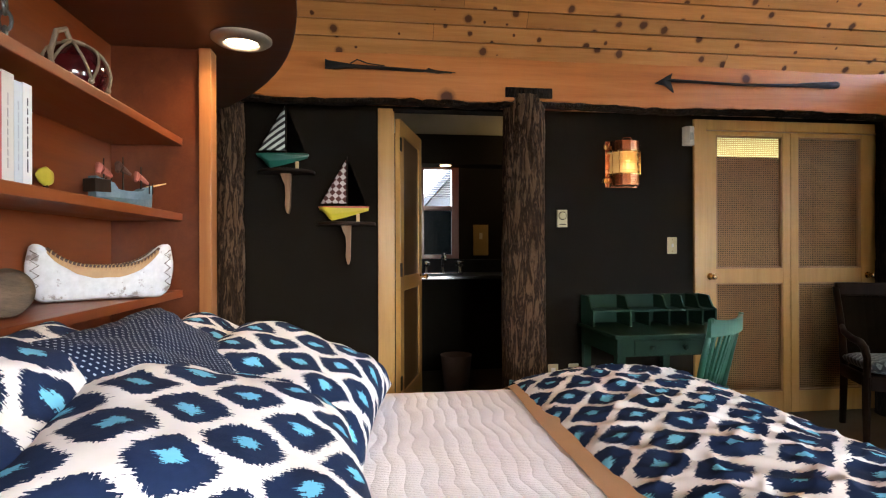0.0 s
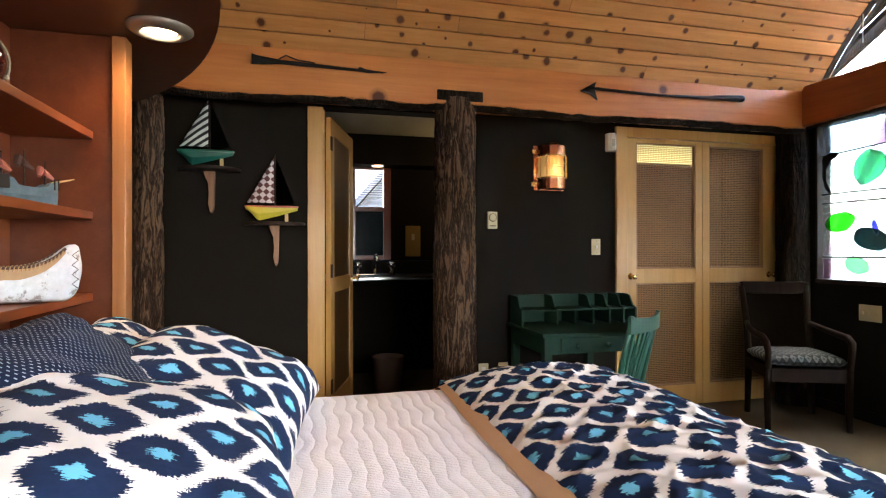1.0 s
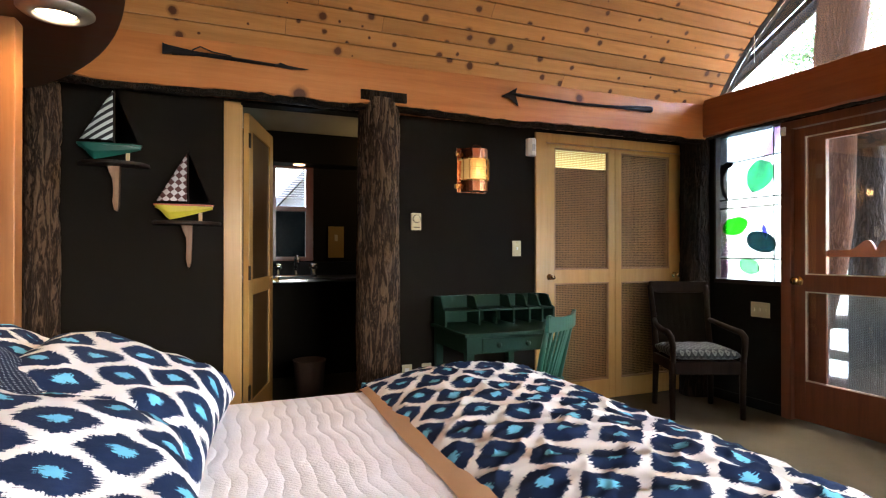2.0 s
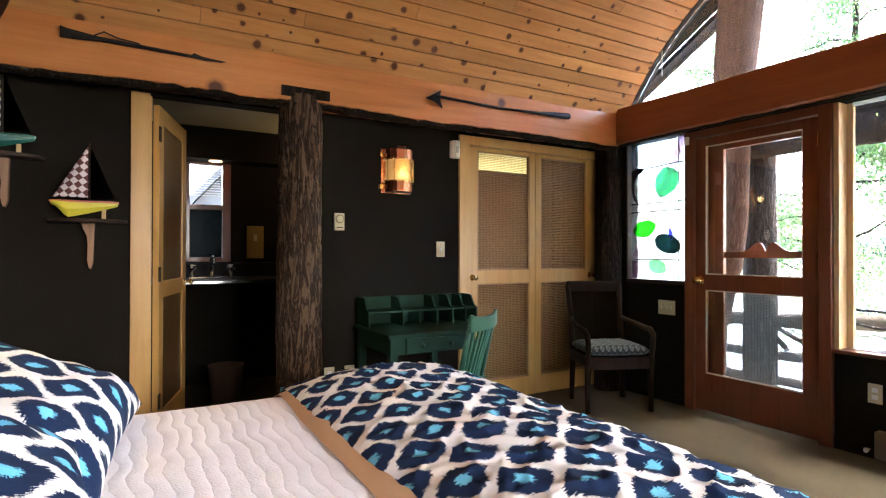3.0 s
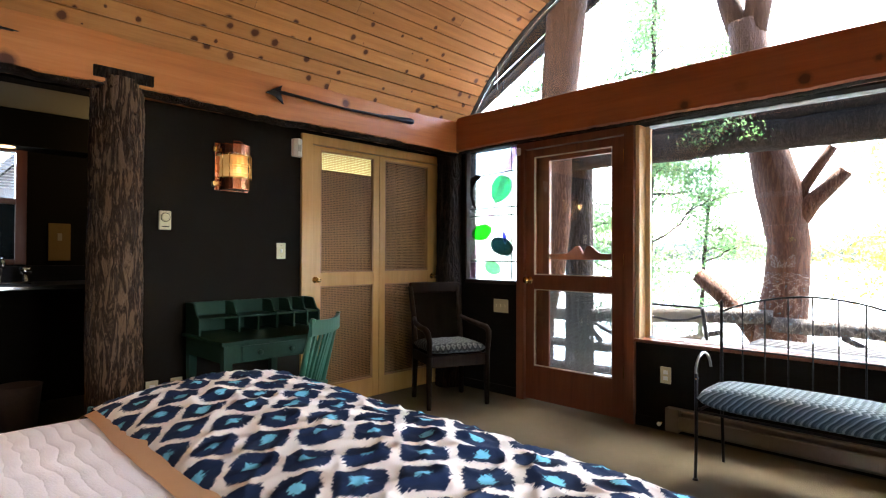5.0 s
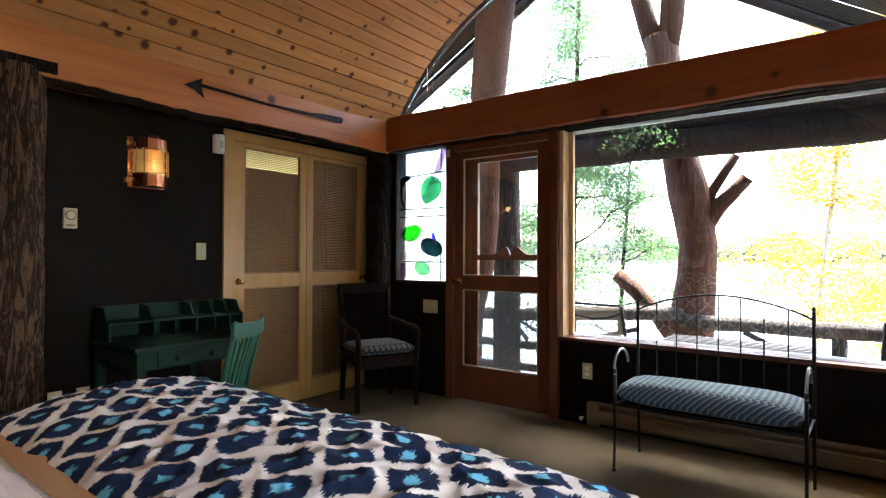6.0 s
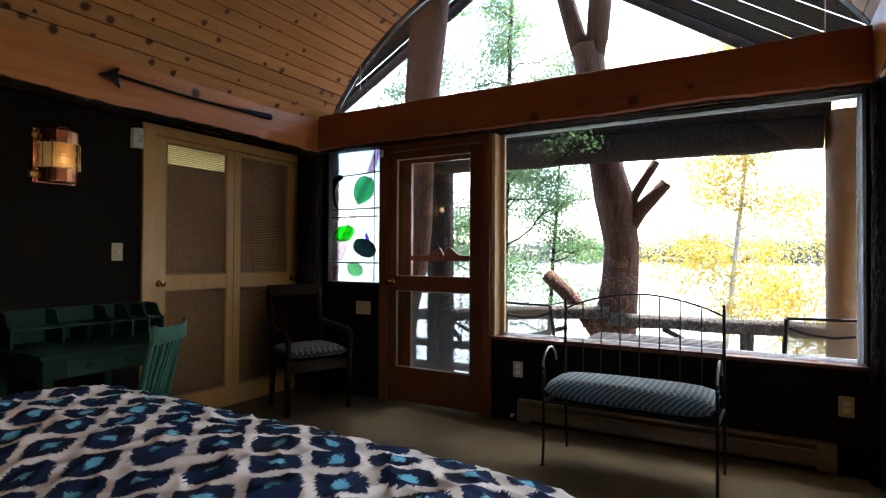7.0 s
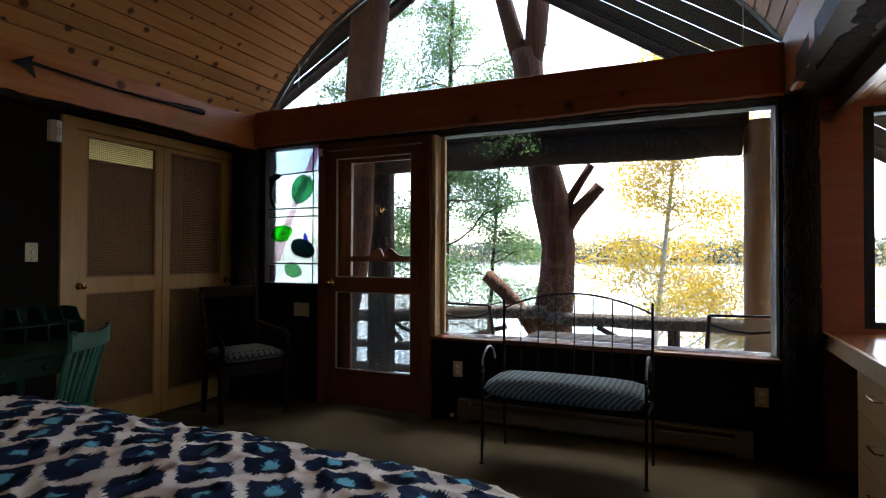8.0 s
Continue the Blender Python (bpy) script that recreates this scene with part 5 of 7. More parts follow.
    part("latch", box((XE - 0.045, 2.765, 2.0), (XE - 0.03, 2.80, 2.06), 0.003), M_WHITE_PL, c)
    t = thing("door_stop", "small brass ball door stop by the skirting", "door stop", pose(XE - 0.005, 1.60, 0.055))
    part("rod", tube([(0, 0, 0), (-0.055, 0, 0)], 0.006, 8), M_BRASS, t)
    part("ball", lathe([(0.003, -0.014), (0.010, -0.010), (0.014, 0), (0.010, 0.010), (0.003, 0.014)], 14, Matrix.Translation((-0.062, 0, 0))), M_WHITE_PL, t, smooth=True)


def picture_window():
    w = structure(thing("window_3", "", ""), "large fixed picture window onto the deck and lake", "window")
    y0, y1, z0, z1 = -0.425, 1.775, 0.60, 2.095
    caulk, nt, b = nodes_of("milky_silicone")
    b.inputs["Base Color"].default_value = (0.86, 0.88, 0.90, 1)
    b.inputs["Roughness"].default_value = 0.3
    tr = nt.nodes.new("ShaderNodeBsdfTranslucent")
    tr.inputs["Color"].default_value = (0.88, 0.91, 0.94, 1)
    mx = nt.nodes.new("ShaderNodeMixShader")
    put(nt, calc(nt, "MULTIPLY_ADD", noise_of(nt, coords(nt), 14.0), 0.5, 0.55), mx.inputs[0])
    put(nt, b.outputs[0], mx.inputs[1])
    put(nt, tr.outputs[0], mx.inputs[2])
    put(nt, mx.outputs[0], nt.nodes["Material Output"].inputs[0])
    part("window_sill", box((XE - 0.03, y0 - 0.01, z0 - 0.022), (XE + 0.13, y1 + 0.02, z0), 0.004), M_DOOR_RED, w)
    frame_bars([((XE - 0.005, y1 - 0.012, z0), (XE + 0.125, y1 + 0.018, z1)), ((XE + 0.09, y1 - 0.045, z0), (XE + 0.125, y1 - 0.012, z1))], M_TRIM_LIGHT, w, "side_frame")
    frame_bars([((XE + 0.09, y0, z0), (XE + 0.125, y1 - 0.045, z0 + 0.018)), ((XE + 0.09, y0, z0 + 0.018), (XE + 0.125, y0 + 0.02, z1 - 0.016)), ((XE + 0.09, y0, z1 - 0.016), (XE + 0.125, y1 - 0.045, z1))], caulk, w, "glazing_bead")
    for k, (a, b) in enumerate((((y0 + 0.016, z0), (y0 + 0.016, z1)), ((y0 + 0.01, z1 - 0.010), (y1 - 0.05, z1 - 0.010)))):
        n = 60
        pts = [(XE + 0.082, a[0] + (b[0] - a[0]) * i / n + 0.003 * wave(i * 0.6, k), a[1] + (b[1] - a[1]) * i / n + 0.004 * wave(i * 0.5, k + 4)) for i in range(n + 1)]
        part("caulk_bead", tube(pts, [0.011 * (1 + 0.45 * wave(i * 0.8, k + 8)) for i in range(n + 1)], 8, 0.3, k), caulk, w, "uneven milky bead of sealant", smooth=True)
    p = part("pane", box((XE + 0.10, y0, z0), (XE + 0.106, y1, z1)), M_GLASS, w)
    p.visible_shadow = False


def lunette():
    w = structure(thing("window_5", "", ""), "arched lunette window under the vault", "window")
    inner = arc(VC, VZ, VR - 0.002, 29, 151, 60)
    outer = arc(VC, VZ, VR + 0.03, 151, 29, 60)
    part("arch_trim", prism(inner + outer, XE - 0.03, XE + 0.05, "x"), M_DARKWOOD, w, "dark bent arch trim")
    seg = arc(VC, VZ, VR - 0.004, 31.5, 148.5, 60)
    p = part("pane", prism(seg, XE + 0.02, XE + 0.026, "x"), M_GLASS, w)
    p.visible_shadow = False
    for y, z0, z1 in ((3.02, 2.60, 2.83), (-0.25, 2.37, 2.72)):
        c = part("blind_cord", tube([(XE - 0.02, y, z0), (XE - 0.02, y, z1)], 0.003, 6), M_WHITE_PL)
        tagged(c, "thin white hanging cord in front of the lunette", "cord")


def east_fittings():
    def eplate(name, y, z, w, h, label, kind, group=""):
        p = thing(name, label, kind, pose(XE, y, z), group)
        part("cover_plate", box((-0.006, -w / 2, -h / 2), (0, w / 2, h / 2), 0.0025), M_IVORY, p)
        return p
    s = eplate("switch_plate", 2.99, 0.745, 0.155, 0.112, "wide ivory three-gang switch plate below the stained glass", "switch")
    for dy in (-0.046, 0, 0.046):
        part("toggle", box((-0.016, dy - 0.005, -0.012), (-0.006, dy + 0.005, 0.012), 0.002), M_IVORY, s)
    for y, z in ((1.58, 0.373), (-0.337, 0.373)):
        o = eplate("wall_outlet", y, z, 0.072, 0.112, "ivory wall outlet under the picture window", "outlet", "")
        o["group"] = "wall outlets"
        for dz in (-0.02, 0.02):
            part("socket", box((-0.009, -0.015, dz - 0.013), (-0.006, 0.015, dz + 0.013), 0.001), M_WHITE_PL, o)
    h = thing("baseboard_heater", "long low beige electric baseboard heater", "heater")
    m = surf("heater_enamel", (0.17, 0.14, 0.10), (0.21, 0.175, 0.13), 0.45)
    ya, yb = -0.29, 1.56
    part("back", box((XE - 0.012, ya, 0.02), (XE, yb, 0.17), 0.002), m, h)
    part("front", prism([(XE - 0.06, 0.045), (XE - 0.066, 0.05), (XE - 0.066, 0.125), (XE - 0.058, 0.132), (XE - 0.058, 0.05)], ya + 0.09, yb - 0.09, "y"), m, h)
    part("top", prism([(XE - 0.012, 0.17), (XE - 0.05, 0.165), (XE - 0.054, 0.155), (XE - 0.048, 0.155), (XE - 0.012, 0.162)], ya + 0.09, yb - 0.09, "y"), m, h)
    for a, b in ((ya, ya + 0.09), (yb - 0.09, yb)):
        part("end_cap", box((XE - 0.068, a, 0.02), (XE - 0.012, b, 0.172), 0.005), m, h)
    part("element", tube([(XE - 0.035, ya + 0.09, 0.09), (XE - 0.035, yb - 0.09, 0.09)], 0.012, 8), M_BLACK_IRON, h)
    structure(part("baseboard", boxes([((XE - 0.014, 2.81, 0), (XE - 0.001, 3.62, 0.075)), ((XE - 0.012, 1.57, 0), (XE - 0.001, 1.79, 0.075)), ((XE - 0.012, -0.43, 0), (XE - 0.001, -0.30, 0.075))], 0.002), M_WALL), "dark painted baseboard", "baseboard")
    structure(part("baseboard", boxes([((-0.7, YN - 0.014, 0), (0.06, YN - 0.001, 0.075)), ((1.12, YN - 0.014, 0), (2.23, YN - 0.001, 0.075))], 0.002), M_WALL), "dark painted baseboard", "baseboard")


def alcove():
    c = thing("alcove_counter", "glossy orange-brown wooden counter top in the window alcove", "counter")
    part("top", box((0.9, YS + 0.01, 0.72), (XE - 0.002, -0.655, 0.775), 0.004), wood("counter_top", (0.30, 0.10, 0.03), (0.42, 0.16, 0.05), (0.5, 0.21, 0.07), "x", 0.2, 12, coat=0.5), c)
    part("front_edge", box((0.9, -0.655, 0.69), (XE - 0.002, -0.632, 0.775), 0.004), M_TRIM_LIGHT, c, "pale wood front edge")
    d = thing("drawer_unit", "pale pine drawer cabinet with bar handles under the counter", "cabinet")
    part("body", box((1.9, YS + 0.02, 0.06), (3.22, -0.69, 0.689), 0.003), M_TRIM_LIGHT, d)
    part("plinth", box((1.92, YS + 0.05, 0.0), (3.20, -0.73, 0.06)), M_DARKWOOD, d)
    dm = wood("drawer_front", (0.40, 0.22, 0.085), (0.48, 0.28, 0.115), (0.55, 0.33, 0.15), "x", 0.4, 16)
    for x0, x1 in ((1.91, 2.55), (2.56, 3.205)):
        for z0, z1 in ((0.07, 0.265), (0.27, 0.475), (0.48, 0.685)):
            f = part("drawer_front", box((x0, -0.69, z0), (x1, -0.668, z1), 0.003), dm, d)
            h = bmesh.new()
            xm, zm = (x0 + x1) / 2, (z0 + z1) / 2 + 0.02
            add_tube(h, [(xm - 0.055, -0.668, zm), (xm - 0.05, -0.640, zm), (xm + 0.05, -0.640, zm), (xm + 0.055, -0.668, zm)], 0.005, 8)
            part("handle", h, M_CHROME, f, "bright metal bar handle")
    w = structure(thing("window_6", "", ""), "dark-framed window at the alcove's end", "window")
    for a, b in (((XE + 0.0, -0.88, 0.80), (XE + 0.10, -0.83, 2.02)), ((XE + 0.0, -1.62, 0.80), (XE + 0.10, -1.585, 2.02)), ((XE + 0.0, -1.585, 0.80), (XE + 0.10, -0.88, 0.835)), ((XE + 0.0, -1.585, 1.985), (XE + 0.10, -0.88, 2.02))):
        part("window_frame", box(a, b, 0.003), M_BLACK_IRON, w)
    p = part("pane", box((XE + 0.06, -1.585, 0.835), (XE + 0.066, -0.88, 1.985)), M_GLASS, w)
    p.visible_shadow = False
    # unseen window, added so that daylight reaches the bed from the south
    x0, x1 = 0.3, 1.9
    w = structure(thing("fill_window", "", ""), "unseen pine-framed window added to bring light onto the bed", "window")
    for a, b in (((x0, YS - 0.10, 0.90), (x0 + 0.05, YS - 0.05, 2.0)), ((x1 - 0.05, YS - 0.10, 0.90), (x1, YS - 0.05, 2.0)), ((x0 + 0.05, YS - 0.10, 0.90), (x1 - 0.05, YS - 0.05, 0.95)), ((x0 + 0.05, YS - 0.10, 1.95), (x1 - 0.05, YS - 0.05, 2.0))):
        part("window_frame", box(a, b, 0.003), M_TRIM_LIGHT, w)
    p = part("pane", box((x0 + 0.05, YS - 0.08, 0.95), (x1 - 0.05, YS - 0.075, 1.95)), M_GLASS, w)
    p.visible_shadow = False


stained_glass()
screen_door()
picture_window()
lunette()
east_fittings()
alcove()


# ---- furniture ----
def desk():
    d = thing("writing_desk", "worn dark green writing desk with pigeonhole hutch", "desk", pose(1.40, 0, 0))
    yb, yf, ym, w, zt = 3.60, 3.03, 3.40, 0.84, 0.69
    wd = 0.60
    part("desktop", prism([(-0.02, yf), (wd + 0.02, yf), (w + 0.01, ym), (w + 0.01, yb), (-0.02, yb)], zt - 0.022, zt, "z", 0.004), M_GREEN, d)
    for q in (((0.0, yf + 0.02, 0.565), (wd, yf + 0.04, zt - 0.023)), ((0.0, yb - 0.03, 0.565), (wd, yb - 0.01, zt - 0.023)), ((0.0, yf + 0.04, 0.565), (0.02, yb - 0.03, zt - 0.023)), ((wd - 0.02, yf + 0.04, 0.565), (wd, yb - 0.03, zt - 0.023))):
        part("apron", box(*q, 0.002), M_GREEN, d)
    dr = part("drawer_front", box((0.10, yf + 0.008, 0.575), (wd - 0.10, yf + 0.021, 0.658), 0.003), M_GREEN, d)
    for x in (0.20, wd - 0.20):
        part("knob", lathe([(0.008, 0), (0.007, 0.012), (0.016, 0.018), (0.016, 0.026), (0.004, 0.03)], 16, Matrix.Translation((x, yf + 0.008, 0.616)) @ pose(0, 0, 0, 90)), M_GREEN, dr, smooth=True)
    for x in (0.025, wd - 0.025):
        for y in (yf + 0.045, yb - 0.035):
            bm = bmesh.new()
            rings = [[(x + s * a, y + s * b, z) for a, b in ((-1, -1), (1, -1), (1, 1), (-1, 1))] for z, s in ((0, 0.014), (0.5, 0.024), (0.665, 0.024))]
            add_rings(bm, rings)
            part("leg", bm, M_GREEN, d)
    # hutch: back, base shelf, dividers with swept tops
    part("hutch_back", box((0.0, yb - 0.014, zt), (w, yb - 0.002, zt + 0.185), 0.002), M_GREEN, d)
    part("hutch_top", box((0.012, ym, zt + 0.088), (w - 0.012, yb - 0.015, zt + 0.10), 0.002), M_GREEN, d)
    prof = [(ym - 0.01, zt), (ym - 0.01, zt + 0.10), (ym + 0.03, zt + 0.115), (ym + 0.07, zt + 0.18), (ym + 0.10, zt + 0.185), (yb - 0.015, zt + 0.185), (yb - 0.015, zt)]
    for x in (0.0, 0.245, 0.375, 0.505, 0.63, 0.735, w - 0.012):
        full = x in (0.0, 0.245, 0.505, 0.63, 0.735, w - 0.012)
        pr = prof if full else [(ym - 0.005, zt), (ym - 0.005, zt + 0.087), (yb - 0.015, zt + 0.087), (yb - 0.015, zt)]
        part("divider", prism(pr, x, x + 0.012, "x", 0.001), M_GREEN, d)


def slat_chair():
    c = thing("desk_chair", "green painted wooden chair with slatted back", "chair", pose(1.64, 2.84, 0, 0, 0, 35))
    # local: x across, faces +y; back at -y
    part("seat", box((-0.20, -0.19, 0.42), (0.20, 0.20, 0.45), 0.012), M_GREEN_CH, c)
    for x in (-0.16, 0.16):
        part("front_leg", tube([(x * 1.1, 0.17, 0.0), (x, 0.15, 0.42)], [0.014, 0.018], 10), M_GREEN_CH, c)
        part("back_leg", tube([(x * 1.1, -0.21, 0.0), (x, -0.16, 0.42)], [0.014, 0.018], 10), M_GREEN_CH, c)
        part("back_post", tube([(x * 1.05, -0.165, 0.44), (x * 1.1, -0.21, 0.65), (x * 1.16, -0.255, 0.845)], [0.016, 0.015, 0.012], 10), M_GREEN_CH, c, smooth=True)
        part("stretcher", tube([(x * 1.06, 0.16, 0.18), (x * 1.06, -0.19, 0.18)], 0.009, 8), M_GREEN_CH, c)
    part("stretcher", tube([(-0.17, 0.0, 0.18), (0.17, 0.0, 0.18)], 0.009, 8), M_GREEN_CH, c)
    bm = bmesh.new()
    rings = []
    for i in range(13):
        u = i / 12
        x = -0.205 + 0.41 * u
        y = -0.246 - 0.035 * math.sin(math.pi * u)
        zt = 0.828 + 0.016 * abs(2 * u - 1) ** 2
        rings.append([(x, y - 0.009, 0.755), (x, y + 0.009, 0.755), (x, y + 0.005, zt), (x, y - 0.011, zt)])
    add_rings(bm, rings)
    part("crest_rail", bm, M_GREEN_CH, c)
    for i in range(6):
        u = (i + 0.7) / 6.4
        x = -0.15 + 0.30 * u
        yo = -0.025 * math.sin(math.pi * u)
        bm = bmesh.new()
        rings = [[(x * s - 0.014, y + yo * k - 0.005, z), (x * s + 0.014, y + yo * k - 0.005, z), (x * s + 0.014, y + yo * k + 0.005, z), (x * s - 0.014, y + yo * k + 0.005, z)] for z, y, s, k in ((0.445, -0.165, 0.9, 0.3), (0.60, -0.198, 1.0, 0.7), (0.765, -0.238, 1.1, 1.0))]
        add_rings(bm, rings)
        part("slat", bm, M_GREEN_CH, c)


def cushion_fabric(name, c1, c2, s):
    m, nt, b = nodes_of(name)
    v = coords(nt, (1, 1, 1), False, False)
    sep = nt.nodes.new("ShaderNodeSeparateXYZ")
    put(nt, v, sep.inputs[0])
    tri = calc(nt, "ABSOLUTE", calc(nt, "SUBTRACT", calc(nt, "FRACT", calc(nt, "MULTIPLY", sep.outputs[0], s)), 0.5))
    q = calc(nt, "FRACT", calc(nt, "ADD", calc(nt, "MULTIPLY", sep.outputs[1], s * 0.9), calc(nt, "ADD", calc(nt, "MULTIPLY", tri, 1.0), calc(nt, "MULTIPLY", sep.outputs[2], s * 0.9))))
    f = ramp(nt, q, [(0.0, 0.0), (0.32, 0.0), (0.38, 1.0), (0.62, 1.0), (0.68, 0.25), (1.0, 0.25)])
    n = noise_of(nt, v, 90.0)
    put(nt, mixc(nt, calc(nt, "MULTIPLY", f, calc(nt, "MULTIPLY_ADD", n, 0.6, 0.7)), c1, c2), b.inputs["Base Color"])
    b.inputs["Roughness"].default_value = 0.85
    bump(nt, b, noise_of(nt, v, 300.0), 0.4, 0.001)
    return m


def soft_block(x0, x1, y0, y1, z0, z1, seed=0.0):
    """An upholstered pad with soft, bulging edges."""
    bm = bmesh.new()
    n, k = 20, 10
    top, bot = [], []
    for s, store in ((1, top), (-1, bot)):
        for i in range(n + 1):
            row = []
            for j in range(k + 1):
                a, b = math.sin((-1 + 2 * i / n) * math.pi / 2), math.sin((-1 + 2 * j / k) * math.pi / 2)
                th = ((1 - abs(a) ** 6) * (1 - abs(b) ** 5)) ** 0.35
                row.append(bm.verts.new(((x0 + x1) / 2 + a * (x1 - x0) / 2, (y0 + y1) / 2 + b * (y1 - y0) / 2, (z0 + z1) / 2 + s * th * (z1 - z0) / 2 + 0.004 * wave(a * 3 + seed, b * 3))))
            store.append(row)
    for g, flip in ((top, False), (bot, True)):
        for i in range(n):
            for j in range(k):
                q = (g[i][j], g[i + 1][j], g[i + 1][j + 1], g[i][j + 1])
                bm.faces.new(q[::-1] if flip else q)
    bmesh.ops.remove_doubles(bm, verts=bm.verts, dist=0.0006)
    return bm


def armchair():
    c = thing("armchair", "dark wooden armchair with a patterned blue-grey seat cushion", "armchair", pose(3.30, 3.16, 0, 0, 0, 157) @ Matrix.Diagonal((1, 1, 0.958, 1)))
    W = wood("smoked_oak", (0.010, 0.0052, 0.0026), (0.018, 0.0095, 0.005), (0.028, 0.015, 0.008), "z", 0.65, 20, spec=0.08)
    # local: faces +y
    for x in (-0.245, 0.245):
        part("front_leg", tube([(x, 0.22, 0.0), (x, 0.215, 0.20), (x, 0.22, 0.43)], [0.018, 0.022, 0.024], 12), W, c)
        part("back_leg", tube([(x * 0.88, -0.20, 0.0), (x * 0.85, -0.19, 0.40), (x * 0.85, -0.235, 0.70), (x * 0.90, -0.29, 0.95)], [0.02, 0.024, 0.022, 0.02], 12), W, c, smooth=True)
        part("arm", tube([(x * 0.87, -0.21, 0.68), (x * 0.99, -0.10, 0.655), (x * 1.06, 0.06, 0.635), (x * 1.06, 0.17, 0.63), (x * 1.05, 0.225, 0.60), (x * 1.02, 0.24, 0.54), (x, 0.225, 0.42)], [0.017, 0.02, 0.023, 0.024, 0.023, 0.02, 0.02], 12), W, c, smooth=True)
    part("front_rail", box((-0.24, 0.205, 0.33), (0.24, 0.23, 0.425), 0.004), W, c)
    part("back_rail", box((-0.21, -0.205, 0.34), (0.21, -0.18, 0.42), 0.004), W, c)
    for x in (-0.235, 0.215):
        part("side_rail", box((x, -0.185, 0.34), (x + 0.02, 0.205, 0.42), 0.004), W, c)
    part("crest_rail", box((-0.225, -0.315, 0.89), (0.225, -0.275, 0.985), 0.012), W, c)
    bm = bmesh.new()
    rings = []
    for i in range(9):
        u = i / 8
        x = -0.195 + 0.39 * u
        d = 0.03 * math.sin(math.pi * u)
        rings.append([(x, -0.205 - d, 0.46), (x, -0.190 - d, 0.46), (x, -0.275 - d, 0.90), (x, -0.290 - d, 0.90)])
    add_rings(bm, rings)
    part("back_panel", bm, surf("woven_back", (0.006, 0.004, 0.002), (0.013, 0.008, 0.004), 0.85, 6, 160, 0.002, spec=0.03), c, "woven dark back panel")
    part("cushion", soft_block(-0.225, 0.225, -0.18, 0.235, 0.425, 0.515), cushion_fabric("chair_fabric", (0.010, 0.013, 0.013), (0.10, 0.11, 0.10), 22.0), c, "patterned blue-grey seat pad")


def bench():
    b = thing("iron_bench", "black wrought-iron bench with a blue patterned cushion by the window", "bench")
    I = M_BLACK_IRON
    y0, y1, xf, xb = 0.245, 1.135, 3.085, 3.42
    for y in (y0, y1):
        part("front_leg", tube([(xf - 0.012, y, 0.012), (xf, y, 0.20), (xf, y, 0.40), (xf, y, 0.56)], 0.009, 10), I, b)
        part("foot", lathe([(0.016, 0.0), (0.014, 0.010), (0.006, 0.014)], 12, Matrix.Translation((xf - 0.012, y, 0))), I, b)
        yb = y + (-0.02 if y == y1 else -0.01)
        part("back_leg", tube([(xb + 0.03, yb, 0.0), (xb, yb, 0.36), (xb, yb, 0.62), (xb, yb, 0.885)], 0.009, 10), I, b)
        part("finial", lathe([(0.004, 0.88), (0.011, 0.895), (0.006, 0.905), (0.009, 0.915), (0.002, 0.93)], 12, Matrix.Translation((xb, yb, 0))), I, b, smooth=True)
        arm = []
        for i in range(15):
            u = i / 14
            a = math.pi * (1.06 - 1.06 * u)
            arm.append((xf + 0.075 + 0.085 * math.cos(a), y - 0.0 + (yb - y) * u, 0.575 + 0.085 * math.sin(a)))
        part("arm_scroll", tube(arm, 0.007, 8), surf("worn_iron", (0.16, 0.16, 0.16), (0.26, 0.26, 0.25), 0.3, 8, 60, 0.0003, 0.9) if y == y0 else bpy.data.materials["worn_iron"], b, "worn scrolled arm")
        for dx in (-0.012, 0.012):
            part("rivet", lathe([(0.001, -0.006), (0.006, 0), (0.001, 0.006)], 8, Matrix.Translation((xf + dx, y - 0.004, 0.53))), M_CHROME, b)
        part("side_rail", tube([(xf, y, 0.36), (xb, yb, 0.36)], 0.008, 8), I, b)
    for x in (xf, xb):
        part("seat_rail", tube([(x, y0, 0.36), (x, y1, 0.36)], 0.008, 8), I, b)
    part("stretcher", tube([((xf + xb) / 2, y0, 0.352), ((xf + xb) / 2, y1, 0.352)], 0.006, 8), I, b)
    yb0, yb1 = y0 - 0.01, y1 - 0.02
    top = [(xb, yb0 + (yb1 - yb0) * i / 20, 0.862 + 0.105 * math.sin(math.pi * i / 20) ** 0.85) for i in range(21)]
    part("arch_bar", tube(top, 0.0055, 8), I, b)
    part("cross_bar", tube([(xb, yb0, 0.655), (xb, yb1, 0.655)], 0.005, 8), I, b)
    for k in range(1, 8):
        u = k / 8
        y = yb0 + (yb1 - yb0) * u
        zt = 0.862 + 0.105 * math.sin(math.pi * u) ** 0.85
        part("spindle", tube([(xb, y, 0.42), (xb, y, zt)], 0.004, 8), I, b)
    part("cross_bar", tube([(xb, yb0, 0.42), (xb, yb1, 0.42)], 0.005, 8), I, b)
    bm = soft_block(0.0, 0.335, 0.0, 0.88, 0.0, 0.130, 3.0)
    bmesh.ops.translate(bm, verts=bm.verts, vec=(3.072, 0.25, 0.369))
    cu = part("bench_cushion", bm, cushion_fabric("bench_fabric", (0.040, 0.072, 0.088), (0.25, 0.33, 0.36), 34.0), None, smooth=True)
    tagged(cu, "padded blue and white patterned bench cushion", "cushion")


desk()
slat_chair()
armchair()
bench()


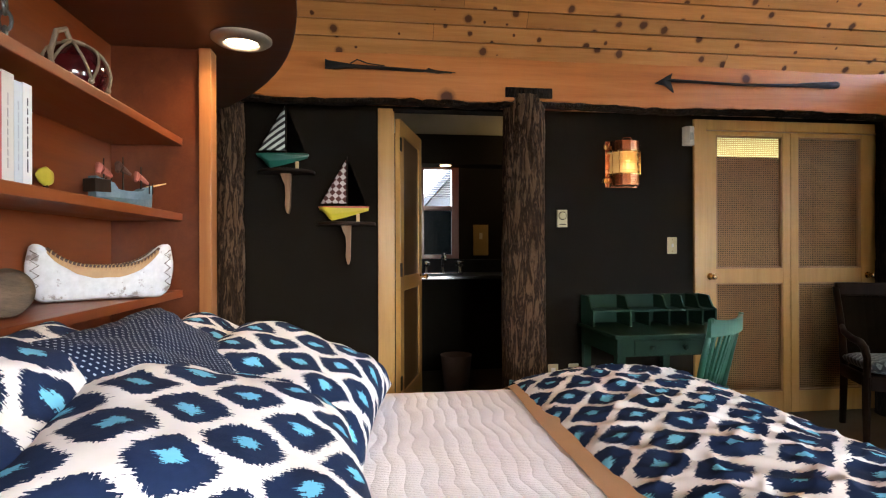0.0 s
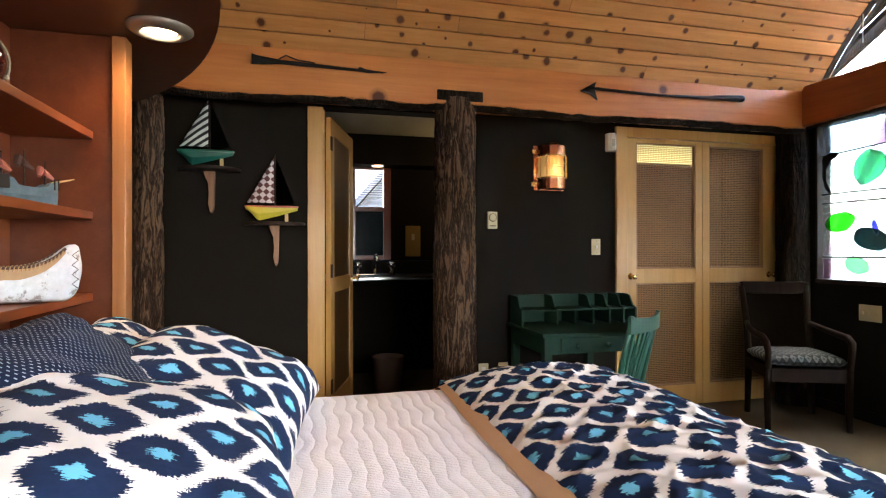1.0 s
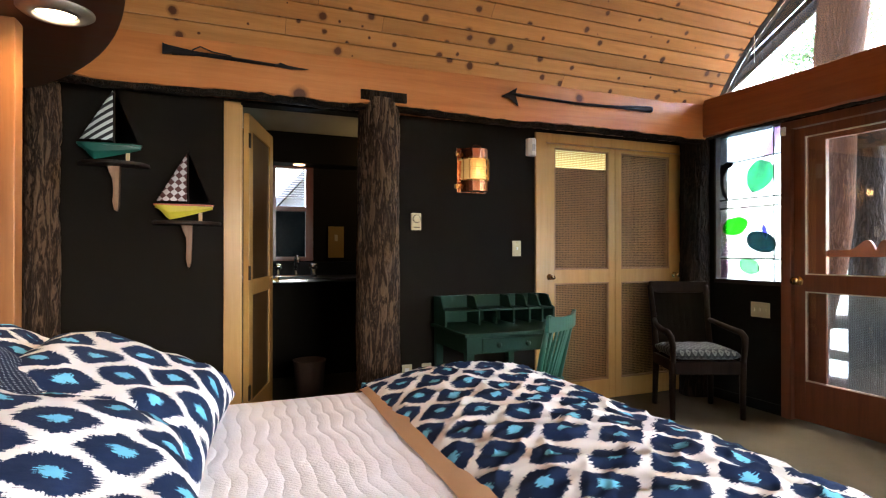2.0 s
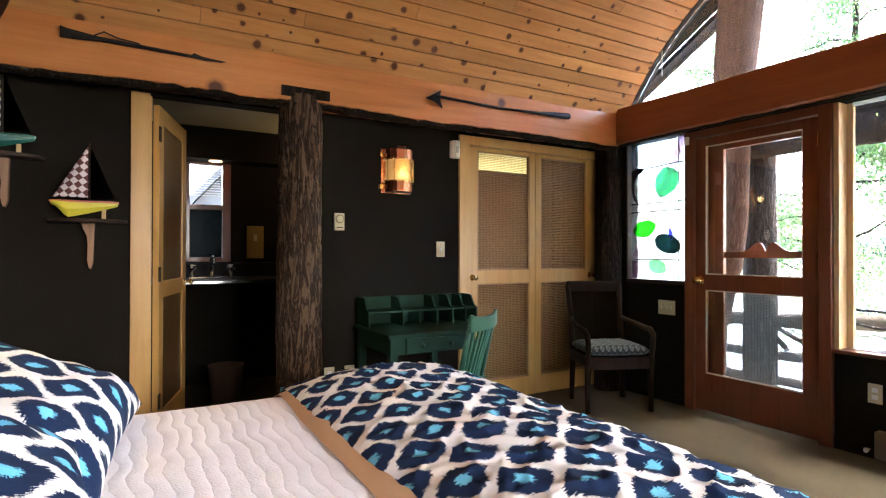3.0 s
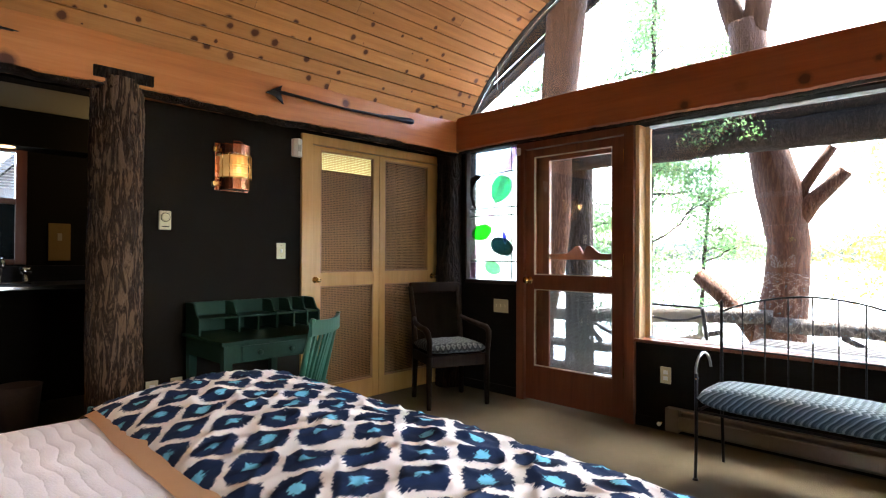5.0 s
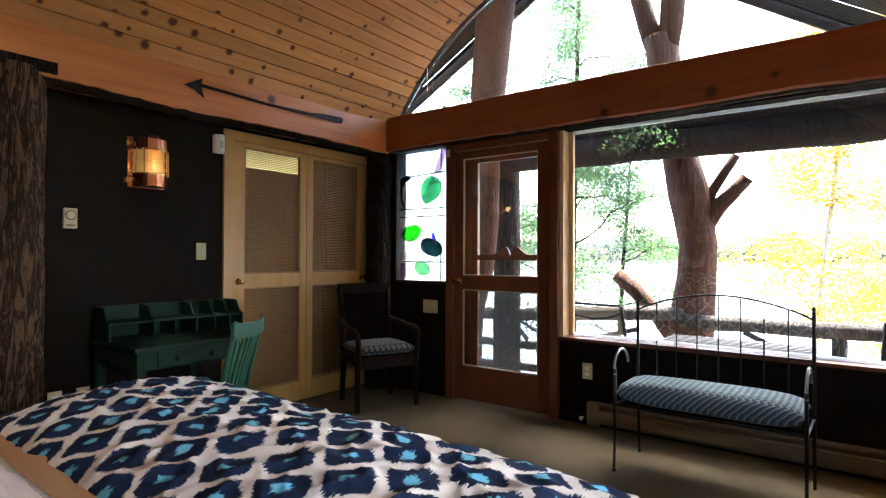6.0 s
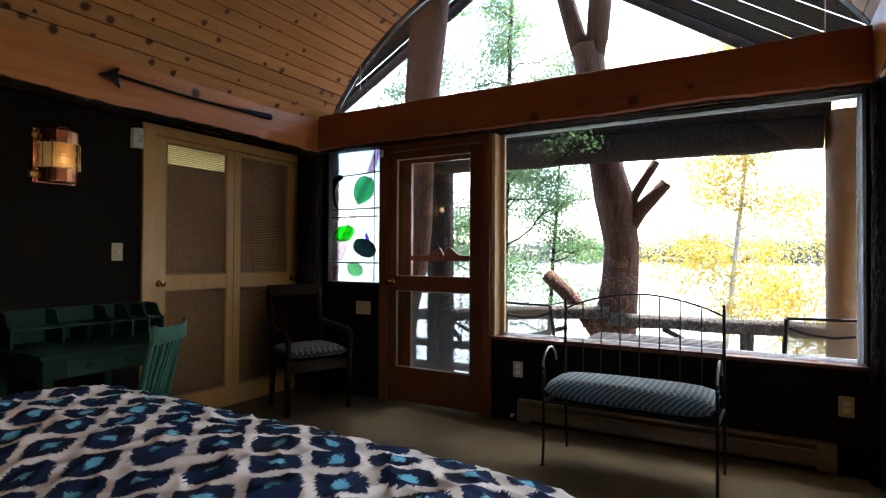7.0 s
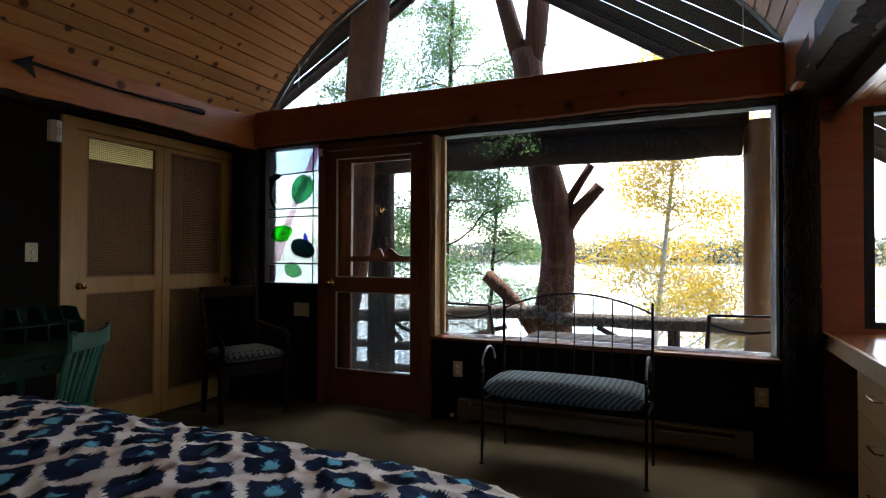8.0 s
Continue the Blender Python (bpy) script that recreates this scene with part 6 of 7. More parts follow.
# ---- things on the shelves ----
def glass_float():
    f = thing("fishing_float", "dark red glass fishing float in a knotted rope net", "glass float", pose(-0.895, 1.92, 1.633))
    r = 0.092
    prof = [(max(0.002, r * math.sin(math.pi * i / 20)), r - r * math.cos(math.pi * i / 20)) for i in range(21)]
    m = surf("red_glass", (0.035, 0.003, 0.004), (0.055, 0.005, 0.006), 0.08, 5, 30, 0.0001)
    part("ball", lathe(prof, 32), m, f, smooth=True)
    rope = surf("hemp_rope", (0.16, 0.12, 0.075), (0.25, 0.19, 0.12), 0.8, 20, 200, 0.002)
    R = r + 0.005

    def on(a, e):
        return (R * math.cos(e) * math.cos(a), R * math.cos(e) * math.sin(a), r + R * math.sin(e))
    for k in range(5):
        a0 = k * 2 * math.pi / 5
        for sgn in (-1, 1):
            pts = [on(a0 + sgn * t / 8 * 2 * math.pi / 10, radians(75 - 95 * t / 8)) for t in range(9)]
            part("net_cord", tube(pts, 0.0042, 6), rope, f)
        kn = on(a0 + math.pi / 5, radians(-20))
        part("knot", lathe([(0.002, -0.009), (0.009, -0.004), (0.009, 0.004), (0.002, 0.009)], 8, Matrix.Translation(kn)), rope, f)
    part("net_collar", tube([on(t * 2 * math.pi / 16, radians(73)) for t in range(17)], 0.007, 8), rope, f)
    part("hanger", tube([(0.0, -0.02, r * 2), (0.0, -0.05, r * 2 + 0.03), (0.0, -0.10, r * 2 + 0.005), (0.0, -0.13, r * 1.3), (0.01, -0.135, 0.02)], 0.008, 8), rope, f)


def books():
    rng = random.Random(7)
    y = 1.335
    for th, h, c, bar in ((0.026, 0.232, (0.42, 0.07, 0.06), (0.6, 0.5, 0.4)), (0.040, 0.238, (0.58, 0.55, 0.50), (0.42, 0.40, 0.38)), (0.030, 0.228, (0.50, 0.56, 0.60), (0.40, 0.45, 0.5)), (0.034, 0.232, (0.70, 0.70, 0.68), (0.06, 0.06, 0.07))):
        b = thing("book", "hardback book with a pale spine standing on the shelf" if c[1] > 0.3 else "hardback book with a red spine standing on the shelf", "book", pose(-0.86, y, 1.329), "shelf books")
        m = surf("book_cloth_%d" % int(y * 1000), tuple(v * 0.92 for v in c), c, 0.5, 8, 120, 0.0003)
        part("cover", boxes([((-0.095, 0, 0), (0.095, 0.003, h)), ((-0.095, th - 0.003, 0), (0.095, th, h)), ((0.092, 0.003, 0), (0.095, th - 0.003, h))]), m, b)
        part("pages", box((-0.092, 0.0032, 0.003), (0.091, th - 0.0032, h - 0.004)), M_WHITE_PL, b, "pale page block")
        k = surf("book_ink_%d" % int(y * 1000), bar, bar, 0.6)
        z = 0.03
        while z < h - 0.05:
            l = rng.uniform(0.012, 0.03)
            part("title_bar", box((0.0951, th * 0.44, z), (0.0957, th * 0.56, z + l)), k, b)
            z += l + 0.006
        y += th + 0.001
    e = thing("book", "dark thin book at the end of the row", "book", pose(-0.87, y, 1.329), "shelf books")
    part("cover", box((-0.09, 0, 0), (0.09, 0.008, 0.222), 0.001), M_DARKWOOD, e)


def toy_fish():
    f = thing("toy_fish", "small yellow painted wooden fish on the shelf", "ornament", pose(-0.965, 1.895, 1.33))
    prof = [(0.002, -0.045), (0.018, -0.03), (0.026, 0.0), (0.018, 0.03), (0.004, 0.05)]
    bm = lathe(prof, 16, pose(0, 0, 0.075, 90, 0, 0) @ Matrix.Diagonal((0.5, 1.2, 1, 1)))
    part("body", bm, surf("yellow_paint", (0.42, 0.36, 0.03), (0.55, 0.46, 0.06), 0.4), f, smooth=True)
    part("stand", tube([(0, 0, 0), (0, 0, 0.06)], [0.016, 0.004], 8), M_DARKWOOD, f)


def toy_ship():
    s = thing("toy_ship", "small blue toy sailing ship with furled red sails", "toy ship", pose(-0.865, 2.185, 1.329, 0, 0, 62))
    blue = surf("ship_blue", (0.05, 0.10, 0.13), (0.12, 0.18, 0.21), 0.5, 25, 90, 0.001)
    n, L = 16, 0.235
    rings = []
    for i in range(n + 1):
        t = i / n
        hw = 0.034 * max(0.12, math.sin(math.pi * min(t * 0.8 + 0.16, 1))) ** 0.7
        zt = 0.062 + 0.024 * abs(2 * t - 1) ** 2.2 + (0.018 if t < 0.28 else 0) + (0.008 if t > 0.8 else 0)
        x = -L / 2 + L * t
        rings.append([(x, -hw, zt), (x, -hw * 0.95, 0.035), (x, -hw * 0.5, 0.006), (x, 0, 0.0), (x, hw * 0.5, 0.006), (x, hw * 0.95, 0.035), (x, hw, zt)])
    bm = bmesh.new()
    add_rings(bm, rings)
    bmesh.ops.recalc_face_normals(bm, faces=bm.faces)
    part("hull", bm, blue, s)
    part("stern_cabin", box((-L / 2 - 0.012, -0.03, 0.05), (-L / 2 + 0.05, 0.03, 0.095), 0.004), M_DARKWOOD, s)
    part("bowsprit", tube([(L / 2 - 0.02, 0, 0.085), (L / 2 + 0.07, 0, 0.11)], [0.005, 0.002], 8), M_TRIM_LIGHT, s)
    sail = surf("rust_sail", (0.28, 0.07, 0.05), (0.42, 0.14, 0.10), 0.8, 30, 120, 0.002)
    for x, h, m in ((-0.075, 0.17, sail), (0.0, 0.185, surf("tarred_sail", (0.05, 0.02, 0.012), (0.10, 0.045, 0.03), 0.8, 30, 120, 0.002)), (0.075, 0.16, sail)):
        part("mast", tube([(x, 0, 0.05), (x, 0, h)], [0.004, 0.002], 8), M_DARKWOOD, s)
        part("sail", tube([(x - 0.022, 0.0, h - 0.055), (x - 0.008, 0.012, h - 0.03), (x + 0.006, 0.004, h - 0.045), (x + 0.026, -0.008, h - 0.062)], [0.007, 0.017, 0.013, 0.005], 8, 0.5, x * 50), m, s, "bunched cloth sail")
    for x in (-0.10, -0.085, -0.065, 0.09, 0.105):
        part("rail_post", tube([(x, -0.024, 0.06), (x, -0.024, 0.10)], 0.0022, 6), M_DARKWOOD, s)


def canoe():
    c = thing("model_canoe", "white birch-bark model canoe with laced tan gunwales", "model canoe", pose(-0.832, 1.968, 1.0205, 0, 0, 34))
    m, nt, b = nodes_of("birch_bark")
    v = coords(nt, (1, 1, 1), False, False)
    n1, n2 = noise_of(nt, v, 18.0, 5.0, 0.7), noise_of(nt, v, 60.0, 4.0)
    base = mixc(nt, n2, (0.46, 0.46, 0.46), (0.72, 0.72, 0.72))
    put(nt, mixc(nt, ramp(nt, n1, [(0.0, 0.0), (0.58, 0.0), (0.64, 0.7), (1.0, 1.0)]), base, (0.14, 0.09, 0.06)), b.inputs["Base Color"])
    b.inputs["Roughness"].default_value = 0.7
    bump(nt, b, n2, 0.5, 0.001)
    n, L = 40, 0.41
    rings, lip = [], []
    for i in range(n + 1):
        t = 2 * i / n - 1
        x = t * L / 2 * (1 - 0.0)
        e = abs(t)
        w = 0.046 * max(0.03, (1 - e ** 2.2)) ** 0.7
        zt = 0.108 + 0.135 * e ** 3.0
        zb = 0.004 * (1 - e)
        if e > 0.74:
            r = 1 - math.sqrt(max(0.0, 1 - ((e - 0.74) / 0.26) ** 2))
            zt -= 0.125 * r
            zb += 0.085 * r
        rings.append([(x, -w, zt), (x, -w * 1.02, (zt + zb) / 2), (x, -w * 0.7, zb + 0.012), (x, 0, zb), (x, w * 0.7, zb + 0.012), (x, w * 1.02, (zt + zb) / 2), (x, w, zt)])
    bm = bmesh.new()
    add_rings(bm, rings, False, False)
    bmesh.ops.recalc_face_normals(bm, faces=bm.faces)
    bmesh.ops.solidify(bm, geom=bm.faces[:], thickness=0.003)
    part("hull", bm, m, c, smooth=True)
    tan = surf("tan_bark", (0.34, 0.19, 0.075), (0.44, 0.26, 0.11), 0.6, 14, 90, 0.001)
    dark = surf("dark_lacing", (0.05, 0.025, 0.015), (0.10, 0.05, 0.03), 0.7, 20, 90, 0.001)
    for s in (0, 6):
        top = [Vector(r[s]) for r in rings[5:-5]]
        sg = -1 if s == 0 else 1
        bm = bmesh.new()
        rr = []
        for k, p in enumerate(top):
            u = k / (len(top) - 1)
            d = 0.012 + 0.022 * math.sin(math.pi * u) + 0.004 * wave(u * 9, s)
            rr.append([(p.x, p.y + sg * 0.0035, p.z), (p.x, p.y + sg * 0.0055, p.z - d), (p.x, p.y + sg * 0.0035, p.z - d)])
        add_rings(bm, rr)
        part("gunwale_band", bm, tan, c, "tan bark gunwale band")
        part("gunwale", tube([p + Vector((0, sg * 0.003, 0.002)) for p in top], 0.0045, 8), dark, c, "dark stitched gunwale")
        for k in range(1, len(top) - 1):
            p = top[k]
            part("lacing", tube([(p.x - 0.003, p.y + sg * 0.009, p.z - 0.010), (p.x + 0.001, p.y + sg * 0.008, p.z + 0.004), (p.x + 0.005, p.y - sg * 0.003, p.z + 0.006)], 0.0018, 6), tan, c)
    for e in (-1, 1):
        for side in (-1, 1):
            pts = []
            for k in range(9):
                z = 0.040 + 0.015 * k
                x = e * L / 2 * (0.94 - (0.10 if k % 2 else 0.0))
                t = abs(x) / (L / 2)
                w = 0.046 * max(0.03, (1 - t ** 2.2)) ** 0.7
                pts.append((x, side * (w * 1.0 + 0.004), z))
            part("end_stitching", tube(pts, 0.0014, 5), dark, c, "dark zigzag stitching")


def bark_basket():
    b = thing("birch_log_box", "short round birch-bark log container lying on the shelf", "container", pose(-0.87, 1.55, 1.0205))
    part("log", lathe([(0.002, -0.09), (0.048, -0.09), (0.056, -0.075), (0.059, 0.0), (0.055, 0.075), (0.046, 0.09), (0.002, 0.09)], 28, pose(0, 0, 0.058, 90, 0, 30)), surf("grey_bark", (0.035, 0.02, 0.011), (0.13, 0.085, 0.05), 0.8, 14, 60, 0.004, stretch=(1, 1, 3)), b, smooth=True)


def chain():
    c = thing("chain", "short dark iron chain hung beneath the soffit", "chain")
    for k in range(10):
        m = Matrix.Translation((-0.80, 1.432, 1.985 - k * 0.036)) @ pose(0, 0, 0, 0, 0, 90 * (k % 2) + 20)
        pts = [m @ Vector((0.012 * math.cos(t * math.pi / 6), 0, 0.022 * math.sin(t * math.pi / 6))) for t in range(13)]
        part("link", tube(pts, 0.0045, 6), surf("old_iron", (0.05, 0.055, 0.05), (0.10, 0.10, 0.09), 0.5, 10, 60, 0.001, 0.7) if k == 0 else bpy.data.materials["old_iron"], c)


glass_float()
books()
toy_fish()
toy_ship()
canoe()
bark_basket()
chain()


# ---- outside: deck, trees, lake, far shore ----
DZ, LAKE = -0.36, -2.3


def leaf_material(name, c1, c2, c3):
    m, nt, b = nodes_of(name)
    gi = nt.nodes.new("ShaderNodeNewGeometry")
    put(nt, ramp(nt, gi.outputs["Random Per Island"], [(0.0, c1), (0.5, c2), (1.0, c3)]), b.inputs["Base Color"])
    b.inputs["Roughness"].default_value = 0.6
    tr = nt.nodes.new("ShaderNodeBsdfTranslucent")
    t1, t2, t3 = (tuple(min(v * 1.25, 0.8) for v in c) for c in (c1, c2, c3))   # leaves let through more than they throw back
    put(nt, ramp(nt, gi.outputs["Random Per Island"], [(0.0, t1), (0.5, t2), (1.0, t3)]), tr.inputs["Color"])
    mx = nt.nodes.new("ShaderNodeMixShader")
    mx.inputs[0].default_value = 0.6
    put(nt, b.outputs[0], mx.inputs[1])
    put(nt, tr.outputs[0], mx.inputs[2])
    put(nt, mx.outputs[0], nt.nodes["Material Output"].inputs[0])
    return m


def leaves(name, twigs, per, spread, size, mat, parent, seed):
    """Small folded leaves strewn round twig points."""
    rng = np.random.default_rng(seed)
    c = np.repeat(np.array(twigs), per, axis=0)
    n = len(c)
    c = c + rng.normal(0, 1, (n, 3)) * np.array(spread)
    a = rng.normal(0, 1, (n, 3))
    a /= np.linalg.norm(a, axis=1)[:, None]
    b = np.cross(a, rng.normal(0, 1, (n, 3)))
    b /= np.linalg.norm(b, axis=1)[:, None]
    s = size * rng.uniform(0.6, 1.3, (n, 1))
    nrm = np.cross(a, b)
    v = np.stack([c - a * s, c + b * s * 0.42 + nrm * s * 0.15, c + a * s, c - b * s * 0.42 + nrm * s * 0.15], 1).reshape(-1, 3)
    i = np.arange(n)[:, None] * 4
    f = np.concatenate([i + np.array([[0, 1, 2]]), i + np.array([[0, 2, 3]])], 1).reshape(-1, 3)
    me = bpy.data.meshes.new(name)
    me.from_pydata(v.tolist(), [], f.tolist())
    me.materials.append(mat)
    ob = new(name, me)
    ob.parent = parent
    return ob


def limb_points(base, tip, n, rng, wob):
    b, t = Vector(base), Vector(tip)
    pts = []
    for i in range(n + 1):
        u = i / n
        pts.append(b.lerp(t, u) + Vector((rng.uniform(-wob, wob), rng.uniform(-wob, wob), rng.uniform(-wob, wob) + wob * 1.5 * math.sin(math.pi * u))) * (1 if 0 < i < n else 0))
    return pts


def leafy_tree(name, label, base, top, r0, limbs, mat_bark, mat_leaf, seed, per, spread, size, reach, z_from=0.25, droop=0.0):
    rng = random.Random(seed)
    t = thing(name, label, "tree", pose(*base))
    off = Vector(base)
    h = Vector(top) - off
    trunk = [h * (i / 14) + Vector((0.05 * wave(i * 0.4, seed), 0.05 * wave(i * 0.4, seed + 5), 0)) for i in range(15)]
    part("trunk", tube(trunk, [r0 * (1 - 0.75 * i / 14) for i in range(15)], 12, 0.15, seed), mat_bark, t, smooth=True)
    twigs = []
    for k in range(limbs):
        u = z_from + (1 - z_from) * (k + rng.random()) / limbs
        p0 = h * u
        a = rng.uniform(0, 2 * math.pi)
        l = reach * (1.15 - 0.75 * u) * rng.uniform(0.6, 1.15)
        tip = p0 + Vector((math.cos(a) * l, math.sin(a) * l, l * rng.uniform(0.1, 0.55) - droop * l))
        pts = limb_points(p0, tip, 6, rng, 0.05 * l)
        part("limb", tube(pts, [r0 * 0.28 * (1 - u * 0.5) * (1 - 0.85 * i / 6) + 0.003 for i in range(7)], 6), mat_bark, t)
        twigs += pts[2:]
        for _ in range(6):
            q = pts[rng.randint(2, 6)]
            d = Vector((rng.uniform(-1, 1), rng.uniform(-1, 1), rng.uniform(-0.4, 0.6))).normalized() * l * rng.uniform(0.15, 0.42)
            sub = limb_points(q, q + d, 3, rng, 0.02 * l)
            part("twig", tube(sub, [0.006, 0.004, 0.003, 0.002], 5), mat_bark, t)
            twigs += sub[1:]
    leaves("crown", [tuple(p) for p in twigs], per, spread, size, mat_leaf, t, seed)["kind"] = "stuff"
    return t


M_TRUNK = bark("oak_trunk", (0.032, 0.012, 0.006), (0.062, 0.025, 0.012), (0.095, 0.042, 0.022))
# darker trunk bark, with the porch's shade put into the colour
M_TRUNK_SHADED = bark("shaded_trunk", (0.014, 0.009, 0.006), (0.024, 0.016, 0.011), (0.038, 0.026, 0.019))
M_BIRCH = surf("birch_trunk", (0.30, 0.28, 0.24), (0.5, 0.48, 0.43), 0.7, 8, 60, 0.003)
M_PEELED = wood("peeled_log", (0.10, 0.042, 0.012), (0.15, 0.068, 0.020), (0.19, 0.092, 0.029), "z", 0.5, 9, 0.5, 4.0)
M_GREY_LOG = bark("grey_log", (0.022, 0.018, 0.015), (0.055, 0.046, 0.038), (0.11, 0.095, 0.08))
M_GREENLEAF = leaf_material("green_leaf", (0.036, 0.080, 0.026), (0.060, 0.118, 0.040), (0.098, 0.155, 0.056))
M_GOLDLEAF = leaf_material("gold_leaf", (0.31, 0.19, 0.013), (0.39, 0.265, 0.022), (0.24, 0.23, 0.04))


def deck():
    d = structure(thing("deck", "", ""), "weathered timber deck outside the windows", "deck")
    m = wood("deck_board", (0.14, 0.12, 0.10), (0.20, 0.175, 0.15), (0.26, 0.23, 0.20), "y", 0.7, 14)
    x = XE + 0.16
    base = box((0, -2.2, DZ - 0.03), (0.135, 6.2, DZ), 0.004)
    me = mesh_of("board", base, m)
    while x < 6.4:
        o = new("board", me)
        o.location = (x, 0, 0)
        o.parent = d
        x += 0.142
    part("joist", box((XE + 0.16, -2.2, DZ - 0.25), (6.42, 6.2, DZ - 0.035)), m, d)
    r = structure(thing("deck_railing", "", ""), "rustic deck railing of crooked grey logs", "railing")
    for y0, y1, zs in ((-2.2, 1.5, ((0.515, 0.515), (0.10, 0.10))), (1.5, 6.2, ((0.60, 0.28), (0.15, 0.0), (-0.14, -0.24)))):
        for k, (za, zb) in enumerate(zs):
            pts = [(6.12 + 0.03 * wave(i, k, y0), y0 + (y1 - y0) * i / 12, za + (zb - za) * i / 12 + 0.035 * wave(i * 0.6, k + 3, y0)) for i in range(13)]
            part("log_rail", tube(pts, 0.074 if k == 0 else 0.052, 12, 0.2, k + y0), M_GREY_LOG, r, smooth=True)
    for y in (-2.0, 0.2, 2.75, 4.6):
        part("log_post", tube([(6.14, y, DZ - 0.2), (6.14, y, 0.50)], 0.06, 12, 0.15, y), M_GREY_LOG, r, smooth=True)
    for y0, y1, za, zb in ((1.95, 2.9, 0.40, 0.12), (0.95, 0.3, 0.45, 0.15), (3.3, 3.9, 0.15, 0.5), (2.6, 3.5, 0.18, 0.42)):
        part("twisted_branch", tube([(6.10, y0, za), (6.08, (y0 * 2 + y1) / 3, (za + zb) / 2 + 0.05), (6.12, (y0 + 2 * y1) / 3, (za + zb) / 2 - 0.03), (6.10, y1, zb)], [0.03, 0.028, 0.024, 0.02], 8, 0.2, y0), M_GREY_LOG, r, smooth=True)


def porch():
    b = structure(thing("porch_beam", "", ""), "bark-edged log beam of the porch, shade put into its colour", "beam")
    pts = [(5.9, -0.40 + 4.6 * i / 16, 2.29 + 0.004 * i + 0.02 * wave(i * 0.7, 4)) for i in range(17)]
    part("log", tube(pts, [0.15 + 0.008 * wave(i, 1) for i in range(17)], 16, 0.12, 31), M_TRUNK_SHADED, b, smooth=True)
    part("log", tube([(5.93, q[1] - 0.05, q[2] + 0.235) for q in pts], [0.14 + 0.008 * wave(i, 9) for i in range(17)], 16, 0.12, 33), M_TRUNK_SHADED, b, smooth=True)
    p = log_post("porch_post", 5.9, -0.545, DZ, 2.45, 0.135, 41.0, M_PEELED, "", depth=0.002)
    structure(p, "honey-coloured peeled log porch post", "post")
    bent = [(5.62, 4.05, DZ), (5.62, 3.86, 0.3), (5.6, 3.65, 1.0), (5.6, 3.58, 1.5), (5.6, 3.565, 2.3), (5.6, 3.57, 3.05), (5.55, 3.42, 4.2), (5.5, 3.36, 5.0)]
    p = part("porch_post", tube(bent, [0.15, 0.145, 0.13, 0.13, 0.14, 0.19, 0.23, 0.23], 24, 0.12, 43), M_TRUNK, None, smooth=True)
    structure(p, "tall reddish peeled log porch post", "post")
    p = log_post("porch_post", 6.05, 3.57, DZ - 0.3, 2.4, 0.165, 47.0, M_TRUNK_SHADED, "")
    structure(p, "log porch post outside the lake door, shade put into its colour", "post")
    g = structure(thing("porch_roof", "", ""), "dark board underside of the gabled porch roof", "roof")
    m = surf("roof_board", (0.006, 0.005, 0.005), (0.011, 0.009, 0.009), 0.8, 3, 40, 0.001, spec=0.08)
    ry, rz = 2.5, 4.77
    k = 0
    x = XE + 0.14
    while x < 6.0:
        x1 = min(x + 0.40, 6.02)
        for ye, ze in ((-2.2, rz - 0.66 * (ry + 2.2)), (6.6, rz - 0.55 * (6.6 - ry))):
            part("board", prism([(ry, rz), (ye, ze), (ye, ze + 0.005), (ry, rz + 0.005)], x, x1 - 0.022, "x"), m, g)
        x = x1
        k += 1
    for ye, ze in ((-2.2, rz - 0.66 * (ry + 2.2)), (6.6, rz - 0.55 * (6.6 - ry))):
        part("barge_board", prism([(ry, rz - 0.10), (ye, ze - 0.10), (ye, ze + 0.06), (ry, rz + 0.06)], 6.02, 6.07, "x"), M_TRUNK_SHADED, g)


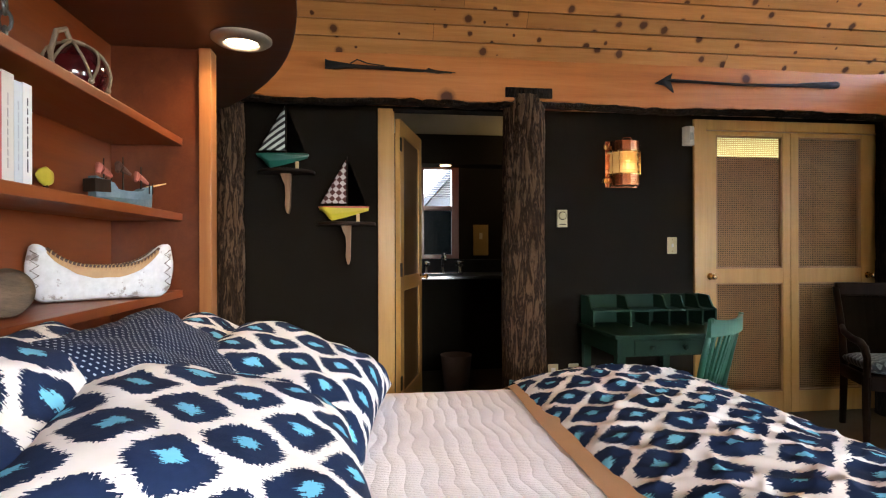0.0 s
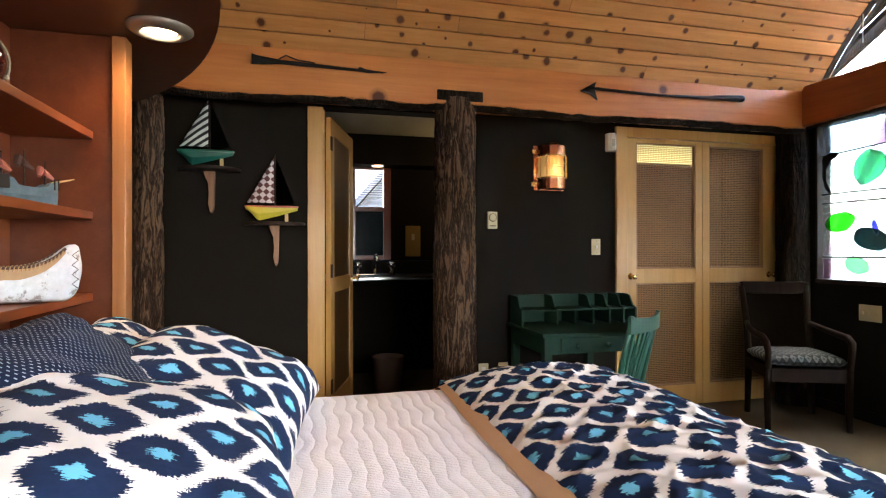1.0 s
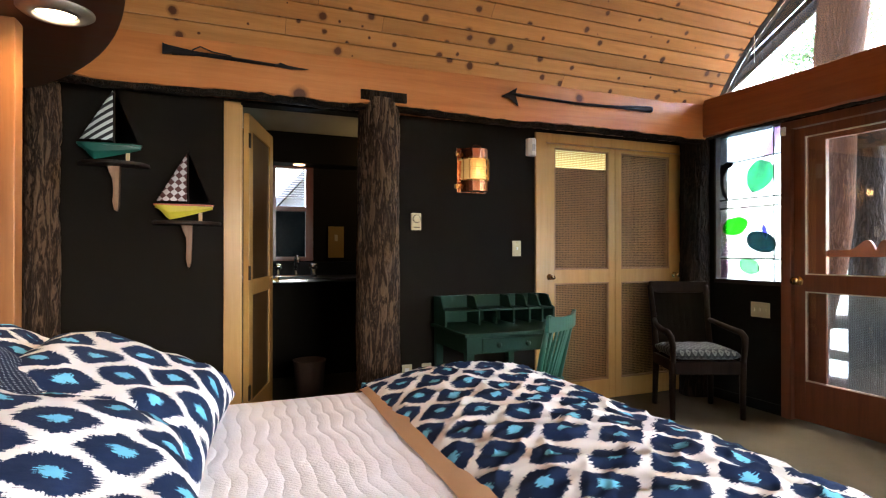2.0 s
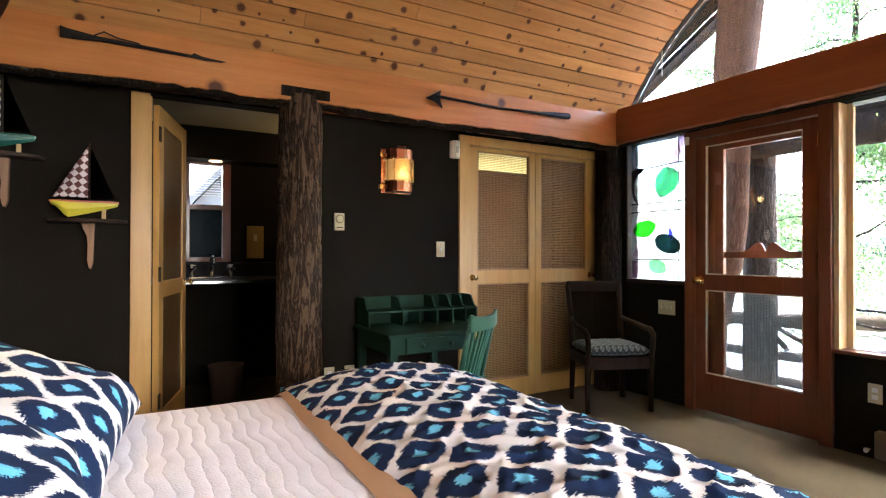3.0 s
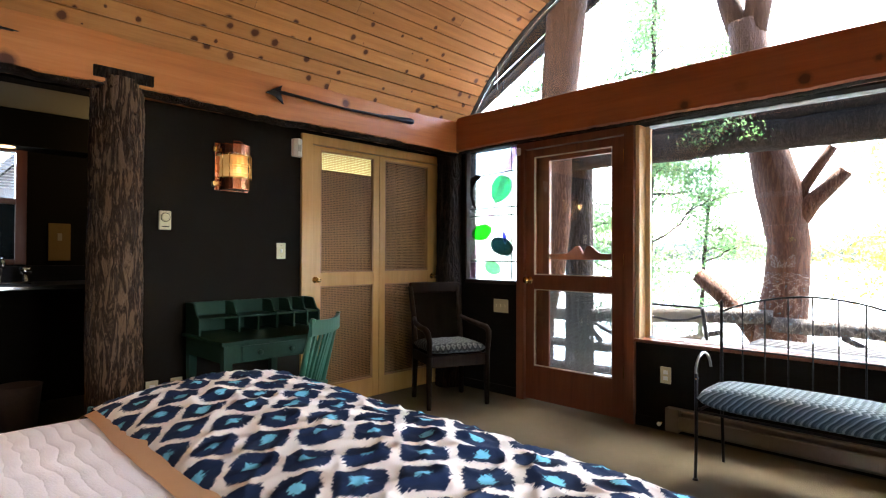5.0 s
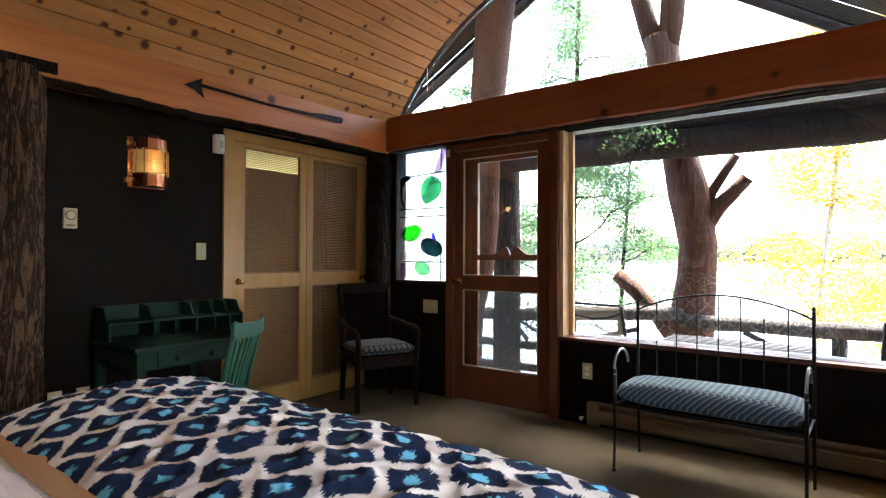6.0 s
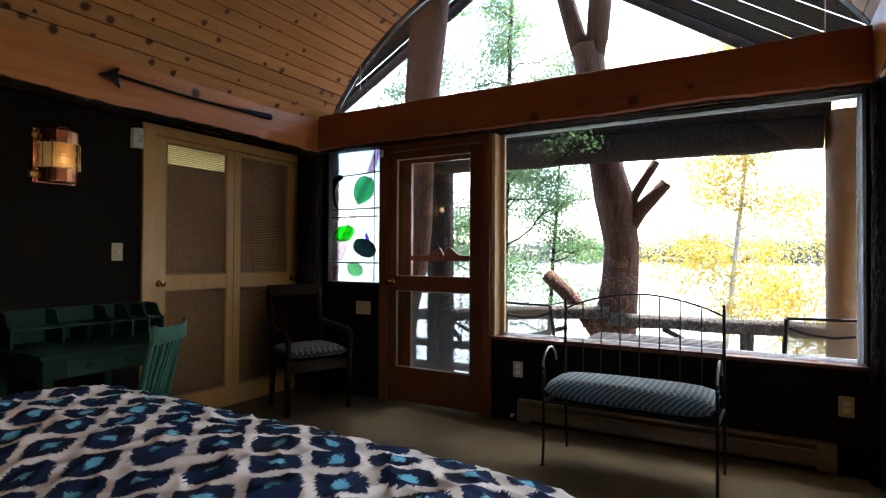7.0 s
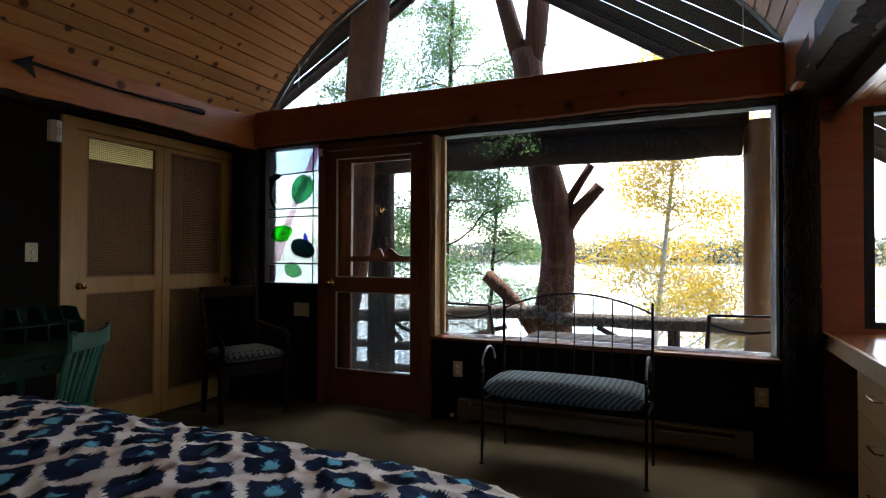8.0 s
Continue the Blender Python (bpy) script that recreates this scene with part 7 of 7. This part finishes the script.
def big_tree():
    t = thing("forked_tree", "thick reddish tree trunk with sawn-off limbs beside the deck", "tree", pose(6.35, 1.42, LAKE + 0.4))
    o = Vector((6.35, 1.42, LAKE + 0.4))
    def P(y, z, x=6.35):
        return Vector((x, y, z)) - o
    trunk = [P(1.50, LAKE + 0.3), P(1.50, -0.3), P(1.50, 0.35), P(1.43, 0.9), P(1.41, 1.3), P(1.50, 1.85), P(1.60, 2.25), P(1.70, 2.8), P(1.765, 3.3), P(1.80, 3.6)]
    part("trunk", tube(trunk, [0.32, 0.27, 0.235, 0.195, 0.185, 0.205, 0.178, 0.17, 0.172, 0.17], 20, 0.12, 51), M_TRUNK, t, smooth=True)
    part("limb", tube([P(1.85, 3.45), P(1.93, 3.75), P(2.06, 4.2), P(2.3, 5.0), P(2.5, 6.5)], [0.10, 0.11, 0.10, 0.09, 0.05], 14, 0.12, 52), M_TRUNK, t, smooth=True)
    part("limb", tube([P(1.74, 3.45), P(1.68, 3.75), P(1.66, 4.1), P(1.55, 5.0), P(1.5, 6.8)], [0.12, 0.125, 0.125, 0.11, 0.05], 14, 0.12, 53), M_TRUNK, t, smooth=True)
    part("sawn_limb", tube([P(1.40, 1.62), P(1.28, 1.86), P(1.16, 2.05), P(1.05, 2.22)], [0.09, 0.055, 0.048, 0.045], 12, 0.12, 54), M_TRUNK, t, "sawn-off branch stub", smooth=True)
    part("sawn_limb", tube([P(1.38, 1.50), P(1.22, 1.70), P(1.08, 1.84), P(0.95, 1.98)], [0.11, 0.085, 0.072, 0.068], 12, 0.12, 55), M_TRUNK, t, "sawn-off branch stub", smooth=True)
    part("sawn_limb", tube([P(1.62, 0.30), P(1.82, 0.52), P(2.06, 0.78), P(2.28, 0.97)], [0.13, 0.095, 0.085, 0.08], 12, 0.12, 56), M_TRUNK, t, "sawn-off branch stub", smooth=True)


def sling_chair(x, y, turn):
    c = thing("deck_chair", "dark-framed deck chair with a pale mesh sling seat", "deck chair", pose(x, y, DZ, 0, 0, turn), "deck chairs")
    I = M_BLACK_IRON
    mesh = surf("sling_mesh", (0.20, 0.19, 0.13), (0.28, 0.27, 0.19), 0.6, 4, 300, 0.001)
    mesh.node_tree.nodes["Principled BSDF"].inputs["Alpha"].default_value = 0.6
    for s in (-0.27, 0.27):
        part("side_frame", tube([(s, -0.36, 1.14), (s, -0.26, 0.80), (s, -0.16, 0.46), (s, 0.26, 0.42), (s, 0.30, 0.38), (s, 0.30, 0.0)], 0.016, 8), I, c)
        part("back_leg", tube([(s, -0.16, 0.46), (s, -0.34, 0.0)], 0.015, 8), I, c)
        part("arm", tube([(s, -0.24, 0.72), (s * 1.06, 0.05, 0.68), (s * 1.06, 0.24, 0.66), (s, 0.28, 0.42)], 0.014, 8), I, c)
    part("brace", tube([(-0.27, -0.345, 1.08), (-0.14, -0.345, 1.035), (0, -0.345, 1.02), (0.14, -0.345, 1.035), (0.27, -0.345, 1.08)], 0.010, 8), I, c)
    part("top_bar", tube([(-0.27, -0.36, 1.14), (0.27, -0.36, 1.14)], 0.010, 8), I, c)

    def at(i, j):
        s = -0.262 + 0.524 * i
        path = [(-0.352, 1.13), (-0.25, 0.80), (-0.155, 0.50), (-0.05, 0.43), (0.26, 0.43)]
        k = min(int(j * 4), 3)
        u = j * 4 - k
        return (s, path[k][0] + (path[k + 1][0] - path[k][0]) * u, path[k][1] + (path[k + 1][1] - path[k][1]) * u - 0.012 * math.sin(math.pi * i))
    part("sling", cloth_grid(8, 24, at, lambda i, j: (i, j)), mesh, c, "pale mesh sling", smooth=True)


def deck_bench():
    b = thing("slatted_table", "low slatted dark metal table on the deck", "table", pose(5.25, 0.9, DZ) @ Matrix.Diagonal((1, 1, 0.96, 1)))
    for k in range(7):
        part("slat", box((-0.26 + k * 0.08, -0.55, 0.83), (-0.215 + k * 0.08, 0.55, 0.845), 0.003), surf("grey_metal", (0.020, 0.020, 0.022), (0.04, 0.04, 0.042), 0.8, 6, 60, 0.0003, 0.0, 0.15) if k == 0 else bpy.data.materials["grey_metal"], b)
    for y in (-0.50, 0.50):
        part("cross_bar", box((-0.27, y, 0.80), (0.31, y + 0.03, 0.829), 0.003), M_BLACK_IRON, b)
        for x in (-0.24, 0.26):
            part("leg", tube([(x, y, 0), (x, y, 0.81)], 0.014, 8), M_BLACK_IRON, b)


def land_and_lake():
    n = 70
    bm = bmesh.new()
    g = []
    xs = [-4000, -600, -80, -20] + [-10 + i for i in range(0, 24)] + [16, 20, 30, 60, 200, 398, 402, 410, 430, 600, 4000]
    ys = [-4000, -1500, -700, -300, -100, -40, -20] + [-14 + 2 * i for i in range(15)] + [22, 45, 100, 300, 700, 1500, 4000]
    for x in xs:
        row = []
        for y in ys:
            if x < 9:
                z = -0.62 - 0.2 * max(0, (x - 4) / 5) + 0.06 * wave(x * 0.5, y * 0.5)
                z -= 1.1 * max(0, (x - 6.5) / 2.5)
            elif x < 400:
                z = LAKE - 0.6
            else:
                z = LAKE + min((x - 400) * 0.05, 6)
            row.append(bm.verts.new((x, y, z)))
        g.append(row)
    for i in range(len(xs) - 1):
        for j in range(len(ys) - 1):
            bm.faces.new((g[i][j], g[i + 1][j], g[i + 1][j + 1], g[i][j + 1]))
    structure(part("ground", bm, surf("forest_floor", (0.05, 0.045, 0.02), (0.10, 0.08, 0.04), 0.9, 0.8, 12, 0.02)), "leaf-strewn lakeside ground", "ground")
    m, nt, b = nodes_of("lake_water")
    b.inputs["Base Color"].default_value = (0.03, 0.05, 0.055, 1)
    b.inputs["Roughness"].default_value = 0.12
    v = coords(nt, (1, 0.35, 1), False, False)
    bump(nt, b, noise_of(nt, v, 2.5, 4.0), 0.5, 0.06)
    bm = bmesh.new()
    vs = [bm.verts.new(p) for p in ((7.6, -3000, LAKE), (404, -3000, LAKE), (404, 3000, LAKE), (7.6, 3000, LAKE))]
    bm.faces.new(vs)
    structure(part("water", bm, m), "bright calm lake", "water")
    # far wooded shore: many clumps of foliage
    rng = np.random.default_rng(5)
    hills = thing("far_woods", "wooded far shore in early autumn colours, haze put into the leaf colour", "woods", kind="stuff")
    # leaf colours cooled towards blue: the distance haze is in the colour
    cols = leaf_material("far_foliage", (0.040, 0.066, 0.058), (0.055, 0.085, 0.072), (0.085, 0.092, 0.066))
    tw = []
    for y in np.arange(-620, 900, 4.5):
        h = 13 + 4 * wave(y * 0.02, 1) + 3 * wave(y * 0.11, 2)
        for k in range(7):
            u = (k + 0.5) / 7
            tw.append((408 + rng.uniform(0, 8), y + rng.uniform(-2, 2) , LAKE + h * u + rng.uniform(-0.6, 0.6)))
    leaves("foliage", tw, 34, (2.0, 2.2, 1.2), 1.1, cols, hills, 3)["kind"] = "stuff"
    tw = [(520 + rng.uniform(0, 60), y, LAKE + 10 + 9 * (1 + wave(y * 0.004, 7)) * rng.uniform(0.3, 1)) for y in np.arange(-900, 1400, 3.0)]
    leaves("foliage", tw, 24, (5, 4, 3), 1.8, cols, hills, 4)["kind"] = "stuff"


def neighbour():
    n = thing("neighbour_house", "grey gabled neighbouring building seen from the bathroom window", "house")
    grey = surf("grey_siding", (0.07, 0.066, 0.06), (0.10, 0.095, 0.09), 0.8, 2, 40, 0.003)
    # gable facing the bathroom, well beyond its window
    part("wall", prism([(0.2, -0.6), (0.2, 1.05), (2.6, 3.75), (5.0, 1.05), (5.0, -0.6)], 10.0, 15.0, "y"), grey, n)
    rf = surf("grey_roof", (0.03, 0.03, 0.032), (0.05, 0.05, 0.052), 0.8, 3, 30, 0.004)
    part("roof", prism([(-0.15, 0.70), (-0.15, 0.84), (2.6, 3.93), (5.35, 0.84), (5.35, 0.70), (2.6, 3.79)], 9.7, 15.3, "y"), rf, n)


deck()
porch()
big_tree()
sling_chair(4.86, 1.80, -98)
sling_chair(4.80, -0.27, -78)
deck_bench()
land_and_lake()
neighbour()
leafy_tree("green_tree", "slender green-leaved tree by the lake", (9.6, 4.35, -1.6), (9.8, 4.2, 7.2), 0.09, 30, M_TRUNK_SHADED, M_GREENLEAF, 11, 56, (0.24, 0.24, 0.13), 0.031, 2.1, 0.22, 0.15)
leafy_tree("green_tree", "tall green-leaved tree behind the porch", (11.5, 7.6, -1.8), (11.4, 7.2, 8.5), 0.11, 26, M_TRUNK_SHADED, M_GREENLEAF, 13, 60, (0.28, 0.28, 0.16), 0.036, 2.4, 0.25, 0.1)
leafy_tree("yellow_birch", "young birch with golden autumn leaves by the water", (9.0, 0.70, -1.7), (9.0, 0.12, 4.2), 0.06, 28, M_BIRCH, M_GOLDLEAF, 17, 50, (0.21, 0.21, 0.12), 0.026, 1.6, 0.22, 0.0)
leafy_tree("yellow_birch", "small golden-leaved birch near the porch post", (10.2, -0.9, -1.8), (10.3, -0.8, 3.4), 0.05, 20, M_BIRCH, M_GOLDLEAF, 23, 46, (0.23, 0.23, 0.14), 0.027, 1.6, 0.15, 0.0)
leafy_tree("green_tree", "young green-leaved tree at the water's edge", (10.2, 3.7, -1.7), (10.3, 3.35, 4.6), 0.05, 22, M_TRUNK_SHADED, M_GREENLEAF, 29, 54, (0.22, 0.22, 0.13), 0.030, 1.5, 0.2, 0.1)


def hanging_branch():
    b = thing("leafy_branch", "small leafy branch hanging before the porch beam", "branch", pose(5.62, 1.72, 2.62))
    pts = [Vector((0, 0, 0)), Vector((0.0, 0.05, -0.12)), Vector((0.02, 0.15, -0.22)), Vector((0.02, 0.26, -0.30))]
    part("stem", tube(pts, [0.008, 0.006, 0.004, 0.002], 6), M_TRUNK_SHADED, b)
    side = [Vector((0, 0.02, -0.06)), Vector((0, -0.08, -0.18)), Vector((0, -0.14, -0.30))]
    part("stem", tube(side, [0.006, 0.004, 0.002], 6), M_TRUNK_SHADED, b)
    leaves("foliage", [tuple(p) for p in pts[1:] + side[1:]], 60, (0.07, 0.10, 0.06), 0.020, M_GREENLEAF, b, 77)["kind"] = "stuff"


hanging_branch()
